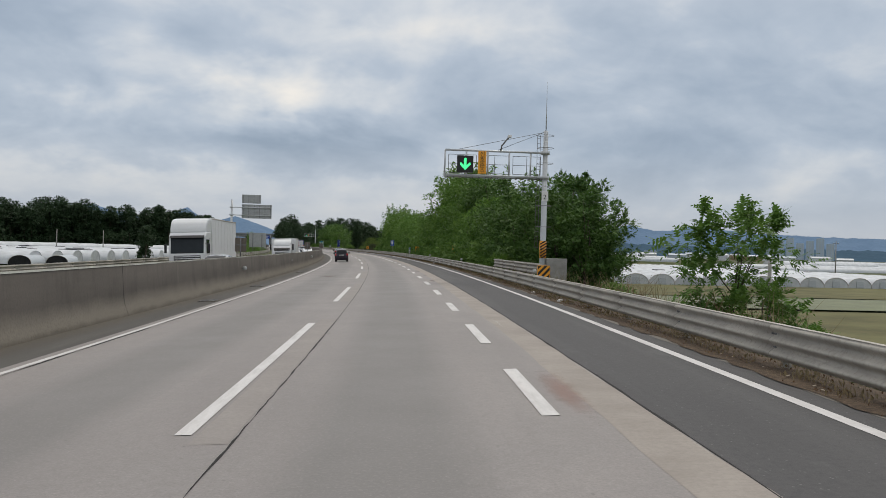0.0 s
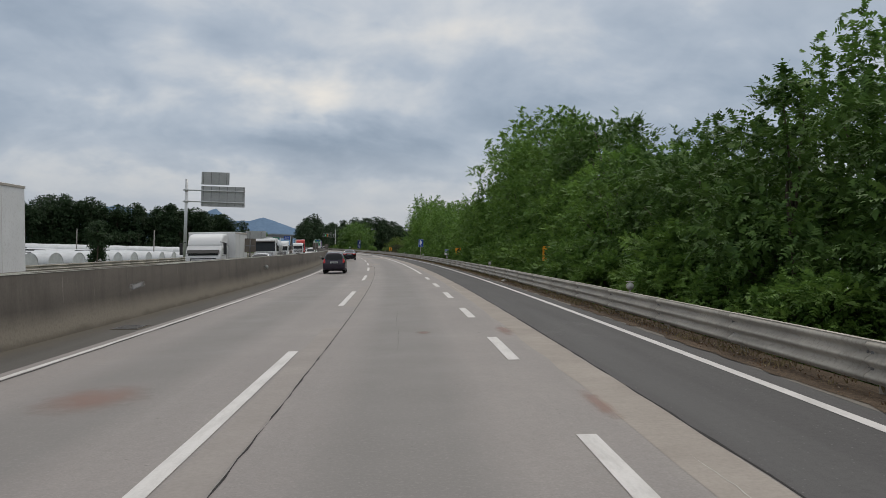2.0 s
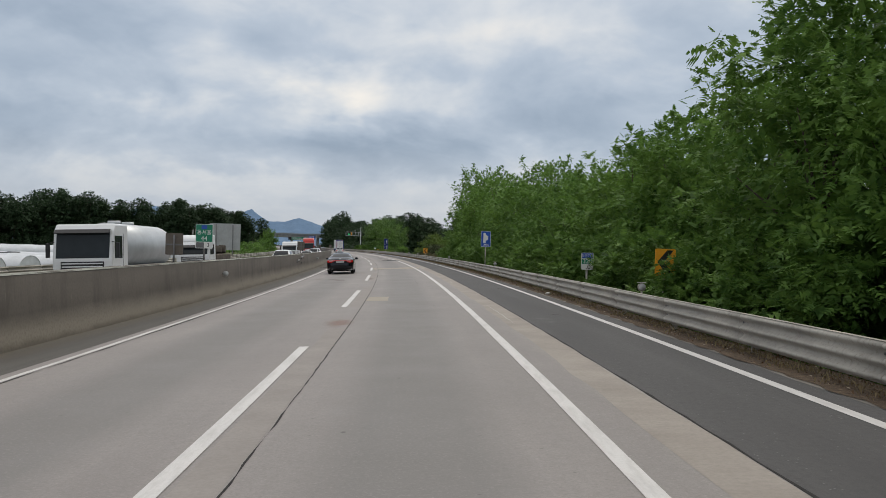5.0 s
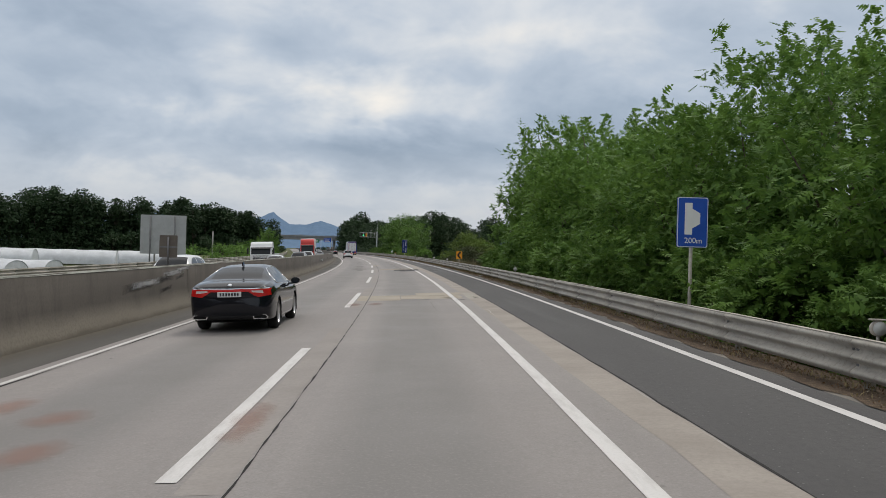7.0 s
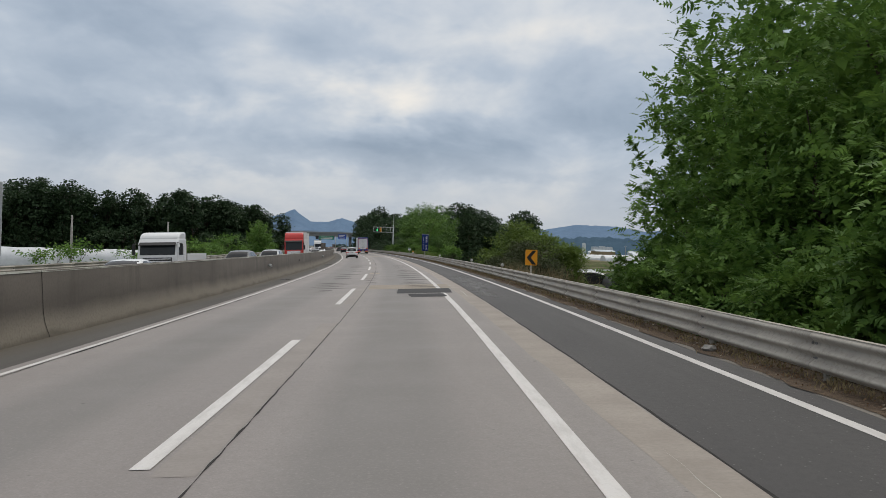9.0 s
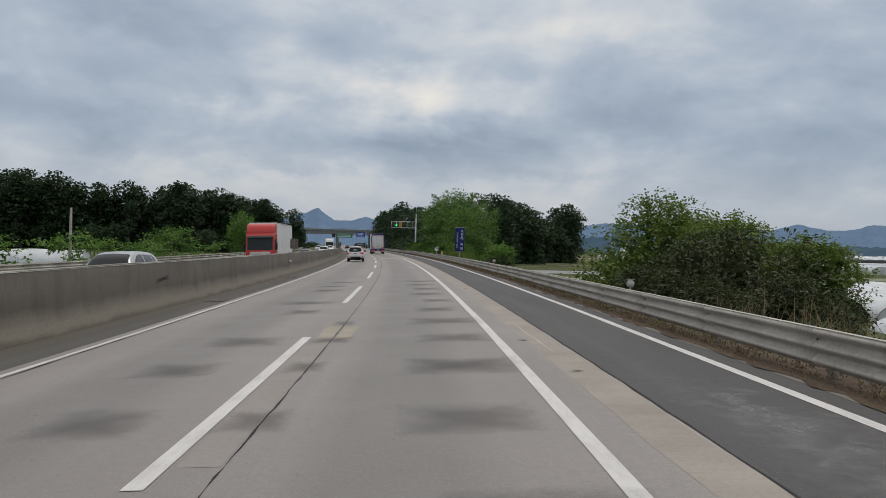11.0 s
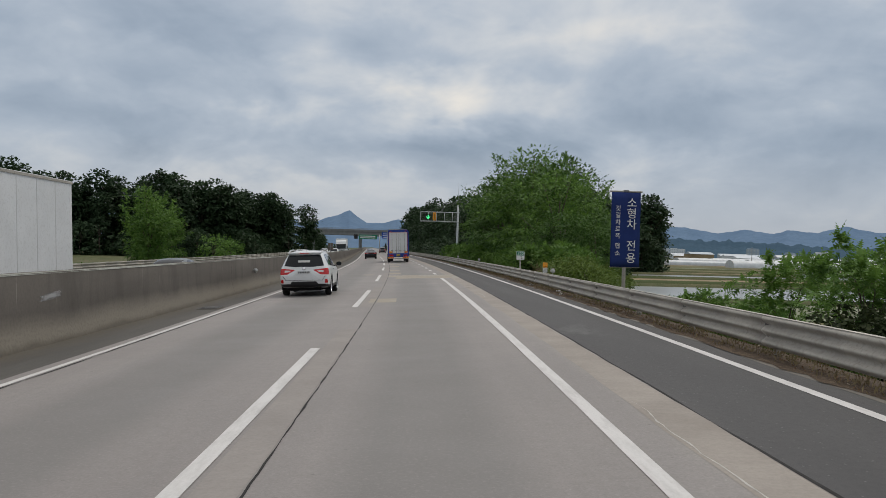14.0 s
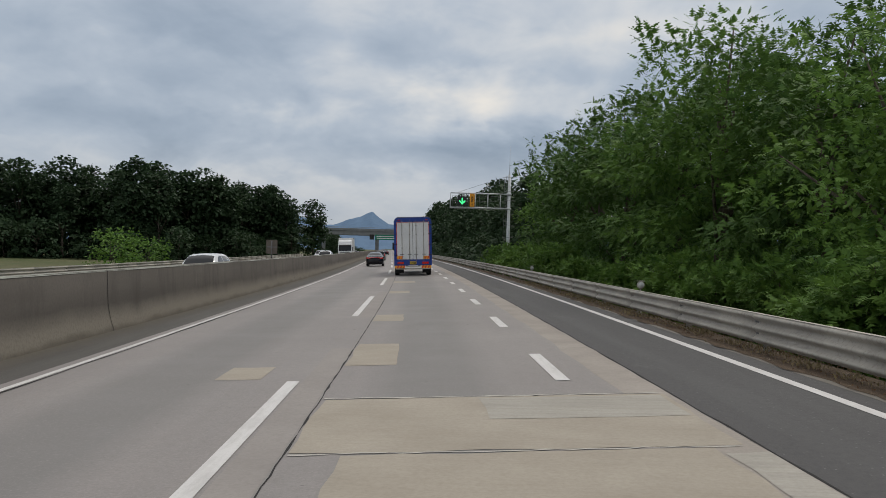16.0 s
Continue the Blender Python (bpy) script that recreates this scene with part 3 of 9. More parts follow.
for s in S_ROWS:
    for u in U_ROWS:
        z = Z_ROWS.get(u, -2.8)
        if abs(u) > 7.5 and u not in (-12,):
            z += 0.12 * noise.noise((s * 0.11, u * 0.3, 0.0))
        gv.append(flat(s, u, z))
nu = len(U_ROWS)
for i in range(len(S_ROWS) - 1):
    for j in range(nu - 1):
        a = i * nu + j
        gf.append((a, a + 1, a + nu + 1, a + nu))
thing("ground", mesh_of("ground", gv, gf, GROUND, True), "green and brown farmland round a raised highway", "ground", kind="structure")

thing("road", sweep("road", -120, 1300, 4, [(-4.0, 0.0), (-2.0, 0.0), (0.52, 0.0), (2.4, 0.0), (3.8, 0.0), (4.67, 0.0)], ROAD), "grey worn concrete highway carriageway with two lanes", "road", kind="structure")
thing("shoulder_lane", sweep("shoulder_lane", -120, 1300, 4, [(4.66, 0.0), (5.6, 0.0), (6.82, 0.0)], ASPHALT), "dark grey asphalt hard shoulder lane", "road", kind="structure")
thing("gutter", sweep("gutter", -120, 1300, 3, [(-5.3, 0.035), (-5.05, 0.018), (-4.6, 0.0), (-4.0, -0.002)], GUTTER), "dirty asphalt gutter strip beside the median barrier", "gutter", kind="structure")
thing("kerb", sweep("kerb", -120, 700, 1.5, [(6.80, -0.03), (6.81, 0.004), (6.90, 0.012), (6.92, -0.02)], m_patch("kerb_concrete", (0.15, 0.138, 0.12), (0.235, 0.215, 0.185), 0.3), rough=0.03), "low worn concrete kerb edge strip", "kerb", kind="structure")
thing("verge_dirt", sweep("verge_dirt", -120, 700, 0.55, [(6.83, 0.0135), (6.9, 0.016), (7.0, 0.02)], VERGE, rough=0.075), "loose soil spilt over the kerb onto the asphalt", "soil", kind="structure")
thing("verge", sweep("verge", -120, 700, 1.5, [(6.90, 0.0), (7.12, 0.02), (7.4, 0.0), (7.7, -0.08), (8.3, -0.22), (9.0, -0.42)], VERGE, smooth=True, rough=0.03), "bare brown soil verge under the guardrail", "verge", kind="structure")
thing("opposite_road", sweep("opposite_road", -120, 1300, 4, [(-15.5, 0.0), (-11.0, 0.0), (-5.75, 0.0)], ROAD), "concrete carriageway of the opposite direction", "road", kind="structure")

# ---- median barrier: a tall concrete wall with a sloping foot ----
FACE = [(-5.17, 0.0), (-5.18, 0.07), (-5.225, 0.2), (-5.27, 0.34), (-5.305, 0.5), (-5.325, 0.66), (-5.365, 1.38), (-5.39, 1.41)]
BAR = FACE + [(-5.53, 1.41), (-5.555, 1.38), (-5.595, 0.66), (-5.66, 0.34), (-5.74, 0.07), (-5.75, 0.0)]
thing("median_barrier", sweep("median_barrier", -120, 1300, 4, BAR, BARRIER, smooth=True), "tall stained concrete median barrier with a sloping foot", "barrier", kind="structure")

# ---- lines ----
LINE_Z = 0.006
thing("edge_line", sweep("edge_line", -120, 900, 4, [(6.31, LINE_Z), (6.46, LINE_Z)], MARK, rough=0.006), "solid white edge line of the shoulder lane", "road marking", kind="structure")
thing("median_line", sweep("median_line", -120, 900, 3, [(-3.795, LINE_Z), (-3.685, LINE_Z)], MARK, rough=0.012), "solid white line beside the median gutter", "road marking", kind="structure")
thing("lane_line", sweep("lane_line", 90.0, 322.5, 3.1, [(3.52, LINE_Z), (3.69, LINE_Z)], MARK, rough=0.006), "solid white line between lane and shoulder lane", "road marking", kind="structure")
thing("longitudinal_joint", sweep("longitudinal_joint", -120, 700, 0.3, [(0.52, 0.003), (0.538, 0.003)], SEAL, rough=0.011), "cracked dark joint between concrete slabs", "road joint", kind="structure")
thing("edge_strip", sweep("edge_strip", -120, 700, 1.3, [(4.12, 0.0022), (4.4, 0.0022), (4.65, 0.0022)], m_patch("edge_concrete", (0.275, 0.245, 0.216), (0.362, 0.326, 0.29), 0.12), rough=0.035), "pale tan strip of concrete along the asphalt shoulder", "road strip", kind="structure")
thing("shoulder_joint", sweep("shoulder_joint", -120, 700, 0.6, [(4.655, 0.003), (4.685, 0.003)], SEAL, rough=0.014), "ragged dark seam between concrete and asphalt", "road joint", kind="structure")
thing("gutter_crack", sweep("gutter_crack", -120, 500, 0.9, [(-3.655, 0.004), (-3.625, 0.004)], SEAL, rough=0.02), "broken dark seam beside the median line", "road joint", kind="structure")
STRIP = m_patch("strip_concrete", (0.258, 0.236, 0.220), (0.310, 0.284, 0.264), 0.05)
for k in range(-2, 26):
    thing("slab_strip", sweep("slab_strip", 20.0 * k + 0.2, 20.0 * k + 13.4, 1.1, [(0.13, 0.0025), (0.50, 0.0025)], STRIP, rough=0.012), "paler ground-off strip of concrete beside the joint", "road strip", "ground-off strips", kind="structure")


def mark(s0, s1, u, w, group):
    verts, uvs = [], []
    n = 4
    for i in range(n + 1):
        s = s0 + (s1 - s0) * i / n
        for du in (-w / 2, w / 2):
            verts.append(banked(s, u + du, LINE_Z + 0.001))
            uvs.append((u + du, s))
    faces = [(2 * i, 2 * i + 1, 2 * i + 3, 2 * i + 2) for i in range(n)]
    thing("lane_dash", mesh_of("lane_dash", verts, faces, MARK, uvs=uvs), "worn white lane dash painted on the concrete", "road marking", group)


OFF = {0: (0.6, 2.4), 1: (0.3, 0.2), 2: (0.41, -0.86), 3: (0.55, -0.85), 4: (0.78, -1.0), 6: (0.15, 0.03), 7: (0.54, -0.56), 8: (0.35, -0.68), 9: (0.43, -0.09), 11: (-0.43, -0.16), 12: (-0.29, 0.28), 13: (-0.53, 0.27), 14: (0.39, -0.02), 15: (0.29, 0.24), 16: (-0.26, -0.34), 17: (0.71, 0.07)}
for k in range(-3, 36):
    a, b = OFF.get(k, (0.0, 0.0))
    mark(20 * k + a, 20 * k + 10 + b, 0.0, 0.17, "lane dashes")
for s in (-22.6, -14.5, -6.7, 1.1, 7.6, 15.3, 23.1, 31.1, 39.0, 47.5, 55.4, 63.5, 72.0, 80.4):
    mark(s, s + (3.7 if s in (7.6, 63.5) else 3.3), 3.6, 0.19, "short shoulder dashes")
for k in range(0, 20):
    mark(329.3 + 7.6 * k, 332.1 + 7.6 * k, 3.58, 0.19, "short shoulder dashes")
# ---- hills on the horizon ----
def ridge(name, dist, stops, mat, label, rough=0.06, depth=500.0, base=-4.0):
    """A range of hills: stops are (azimuth, elevation of the crest) in degrees, seen from the middle of the road."""
    az = np.arange(stops[0][0], stops[-1][0] + 0.01, 0.1)
    el = np.interp(az, [a for a, _ in stops], [e for _, e in stops])
    verts, rows = [], 7
    for a, e in zip(az, el):
        top = math.tan(radians(e)) * dist + 6.0
        top *= 1.0 + rough * noise.fractal((a * 1.7, dist * 0.01, 0.0), 1.0, 2.0, 4)
        for r in range(rows):
            f = r / (rows - 1)
            d = dist - depth * (1 - f)
            z = base + (top - base) * f ** 1.3
            z += (1 - abs(2 * f - 1)) * top * 0.18 * noise.noise((a * 0.9, f * 3.0, 5.0))
            verts.append((d * math.sin(radians(a)), 150 + d * math.cos(radians(a)), z))
    faces = []
    for i in range(len(az) - 1):
        for r in range(rows - 1):
            k = i * rows + r
            faces.append((k, k + rows, k + rows + 1, k + 1))
    return thing(name, mesh_of(name, verts, faces, mat, True), label, "hill", kind="structure")


# ridges look hazy only through their blue-tinted material
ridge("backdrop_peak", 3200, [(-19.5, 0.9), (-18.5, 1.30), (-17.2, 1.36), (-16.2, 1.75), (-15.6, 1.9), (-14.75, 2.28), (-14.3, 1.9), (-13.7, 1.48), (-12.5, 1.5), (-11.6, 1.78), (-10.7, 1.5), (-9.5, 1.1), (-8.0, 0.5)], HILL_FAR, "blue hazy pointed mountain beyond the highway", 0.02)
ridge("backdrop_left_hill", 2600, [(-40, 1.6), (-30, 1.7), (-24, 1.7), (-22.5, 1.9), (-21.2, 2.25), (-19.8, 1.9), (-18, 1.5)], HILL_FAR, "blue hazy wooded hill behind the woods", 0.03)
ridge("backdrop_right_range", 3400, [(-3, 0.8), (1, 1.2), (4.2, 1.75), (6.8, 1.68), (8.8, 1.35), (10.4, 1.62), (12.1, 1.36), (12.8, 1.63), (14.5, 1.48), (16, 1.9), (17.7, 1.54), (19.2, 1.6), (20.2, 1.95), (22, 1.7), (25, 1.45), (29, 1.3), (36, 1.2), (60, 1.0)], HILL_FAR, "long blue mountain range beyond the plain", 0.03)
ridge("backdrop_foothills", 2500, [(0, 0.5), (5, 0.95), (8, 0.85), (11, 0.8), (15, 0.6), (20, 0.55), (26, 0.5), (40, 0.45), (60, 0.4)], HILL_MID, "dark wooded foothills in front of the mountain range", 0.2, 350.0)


# ---- trees ----
def leaf_quads(centres, out_dirs, size, width, rng, leaflets=5, droop=0.35):
    """Compound leaves: a stalk with pairs of small leaflets, each a folded lozenge."""
    n = len(centres)
    d = out_dirs + rng.normal(0, 0.55, (n, 3))
    d[:, 2] -= droop * rng.random(n)
    d /= np.linalg.norm(d, axis=1)[:, None]
    side = np.cross(d, rng.normal(0, 0.35, (n, 3)) + np.array([0, 0, 1.0]))
    side /= np.linalg.norm(side, axis=1)[:, None] + 1e-9
    nor = np.cross(side, d)
    vs = []
    L = size * rng.uniform(0.7, 1.25, n)[:, None]
    if leaflets >= 7:
        # feathered leaf: opposite leaflets make one swept lozenge across the stalk, with a single one at the tip
        pairs = (leaflets - 1) // 2
        sag = np.array([0, 0, 1.0])
        for k in range(pairs + 1):
            f = 0.15 + 0.75 * k / pairs
            root = centres + d * L * f - sag * L * 0.12 * f * f
            reach = L * (0.40 - 0.10 * k / pairs)
            ww = width * rng.uniform(0.8, 1.2, n)[:, None]
            if k == pairs:
                vs.append(np.stack([root, root + d * reach * 0.5 + side * ww, root + d * reach - sag * reach * 0.25, root + d * reach * 0.5 - side * ww], 1))
            else:
                out_l = root + side * reach + d * reach * 0.45 - sag * reach * 0.2
                out_r = root - side * reach + d * reach * 0.45 - sag * reach * 0.2
                vs.append(np.stack([root - d * ww * 0.6, out_l, root + d * ww * 1.6, out_r], 1))
    else:
        pairs = (leaflets - 1) // 2
        for k in range(leaflets):
            if k == leaflets - 1:
                root, ax = centres + d * L * (0.55 if leaflets > 1 else 0.0), d
            else:
                root = centres + d * L * (0.15 + 0.5 * (k // 2) / max(1, pairs))
                ax = d * 0.5 + side * (1 if k % 2 else -1) * 0.85
            ll = L * 0.5
            ww = width * rng.uniform(0.8, 1.2, n)[:, None]
            cr = np.cross(nor, ax)
            mid = root + ax * ll * 0.5
            vs.append(np.stack([root, mid + cr * ww, root + ax * ll - np.array([0, 0, 1.0]) * ll * 0.25, mid - cr * ww], 1))
    v = np.concatenate(vs, 0).reshape(-1, 3)
    return v


def quads_mesh(name, v, mat):
    n = len(v) // 4
    me = bpy.data.meshes.new(name)
    me.vertices.add(n * 4)
    me.loops.add(n * 4)
    me.polygons.add(n)
    me.vertices.foreach_set("co", v.astype(np.float32).ravel())
    me.loops.foreach_set("vertex_index", np.arange(n * 4, dtype=np.int32))
    me.polygons.foreach_set("loop_start", np.arange(0, n * 4, 4, dtype=np.int32))
    me.materials.append(mat)
    me.update(calc_edges=True)
    return me


def crown_points(rng, clumps, per, rx, rz, z0, clump_r, shell=0.55, lumpy=0.35, skirt=0.0, shoots=0):
    """Leaf places and outward ways of an uneven crown made of clumps."""
    pts, outs, limbs = [], [], []
    for _ in range(clumps):
        a = rng.uniform(0, 2 * math.pi)
        h = rng.uniform(-1, 1)
        rad = (shell + (1 - shell) * rng.random()) * (1 + lumpy * (rng.random() - 0.6))
        w = math.sqrt(max(0.0, 1 - abs(h) ** 2.2)) if h > 0 else (1.0 - skirt * 0.3) * math.sqrt(max(0.05, 1 - (abs(h) * (1 - skirt)) ** 2))
        c = np.array([rx * rad * w * math.cos(a), rx * rad * w * math.sin(a), z0 + rz * h * (0.92 + 0.16 * rng.random())])
        cr = clump_r * rng.uniform(0.7, 1.4)
        q = rng.normal(0, 1, (per, 3))
        q /= np.linalg.norm(q, axis=1)[:, None]
        q *= (rng.random(per)[:, None] ** 0.45) * cr * np.array([1.2, 1.2, 0.55])
        pts.append(c + q)
        o = q / cr + 0.6 * (c - np.array([0, 0, z0])) / max(rx, rz)
        outs.append(o)
        limbs.append(c)
    for _ in range(shoots):
        # young shoots that stand out of the crown's top
        a, h = rng.uniform(0, 2 * math.pi), rng.uniform(0.35, 0.95)
        w = math.sqrt(1 - h * h) * 0.95
        c = np.array([rx * w * math.cos(a), rx * w * math.sin(a), z0 + rz * h])
        lean = np.array([0.35 * math.cos(a), 0.35 * math.sin(a), 1.0])
        ln = rng.uniform(0.16, 0.34) * rz
        f = rng.random(per)[:, None]
        spread = rng.normal(0, 1, (per, 3)) * 0.16 * (1.15 - f) * ln
        pts.append(c + lean * ln * f + spread * np.array([1, 1, 0.4]))
        outs.append(spread * 3.0 + np.array([0, 0, 0.35]))
    return np.concatenate(pts), np.concatenate(outs), limbs


def trunk_mesh(name, limbs, z_top, radius, rng, count=9, z_low=0.0):
    bm = bmesh.new()
    sway = [(0.12 * math.sin(i * 1.7 + z_top), 0.12 * math.cos(i * 1.3 + z_top), z_top * i / 6) for i in range(7)]
    add_tube(bm, sway, [radius * (1 - 0.8 * i / 6) for i in range(7)], 7)
    for c in limbs[:count]:
        zs = min(max(c[2] * 0.55, z_top * 0.2), z_top * 0.9)
        p0 = Vector((0.1 * math.sin(zs), 0.1 * math.cos(zs), zs))
        p2 = Vector(c)
        p1 = p0.lerp(p2, 0.5) + Vector((0, 0, 0.25))
        add_tube(bm, [p0, p1, p2], [radius * 0.38, radius * 0.22, radius * 0.08], 5)
    return bm_mesh(name, bm, BARK, True)


def make_tree(kind, seed, rx, rz, z0, clumps, per, clump_r, size, width, leaflets, mat, trunk=0.14, core=0.0, **more):
    rng = np.random.default_rng(seed)
    pts, outs, limbs = crown_points(rng, clumps, per, rx, rz, z0, clump_r, **more)
    v = leaf_quads(pts, outs, size, width, rng, leaflets)
    if core:
        # coarser shaded leaves filling the inside
        pick = rng.choice(len(pts), int(len(pts) * core), replace=False)
        axis = np.array([0.0, 0.0, z0])
        inner = axis + (pts[pick] - axis) * rng.uniform(0.45, 0.80, (len(pick), 1))
        if leaflets >= 7:
            v = np.concatenate([v, leaf_quads(inner, outs[pick], 0.52, 0.075, rng, 1)])
        else:
            v = np.concatenate([v, leaf_quads(inner, outs[pick], size * 1.1, width * 1.9, rng, leaflets)])
    crown = quads_mesh("crown", v, mat)
    stem = trunk_mesh("trunk", limbs, z0 + rz * 0.6, trunk, rng)
    return crown, stem


def plant_tree(parts, m, label, category="tree", group="", name="tree", scale=1.0):
    ob = empty(name, m @ Matrix.Scale(scale, 4), label, category, group)
    part("trunk", parts[1], ob)
    part("crown", parts[0], ob)
    return ob


ACACIA = [make_tree("acacia", 20 + i, 2.3 + 0.25 * (i % 3), 3.7 + 0.35 * (i % 2), 3.4 + 0.2 * (i % 3), 72, 34, 0.48, 0.285, 0.036, 7, LEAF, 0.13, core=0.9, skirt=0.75, shoots=7) for i in range(5)]
ACACIA_BACK = [make_tree("acacia", 30 + i, 2.4, 3.9, 3.6, 64, 26, 0.6, 0.38, 0.05, 7, LEAF, 0.13, core=0.6, skirt=0.75, shoots=7) for i in range(3)]
SHRUB = [make_tree("shrub", 40 + i, 1.5, 1.25, 1.15, 44, 34, 0.36, 0.235, 0.028, 7, LEAF_FRESH, 0.05, core=0.8, skirt=0.8, shoots=5) for i in range(3)]
OAK = [make_tree("wood", 60 + i, 5.2 + 0.6 * (i % 3), 9.5 + (i % 2) * 1.5, 11.0, 105, 20, 1.4, 1.8, 0.40, 1, LEAF_DARK, 0.35, core=0.25, skirt=0.8) for i in range(5)]
PINE = [make_tree("pine", 80 + i, 3.6, 4.4, 13.0, 60, 18, 1.1, 1.4, 0.3, 1, LEAF_DARK, 0.28, core=0.2, skirt=0.2) for i in range(2)]


def tree_z(u):
    return float(np.interp(u, [-60, -22, -18.2, 7.3, 8.2, 9.4, 11.0, 13.5], [-2.8, -2.2, -0.3, 0.2, 0.1, -0.18, -0.88, -2.35]))


rr = random.Random(77)
# the hedge along the right verge: how high its tops stand above the datum
TOPS = [(43, 6.2), (48, 7.2), (54, 8.3), (58, 8.1), (62, 7.0), (66, 6.7), (72, 7.6), (77, 8.3), (83, 10.4), (95, 12.3), (106, 12.9), (114, 11.8), (122, 9.0), (132, 7.2), (145, 6.5), (151, 7.0), (154, 8.8), (158, 9.3), (163, 9.3), (167, 8.5), (176, 8.4), (184, 9.8), (190, 11.0), (197, 12.0), (203, 12.4)]


def hedge_top(s):
    return float(np.interp(s, [a for a, _ in TOPS], [b for _, b in TOPS]))


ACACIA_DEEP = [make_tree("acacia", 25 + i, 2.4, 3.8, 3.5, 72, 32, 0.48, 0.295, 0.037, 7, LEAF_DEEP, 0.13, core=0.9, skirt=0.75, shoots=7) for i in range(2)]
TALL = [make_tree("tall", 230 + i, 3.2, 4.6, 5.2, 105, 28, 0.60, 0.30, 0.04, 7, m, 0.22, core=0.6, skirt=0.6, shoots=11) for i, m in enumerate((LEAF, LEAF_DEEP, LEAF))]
s = 43.0
while s < 201:
    u = 11.6 + rr.uniform(-0.5, 0.6)
    low = min(0.78 * hedge_top(s), 6.4)
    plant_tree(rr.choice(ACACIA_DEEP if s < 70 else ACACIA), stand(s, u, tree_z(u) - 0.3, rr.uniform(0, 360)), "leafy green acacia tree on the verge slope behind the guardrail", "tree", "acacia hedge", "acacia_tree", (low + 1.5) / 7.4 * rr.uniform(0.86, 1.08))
    s += rr.uniform(3.0, 4.2)
s = 47.0
while s < 205:
    u = 14.2 + rr.uniform(-0.7, 0.8)
    high = (hedge_top(s) - tree_z(u)) * rr.uniform(0.90, 1.03)
    if hedge_top(s) > 8.0:
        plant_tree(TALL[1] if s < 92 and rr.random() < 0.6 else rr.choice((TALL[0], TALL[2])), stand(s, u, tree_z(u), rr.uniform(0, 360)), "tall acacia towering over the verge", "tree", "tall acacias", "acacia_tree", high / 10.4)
        s += rr.uniform(3.6, 4.8)
    else:
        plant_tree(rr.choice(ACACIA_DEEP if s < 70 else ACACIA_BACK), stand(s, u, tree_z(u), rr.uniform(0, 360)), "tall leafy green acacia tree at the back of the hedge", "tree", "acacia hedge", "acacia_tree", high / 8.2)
        s += rr.uniform(3.0, 4.2)
for u_row, s0, s1, k0, k1, gap in ((9.6, 50.0, 203.0, 0.8, 1.2, 3.8), (10.5, 60.0, 204.0, 1.1, 1.5, 4.6)):
    s = s0
    while s < s1:
        u = u_row + rr.uniform(-0.25, 0.3)
        plant_tree(rr.choice(SHRUB), stand(s, u, tree_z(u) - 0.25, rr.uniform(0, 360)), "low green acacia shoots hanging over the guardrail", "shrub", "acacia shoots", "acacia_shrub", rr.uniform(k0, k1))
        s += gap * rr.uniform(0.82, 1.2)
for s, u, k in ((205.0, 14.6, 1.15), (208.0, 15.6, 0.95)):
    plant_tree(ACACIA_BACK[0], stand(s, u, tree_z(u), rr.uniform(0, 360)), "leafy acacia at the far end of the hedge", "tree", "acacia hedge", "acacia_tree", k)

# woods on the far left and right
WOOD = [(577, -26), (560, -42), (540, -58), (534, -80), (531, -113), (520, -150), (500, -190), (470, -240), (430, -300)]
for i in range(len(WOOD) - 1):
    (s0, u0), (s1, u1) = WOOD[i], WOOD[i + 1]
    n = max(2, int(math.hypot(s1 - s0, u1 - u0) / 6.0))
    for j in range(n):
        f = j / n
        s, u = s0 + (s1 - s0) * f, u0 + (u1 - u0) * f
        tall = float(np.interp(u, [-300, -113, -80, -60, -40, -22, -14], [1.1, 1.38, 1.16, 1.34, 1.16, 0.95, 0.7]))
        plant_tree(rr.choice(OAK + PINE[:1]), stand(s + rr.uniform(-6, 6), u + rr.uniform(-2, 2), -2.6, rr.uniform(0, 360)), "tall dark green tree at the edge of the woods", "tree", "woods", "wood_tree", tall * rr.uniform(0.76, 0.98))
# ---- guardrails ----
def beam_mesh(length, name="beam"):
    """A corrugated rail: three rounded ridges facing the road (towards -x), with a returned top lip."""
    prof = [(0.075, 0.640), (0.0, 0.650), (-0.07, 0.648)]
    for k in range(25):
        z = 0.640 - 0.475 * k / 24
        prof.append((-0.058 - 0.042 * math.cos(2 * math.pi * (z - 0.595) / 0.185), z))
    prof.append((-0.03, 0.155))
    back = [(x + 0.014, z + (-0.014 if i < 3 else 0.0)) for i, (x, z) in enumerate(prof)][::-1]
    loop = prof + back
    n = len(loop)
    verts = [(x, y, z) for y in (0.0, length) for x, z in loop]
    faces = [(i, (i + 1) % n, n + (i + 1) % n, n + i) for i in range(n)]
    m = len(prof)
    for y in (0, n):
        for i in range(m - 1):
            q = (y + i, y + i + 1, y + n - 2 - i, y + n - 1 - i)
            faces.append(q if y else q[::-1])
    me = mesh_of(name, verts, faces, STEEL, False)
    for f in me.polygons[:n]:
        f.use_smooth = 3 <= f.index < m - 2
    return me


def rail_tilt(s0, s1, u, z):
    a, b = banked(s0, u, z), banked(s1, u, z)
    d = b - a
    return Matrix.Translation(a) @ pose(0, 0, 0, 0, 0, math.degrees(math.atan2(-d.x, d.y)))


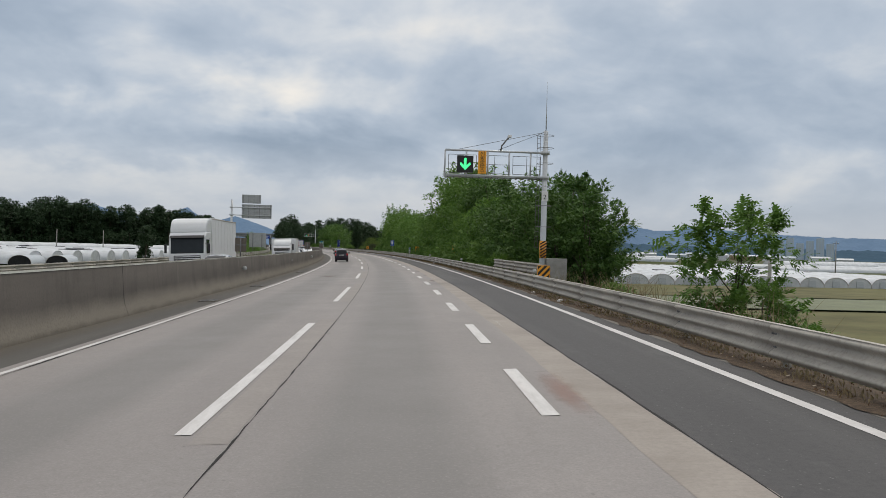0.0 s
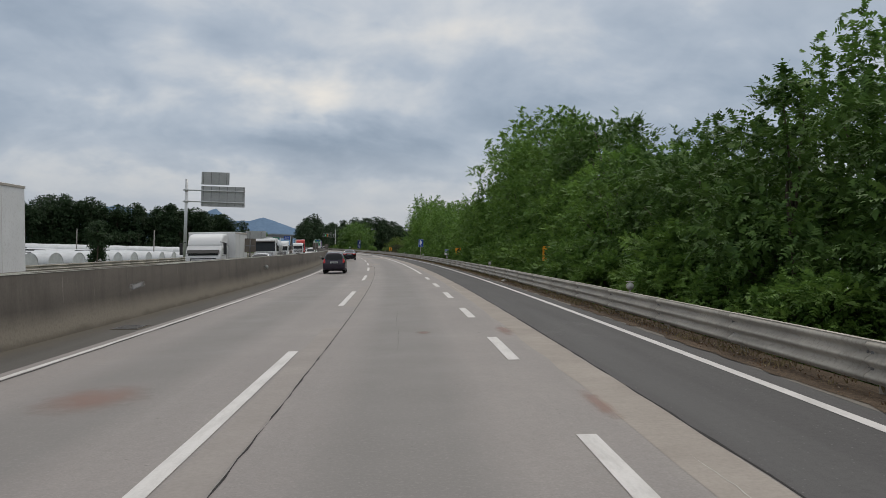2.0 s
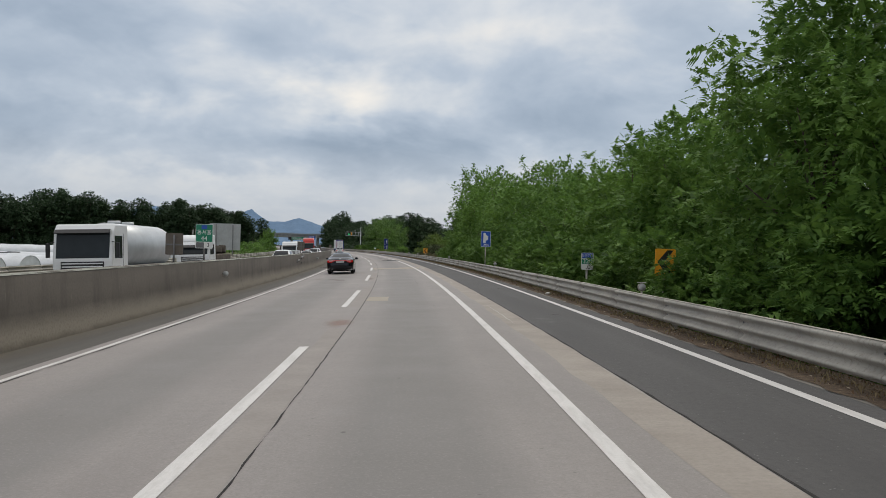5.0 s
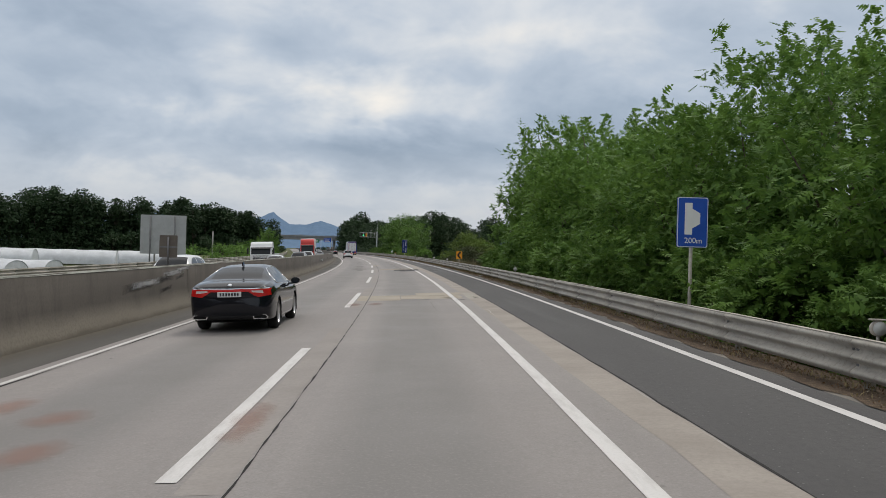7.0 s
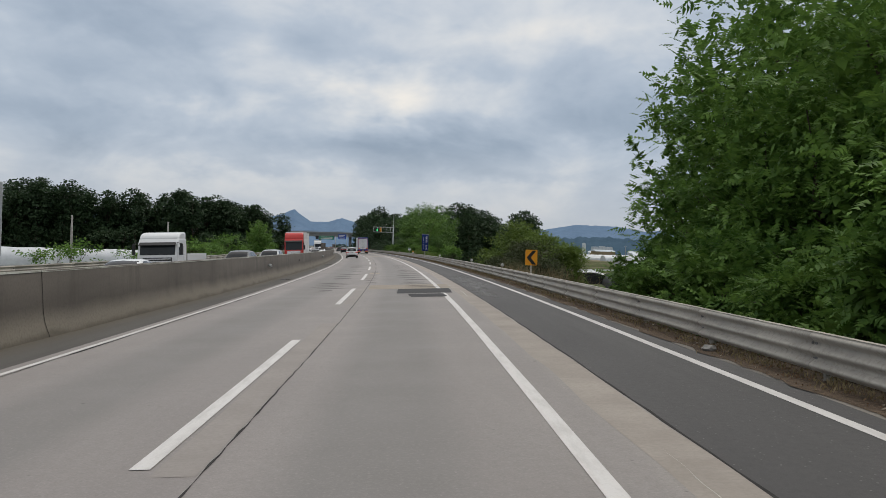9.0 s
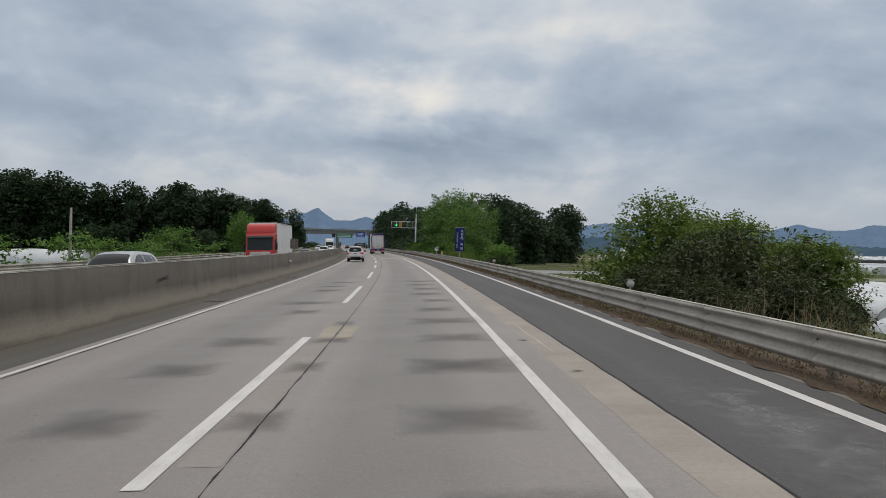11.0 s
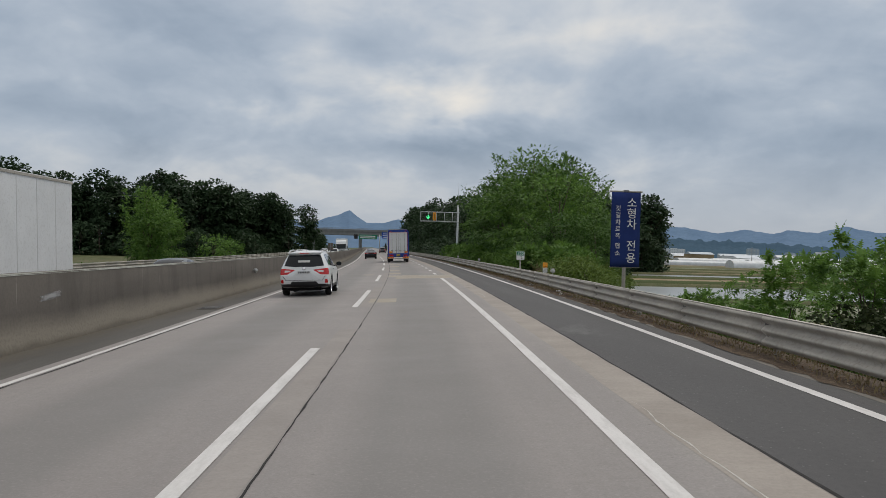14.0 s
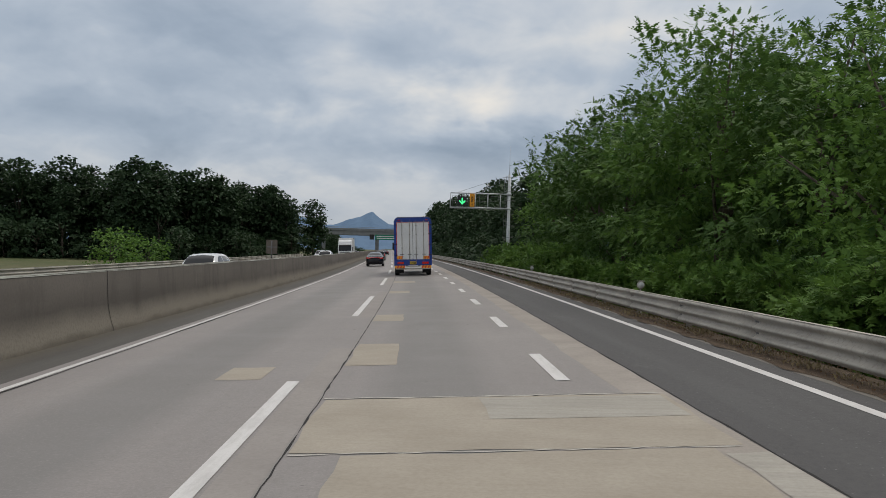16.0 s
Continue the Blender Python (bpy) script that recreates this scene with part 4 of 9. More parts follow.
def guardrail(s0, s1, u, z, label, flip=False, post_gap=4.0, name="guardrail"):
    root = empty(name, Matrix.Identity(4), label, "guardrail", kind="structure")
    beam = beam_mesh(4.06)
    post = tube_me("post", [(0, 0, -0.3), (0, 0, 0.58)], 0.065, STEEL, 10)
    block = box_me("spacer", (-0.02, -0.06, 0.28), (0.10, 0.06, 0.52), STEEL_DARK, 0.01)
    rivet = tube_me("bolt", [(-0.03, 0.0, 0.505), (-0.012, 0.0, 0.505)], 0.016, STEEL_DARK, 6)
    rivet.transform(pose(-0.012, 0.04, 0.0))
    s, i = s0, 0
    while s < s1:
        w = RNG.uniform(-0.004, 0.004)
        m = rail_tilt(s, s + 4.0, u + w, z + RNG.uniform(-0.003, 0.003))
        if flip:
            m = m @ pose(0, 4.0, 0, 0, 0, 180)
        b = part("beam", beam, root, "", m)
        side = -1 if flip else 1
        p = part("post", post, root, "", rail_tilt(s, s + 4, u + 0.16 * side, z))
        part("spacer", block, p, "", pose(-0.16 if not flip else 0.0, 0, 0))
        part("bolt", rivet, b)
        s += 4.0
    return root


guardrail(-20, 540, 7.27, -0.025, "long weathered grey steel guardrail with rounded ridges")
guardrail(28.7, 43.0, 8.5, 0.27, "short second steel guardrail in front of the gantry post")
guardrail(-20, 480, -16.95, 0.5, "grey steel guardrail along the opposite carriageway", True)
# ---- writing ----
def text_mesh(body, size, mat, depth=0.004, align="CENTER"):
    """Letters in Blender's own font as a thin mesh in the x-z plane, read from -y."""
    cu = bpy.data.curves.new("letters", "FONT")
    cu.body, cu.size, cu.align_x, cu.align_y, cu.extrude = body, size, align, "CENTER", depth
    cu.resolution_u = 3
    ob = bpy.data.objects.new("letters", cu)
    me = bpy.data.meshes.new_from_object(ob)
    bpy.data.objects.remove(ob)
    me.transform(pose(0, 0, 0, 90, 0, 0))
    me.materials.clear()
    me.materials.append(mat)
    me.name = "letters"
    return me


def poly_plate(name, pts, y0, y1, mat):
    """A flat plate with the outline pts in x-z, from y0 to y1."""
    bm = bmesh.new()
    a = [bm.verts.new((x, y0, z)) for x, z in pts]
    b = [bm.verts.new((x, y1, z)) for x, z in pts]
    bm.faces.new(a)
    bm.faces.new(b[::-1])
    for i in range(len(pts)):
        j = (i + 1) % len(pts)
        bm.faces.new((a[i], b[i], b[j], a[j]))
    bmesh.ops.recalc_face_normals(bm, faces=bm.faces)
    return bm_mesh(name, bm, mat)


def rounded(x0, z0, x1, z1, r=0.03, n=4):
    pts = []
    for cx, cz, a0 in ((x1 - r, z0 + r, -90), (x1 - r, z1 - r, 0), (x0 + r, z1 - r, 90), (x0 + r, z0 + r, 180)):
        pts += [(cx + r * math.cos(radians(a0 + 90 * i / n)), cz + r * math.sin(radians(a0 + 90 * i / n))) for i in range(n + 1)]
    return pts


def grid_bars(root, x0, x1, z0, z1, nx, nz, y, r, mat, name="bar"):
    for i in range(nx + 1):
        x = x0 + (x1 - x0) * i / nx
        part(name, tube_me(name, [(x, y, z0), (x, y, z1)], r, mat, 6), root)
    for i in range(nz + 1):
        z = z0 + (z1 - z0) * i / nz
        part(name, tube_me(name, [(x0, y, z), (x1, y, z)], r, mat, 6), root)


LED_GREEN = m_light("green_led", (0.06, 0.8, 0.26), 1.0)
LAMP_GLASS = m_plain("reflector_glass", (0.46, 0.47, 0.46), 0.35, 0, 0.5, 0.05, 6.0)


def clipped(pts, axis, lo, hi):
    """A flat outline cut off at lo and hi along one axis."""
    for bound, sign in ((lo, 1), (hi, -1)):
        out_pts = []
        for p, q in zip(pts, pts[1:] + pts[:1]):
            a, b = sign * (p[axis] - bound), sign * (q[axis] - bound)
            if a >= 0:
                out_pts.append(p)
            if (a > 0) != (b > 0) and a != b:
                f = a / (a - b)
                out_pts.append((p[0] + (q[0] - p[0]) * f, p[1] + (q[1] - p[1]) * f))
        pts = out_pts
        if len(pts) < 3:
            return []
    return pts


def gantry(s, u, top, label, number):
    """A steel post with a cantilever frame over the shoulder lane, a lane signal and a warning board."""
    g = empty("signal_gantry", stand(s, u, 0.0), label, "signal gantry")
    part("pole", tube_me("pole", [(0, 0, -0.5), (0, 0, 1.4), (0, 0, top)], [0.17, 0.165, 0.12], STEEL_POLE, 16), g)
    part("lightning_rod", tube_me("lightning_rod", [(0, 0, top), (0, 0, top + 1.2), (0, 0, top + 2.55)], [0.03, 0.018, 0.008], STEEL_POLE, 6), g)
    part("base_block", box_me("base_block", (0.15, -0.45, -1.0), (1.2, 0.5, 1.47), CONC, 0.03), g, "grey concrete block")
    # hazard band round the foot
    band = empty_child("hazard_band", g, pose(0, 0, 0))
    part("wrap", tube_me("wrap", [(0, 0, 1.47), (0, 0, 2.37)], 0.178, ORANGE, 20), band, "orange reflective wrap")
    for i in range(6):
        z = 1.39 + i * 0.155
        pts = clipped([(-0.175, z), (0.175, z + 0.22), (0.175, z + 0.30), (-0.175, z + 0.08)], 1, 1.475, 2.365)
        if len(pts) > 2:
            part("stripe", poly_plate("stripe", pts, -0.185, -0.15, BLACK), band, "black stripe")
    x0, x1, z0, z1 = -5.25, -0.1, 5.67, 6.95
    for y, z, nm in ((0.0, z1, "top_chord"), (0.0, z0, "bottom_chord"), (0.55, z0, "bottom_chord")):
        part(nm, tube_me(nm, [(x0, y, z), (x1, y, z)], 0.055, STEEL_POLE, 10), g)
    part("end_bar", tube_me("end_bar", [(x0, 0, z0), (x0 + 0.02, 0, z1)], 0.045, STEEL_POLE, 8), g)
    for i in range(1, 5):
        x = x0 + (x1 - x0) * i / 4.6
        part("upright", tube_me("upright", [(x, 0, z0), (x, 0, z1)], 0.045, STEEL_POLE, 8), g)
    for i in range(3):
        a = x0 + 0.2 + i * 1.68
        grid_bars(g, a, a + 1.45, z0 + 0.12, z1 - 0.22, 2, 2, 0.04, 0.014, STEEL_DARK, "mesh_bar")
    walkway = part("walkway", box_me("walkway", (x0, -0.02, z0 - 0.07), (x1, 0.6, z0 - 0.04), STEEL_POLE, 0.005), g)
    for i in range(16):
        x = x0 + 0.15 + i * 0.33
        part("grate_bar", box_me("grate_bar", (x, -0.03, z0 - 0.12), (x + 0.03, 0.62, z0 - 0.075), STEEL_DARK), walkway)
    for z in (z0, z1):
        part("clamp", tube_me("clamp", [(0, 0, z - 0.09), (0, 0, z + 0.09)], 0.22, STEEL_POLE, 14), g)
        part("bracket", box_me("bracket", (-0.45, -0.11, z - 0.05), (-0.1, 0.11, z + 0.05), STEEL_POLE, 0.02), g)
    # lane signal
    sig = part("lane_signal", box_me("lane_signal", (-4.62, -0.22, 5.80), (-3.78, -0.05, 6.66), BLACK, 0.02), g, "black lane signal box")
    ax, az = -4.2, 6.23
    arrow = [(ax - 0.06, az + 0.30), (ax - 0.06, az - 0.08), (ax - 0.24, az + 0.08), (ax - 0.29, az - 0.03), (ax, az - 0.32), (ax + 0.29, az - 0.03), (ax + 0.24, az + 0.08), (ax + 0.06, az - 0.08), (ax + 0.06, az + 0.30)]
    part("arrow", poly_plate("arrow", arrow, -0.232, -0.222, LED_GREEN), sig, "lit green arrow pointing down")
    board = part("warning_board", box_me("warning_board", (-3.52, -0.12, 5.76), (-3.10, -0.06, 6.92), ORANGE, 0.008), g, "orange board with black letters")
    for i, ch in enumerate("신호준수"):
        part("letters", text_mesh(ch, 0.30, BLACK), board, "", pose(-3.31, -0.126, 6.76 - i * 0.29))
    # camera arm, stays, ladder cage
    arm = part("camera_arm", tube_me("camera_arm", [(-2.35, 0, z1), (-2.3, 0, z1 + 0.3), (-1.95, -0.1, z1 + 0.75)], 0.04, STEEL_DARK, 8), g)
    part("camera_head", box_me("camera_head", (-2.02, -0.32, z1 + 0.70), (-1.84, 0.02, z1 + 0.84), WHITE, 0.03), arm)
    for x in (x0 + 0.5, x0 + 2.6):
        part("stay_wire", tube_me("stay_wire", [(x, 0, z1), (-0.1, 0, top - 0.08)], 0.012, STEEL_DARK, 5), g)
    ladder = empty_child("ladder", g, pose(0, 0, 0))
    for x in (-0.42, -0.26):
        part("rail", tube_me("rail", [(x, 0.1, 2.0), (x, 0.1, top - 0.2)], 0.012, STEEL_DARK, 5), ladder)
    for i in range(22):
        part("rung", tube_me("rung", [(-0.42, 0.1, 2.05 + 0.27 * i), (-0.26, 0.1, 2.05 + 0.27 * i)], 0.01, STEEL_DARK, 5), ladder)
    for z in (2.0, 3.1, 4.2, 5.2, 6.4, 7.2, top - 0.25):
        hoop = [(0.42 * math.cos(a), 0.42 * math.sin(a), z) for a in np.linspace(0, 2 * math.pi, 15)]
        part("hoop", tube_me("hoop", hoop, 0.012, STEEL_DARK, 5), ladder)
    if number:
        pl = part("number_plate", box_me("number_plate", (-0.17, -0.165, 4.45), (0.17, -0.15, 4.95), WHITE, 0.004), g, "white plate with a black numeral")
        part("letters", text_mesh(number, 0.34, BLACK), pl, "", pose(0, -0.17, 4.64))
    return g


def empty_child(name, parent, m):
    ob = new(name)
    ob.empty_display_size = 0.1
    ob.parent = parent
    ob.matrix_basis = m
    return ob


gantry(35.8, 9.75, 8.1, "grey steel cantilever gantry with a lit green lane arrow", "2")
gantry(393.0, 10.35, 8.7, "distant grey steel gantry with a lit green lane arrow", "")


def big_back_sign(s, u, label):
    g = empty("overhead_sign", stand(s, u, 0.0), label, "road sign")
    part("pole", tube_me("pole", [(0, 0, -1.5), (0, 0, 8.5)], [0.19, 0.15], STEEL_POLE, 16), g)
    for z in (7.35, 6.15):
        part("arm", tube_me("arm", [(-0.35, 0, z), (6.0, 0, z)], 0.07, STEEL_POLE, 10), g)
        part("clamp", tube_me("clamp", [(0, 0, z - 0.12), (0, 0, z + 0.12)], 0.23, STEEL_POLE, 12), g)
    main = part("main_panel", box_me("main_panel", (1.5, 0.12, 5.68), (6.05, 0.17, 7.85), SIGN_BACK, 0.01), g, "bare aluminium back of a large sign")
    small = part("top_panel", box_me("top_panel", (1.5, 0.12, 8.0), (4.4, 0.17, 9.35), SIGN_BACK, 0.01), g, "bare aluminium back of a small sign")
    for i in range(6):
        x = 1.7 + i * 0.83
        part("stiffener", box_me("stiffener", (x, 0.08, 5.75), (x + 0.04, 0.118, 7.8), STEEL_DARK), main)
    for i in range(8):
        z = 5.85 + i * 0.26
        part("seam", box_me("seam", (1.52, 0.108, z), (6.03, 0.118, z + 0.02), SIGN_BACK), main)
    for i in range(4):
        x = 1.7 + i * 0.8
        part("stiffener", box_me("stiffener", (x, 0.08, 8.05), (x + 0.04, 0.118, 9.3), STEEL_DARK), small)
    for i in range(3):
        part("seam", box_me("seam", (1.52, 0.108, 8.25 + 0.36 * i), (4.38, 0.118, 8.27 + 0.36 * i), SIGN_BACK), small)


big_back_sign(125.6, -19.3, "tall grey cantilever sign post seen from its bare back")

g = empty("roadside_sign", stand(217.0, -20.2, 0.0), "wide grey sign seen from its bare back beyond the opposite lanes", "road sign")
pan = part("panel", box_me("panel", (-2.15, 0.1, 0.85), (2.15, 0.15, 4.6), SIGN_BACK, 0.01), g)
for x in (-1.2, 1.1):
    part("post", tube_me("post", [(x, 0, -2.5), (x, 0, 4.5)], 0.075, STEEL_DARK, 10), g)
for i in range(9):
    part("seam", box_me("seam", (-2.13, 0.085, 1.1 + 0.4 * i), (2.13, 0.098, 1.125 + 0.4 * i), SIGN_BACK), pan)


def post_sign(name, s, u, z0, z1, w, label, mat, y_turn=0.0, post=STEEL):
    g = empty(name, stand(s, u, 0.0, y_turn), label, "road sign")
    part("post", tube_me("post", [(0, 0.06, -1.0), (0, 0.06, z1 - 0.1)], 0.038, post, 10), g)
    pl = part("panel", poly_plate("panel", rounded(-w / 2, z0, w / 2, z1, 0.04), -0.012, 0.012, mat), g)
    return g, pl


# blue lay-by sign
g, pl = post_sign("layby_sign", 151.5, 7.78, 2.06, 3.12, 0.66, "blue lay-by sign on a grey post among leaves", BLUE_SIGN)
part("border", poly_plate("border", rounded(-0.325, 2.065, 0.325, 3.115, 0.04), -0.0135, -0.0125, WHITE), pl, "white rim")
part("field", poly_plate("field", rounded(-0.31, 2.08, 0.31, 3.10, 0.035), -0.0165, -0.014, BLUE_SIGN), pl)
part("symbol", poly_plate("symbol", [(-0.17, 2.33), (-0.01, 2.33), (-0.01, 2.46), (0.16, 2.56), (0.16, 2.78), (-0.01, 2.88), (-0.01, 3.0), (-0.17, 3.0)], -0.020, -0.017, WHITE), pl, "white lay-by shape")
part("letters", text_mesh("200m", 0.17, WHITE), pl, "", pose(0.02, -0.02, 2.2))

# kilometre posts
g, pl = post_sign("kilometre_post", 124.9, 8.45, 1.22, 1.84, 0.44, "small white, green and blue kilometre post sign", WHITE)
part("blue_field", poly_plate("blue_field", rounded(-0.20, 1.64, 0.20, 1.82, 0.02), -0.016, -0.013, BLUE_SIGN), pl, "blue strip with white letters")
part("letters", text_mesh("통영기점", 0.125, WHITE), pl, "", pose(0, -0.02, 1.725))
part("green_field", poly_plate("green_field", rounded(-0.20, 1.43, 0.20, 1.625, 0.02), -0.016, -0.013, GREEN_SIGN), pl, "green strip with white numerals")
part("letters", text_mesh("320", 0.23, WHITE), pl, "", pose(0, -0.02, 1.525))
part("letters", text_mesh(".0", 0.25, BLACK), pl, "", pose(0.03, -0.02, 1.32))
g, pl = post_sign("kilometre_post", 321.0, 7.84, 1.33, 1.80, 0.44, "small green and white kilometre post sign", WHITE)
part("green_field", poly_plate("green_field", rounded(-0.20, 1.57, 0.20, 1.79, 0.02), -0.016, -0.013, GREEN_SIGN), pl, "green strip with white numerals")
part("letters", text_mesh("320", 0.23, WHITE), pl, "", pose(0, -0.02, 1.675))
part("letters", text_mesh(".2", 0.24, BLACK), pl, "", pose(0.03, -0.02, 1.445))


def chevron(s, u, z0, label):
    g, pl = post_sign("curve_marker", s, u, z0, z0 + 0.72, 0.56, label, ORANGE)
    zc = z0 + 0.36
    part("chevron", poly_plate("chevron", [(-0.22, zc), (0.04, zc + 0.32), (0.22, zc + 0.32), (-0.03, zc), (0.22, zc - 0.32), (0.04, zc - 0.32)], -0.018, -0.013, BLACK), pl, "black chevron pointing to the side")


for s, u, z0 in ((75.0, 9.1, 1.4), (117.1, 8.8, 1.28), (212.3, 8.05, 1.17)):
    chevron(s, u, z0, "orange curve marker with a black chevron")

# banner
g = empty("banner", stand(303.45, 8.95, 0.0), "navy cloth banner with white letters on a post", "banner")
part("post", tube_me("post", [(0, 0.05, -1.0), (0, 0.05, 1.3), (0, 0.05, 3.9)], [0.075, 0.06, 0.05], STEEL, 12), g)
part("top_rail", tube_me("top_rail", [(-0.56, 0, 3.95), (0.56, 0, 3.95)], 0.028, STEEL, 8), g)
part("bottom_rail", tube_me("bottom_rail", [(-0.52, 0, 1.37), (0.52, 0, 1.37)], 0.018, STEEL, 8), g)
part("rail_clip", box_me("rail_clip", (-0.09, -0.04, 3.93), (0.09, 0.08, 4.0), STEEL_DARK, 0.01), g)
bv = []
for i in range(13):
    for j in range(7):
        x, z = -0.5 + j / 6.0, 1.37 + (3.92 - 1.37) * i / 12
        bv.append((x, -0.03 + 0.012 * math.sin(i * 0.9 + j * 0.5), z))
cloth = part("cloth", mesh_of("cloth", bv, [(i * 7 + j, i * 7 + j + 1, i * 7 + j + 8, i * 7 + j + 7) for i in range(12) for j in range(6)], NAVY, True), g)
cloth.modifiers.new("thick", "SOLIDIFY").thickness = 0.006
for i, ch in enumerate("소형차"):
    part("letters", text_mesh(ch, 0.38, WHITE), cloth, "", pose(0.20, -0.055, 3.55 - i * 0.37))
for i, ch in enumerate("전용"):
    part("letters", text_mesh(ch, 0.38, WHITE), cloth, "", pose(0.20, -0.055, 2.08 - i * 0.42))
for i, ch in enumerate("갓길차로폭"):
    part("letters", text_mesh(ch, 0.205, WHITE), cloth, "", pose(-0.27, -0.055, 3.36 - i * 0.235))
for i, ch in enumerate("협소"):
    part("letters", text_mesh(ch, 0.205, WHITE), cloth, "", pose(-0.27, -0.055, 2.08 - i * 0.25))

# hazard end plate of the second rail
g = empty("rail_end_marker", stand(28.7, 8.45, 0.1), "orange and black striped hazard plate on the guardrail end", "hazard plate")
part("plate", poly_plate("plate", rounded(-0.27, 0.55, 0.27, 1.12, 0.04), -0.07, 0.0, ORANGE), g)
for i in range(4):
    a = -0.74 + i * 0.27
    pts = clipped([(a, 0.57), (a + 0.13, 0.57), (a + 0.13 + 0.5, 1.1), (a + 0.5, 1.1)], 0, -0.255, 0.255)
    if len(pts) > 2:
        part("stripe", poly_plate("stripe", pts, -0.076, -0.071, BLACK), g, "black slanted stripe")


def delineator(s, u, z, label, group, lean=0.0):
    g = empty("delineator", stand(s, u, z, lean), label, "reflector", group)
    part("stem", tube_me("stem", [(0, 0, -0.3), (0, 0, 0.05)], 0.02, STEEL, 6), g)
    part("housing", tube_me("housing", [(0, 0.03, 0.13), (0, -0.035, 0.13)], 0.095, STEEL, 18), g)
    part("lens", tube_me("lens", [(0, -0.036, 0.13), (0, -0.045, 0.13)], 0.08, LAMP_GLASS, 18), g, "clear round lens")
    part("cap", box_me("cap", (-0.10, -0.05, 0.228), (0.10, 0.05, 0.245), STEEL, 0.008), g)


for s in (25.3, 55.0, 84.6, 114.6, 143.9, 175.6, 217.9, 234.0, 264.0, 308.85, 340.0, 359.8):
    delineator(s, 7.45, 0.92, "white round reflector on the guardrail post", "rail reflectors")
for s in (33.8, 80.5, 128.5, 176.4, 221.3, 267.5, 313.0):
    g = empty("barrier_reflector", stand(s, -5.31, 0.62, 0), "grimy round reflector bolted to the concrete barrier", "reflector", "barrier reflectors")
    part("housing", tube_me("housing", [(0.10, 0.02, 0), (0.10, -0.03, 0)], 0.105, LAMP_GLASS, 18), g)
    part("bracket", box_me("bracket", (-0.06, -0.015, -0.03), (0.06, 0.015, 0.03), STEEL_DARK, 0.005), g)
for s in (33.8, 76.3, 121.5, 160.0, 271.6, 360.0):
    g = empty("median_sign", stand(s, -5.44, 0.0, 0), "small square sign seen from its brown back on the barrier", "road sign", "median signs")
    part("post", tube_me("post", [(0, 0, 1.1), (0, 0, 2.05)], 0.03, STEEL_DARK, 8), g)
    part("panel", poly_plate("panel", rounded(-0.27, 1.42, 0.27, 2.1, 0.03), 0.02, 0.04, m_plain("sign_back_brown", (0.13, 0.11, 0.09), 0.6, 0.2, 0.4, 0.15, 4.0)), g)
    part("brace", box_me("brace", (-0.25, 0.005, 1.72), (0.25, 0.019, 1.77), STEEL_DARK), g)

# green distance post on the median
g = empty("distance_sign", stand(125.6, -5.44, 0.0), "green distance sign with white letters on the median barrier", "road sign")
part("post", tube_me("post", [(0, 0.03, 1.1), (0, 0.03, 2.0)], 0.03, STEEL_DARK, 8), g)
pl = part("panel", poly_plate("panel", rounded(-0.31, 1.62, 0.31, 2.5, 0.03), -0.01, 0.01, WHITE), g, "white rim")
part("green_field", poly_plate("green_field", rounded(-0.295, 1.86, 0.295, 2.485, 0.025), -0.014, -0.011, GREEN_SIGN), pl, "green field")
part("shield", poly_plate("shield", rounded(-0.1, 2.32, 0.1, 2.46, 0.03), -0.018, -0.015, BLUE_SIGN), pl, "blue route shield")
part("letters", text_mesh("동서울", 0.19, WHITE), pl, "", pose(0, -0.018, 2.19))
part("letters", text_mesh("44", 0.24, WHITE), pl, "", pose(0, -0.018, 1.97))
part("blue_field", poly_plate("blue_field", rounded(-0.29, 1.64, 0.0, 1.84, 0.02), -0.014, -0.011, STEEL_DARK), pl)
part("letters", text_mesh("3", 0.2, BLACK), pl, "", pose(0.15, -0.018, 1.74))

# orange marker plate by the shrub
g = empty("marker_post", stand(313.0, 7.84, 0.0), "small orange and white marker plate behind the guardrail", "marker post")
part("post", tube_me("post", [(0, 0.03, -0.3), (0, 0.03, 1.2)], 0.02, STEEL, 8), g)
part("lower_plate", poly_plate("lower_plate", rounded(-0.105, 0.86, 0.105, 1.09, 0.012), -0.006, 0.006, WHITE), g, "white plate with grey writing")
part("upper_plate", poly_plate("upper_plate", rounded(-0.105, 1.095, 0.105, 1.325, 0.012), -0.006, 0.006, ORANGE), g, "orange reflective plate")
for z, w, m in ((1.03, 0.085, STEEL_DARK), (0.985, 0.07, STEEL_DARK), (0.94, 0.08, STEEL_DARK), (0.895, 0.09, STEEL_DARK), (1.26, 0.06, STEEL_DARK), (1.15, 0.085, TAPE_DARK), (1.115, 0.085, TAPE_DARK)):
    part("writing", box_me("writing", (-w, -0.009, z - 0.009), (w, -0.0065, z + 0.009), m), g)

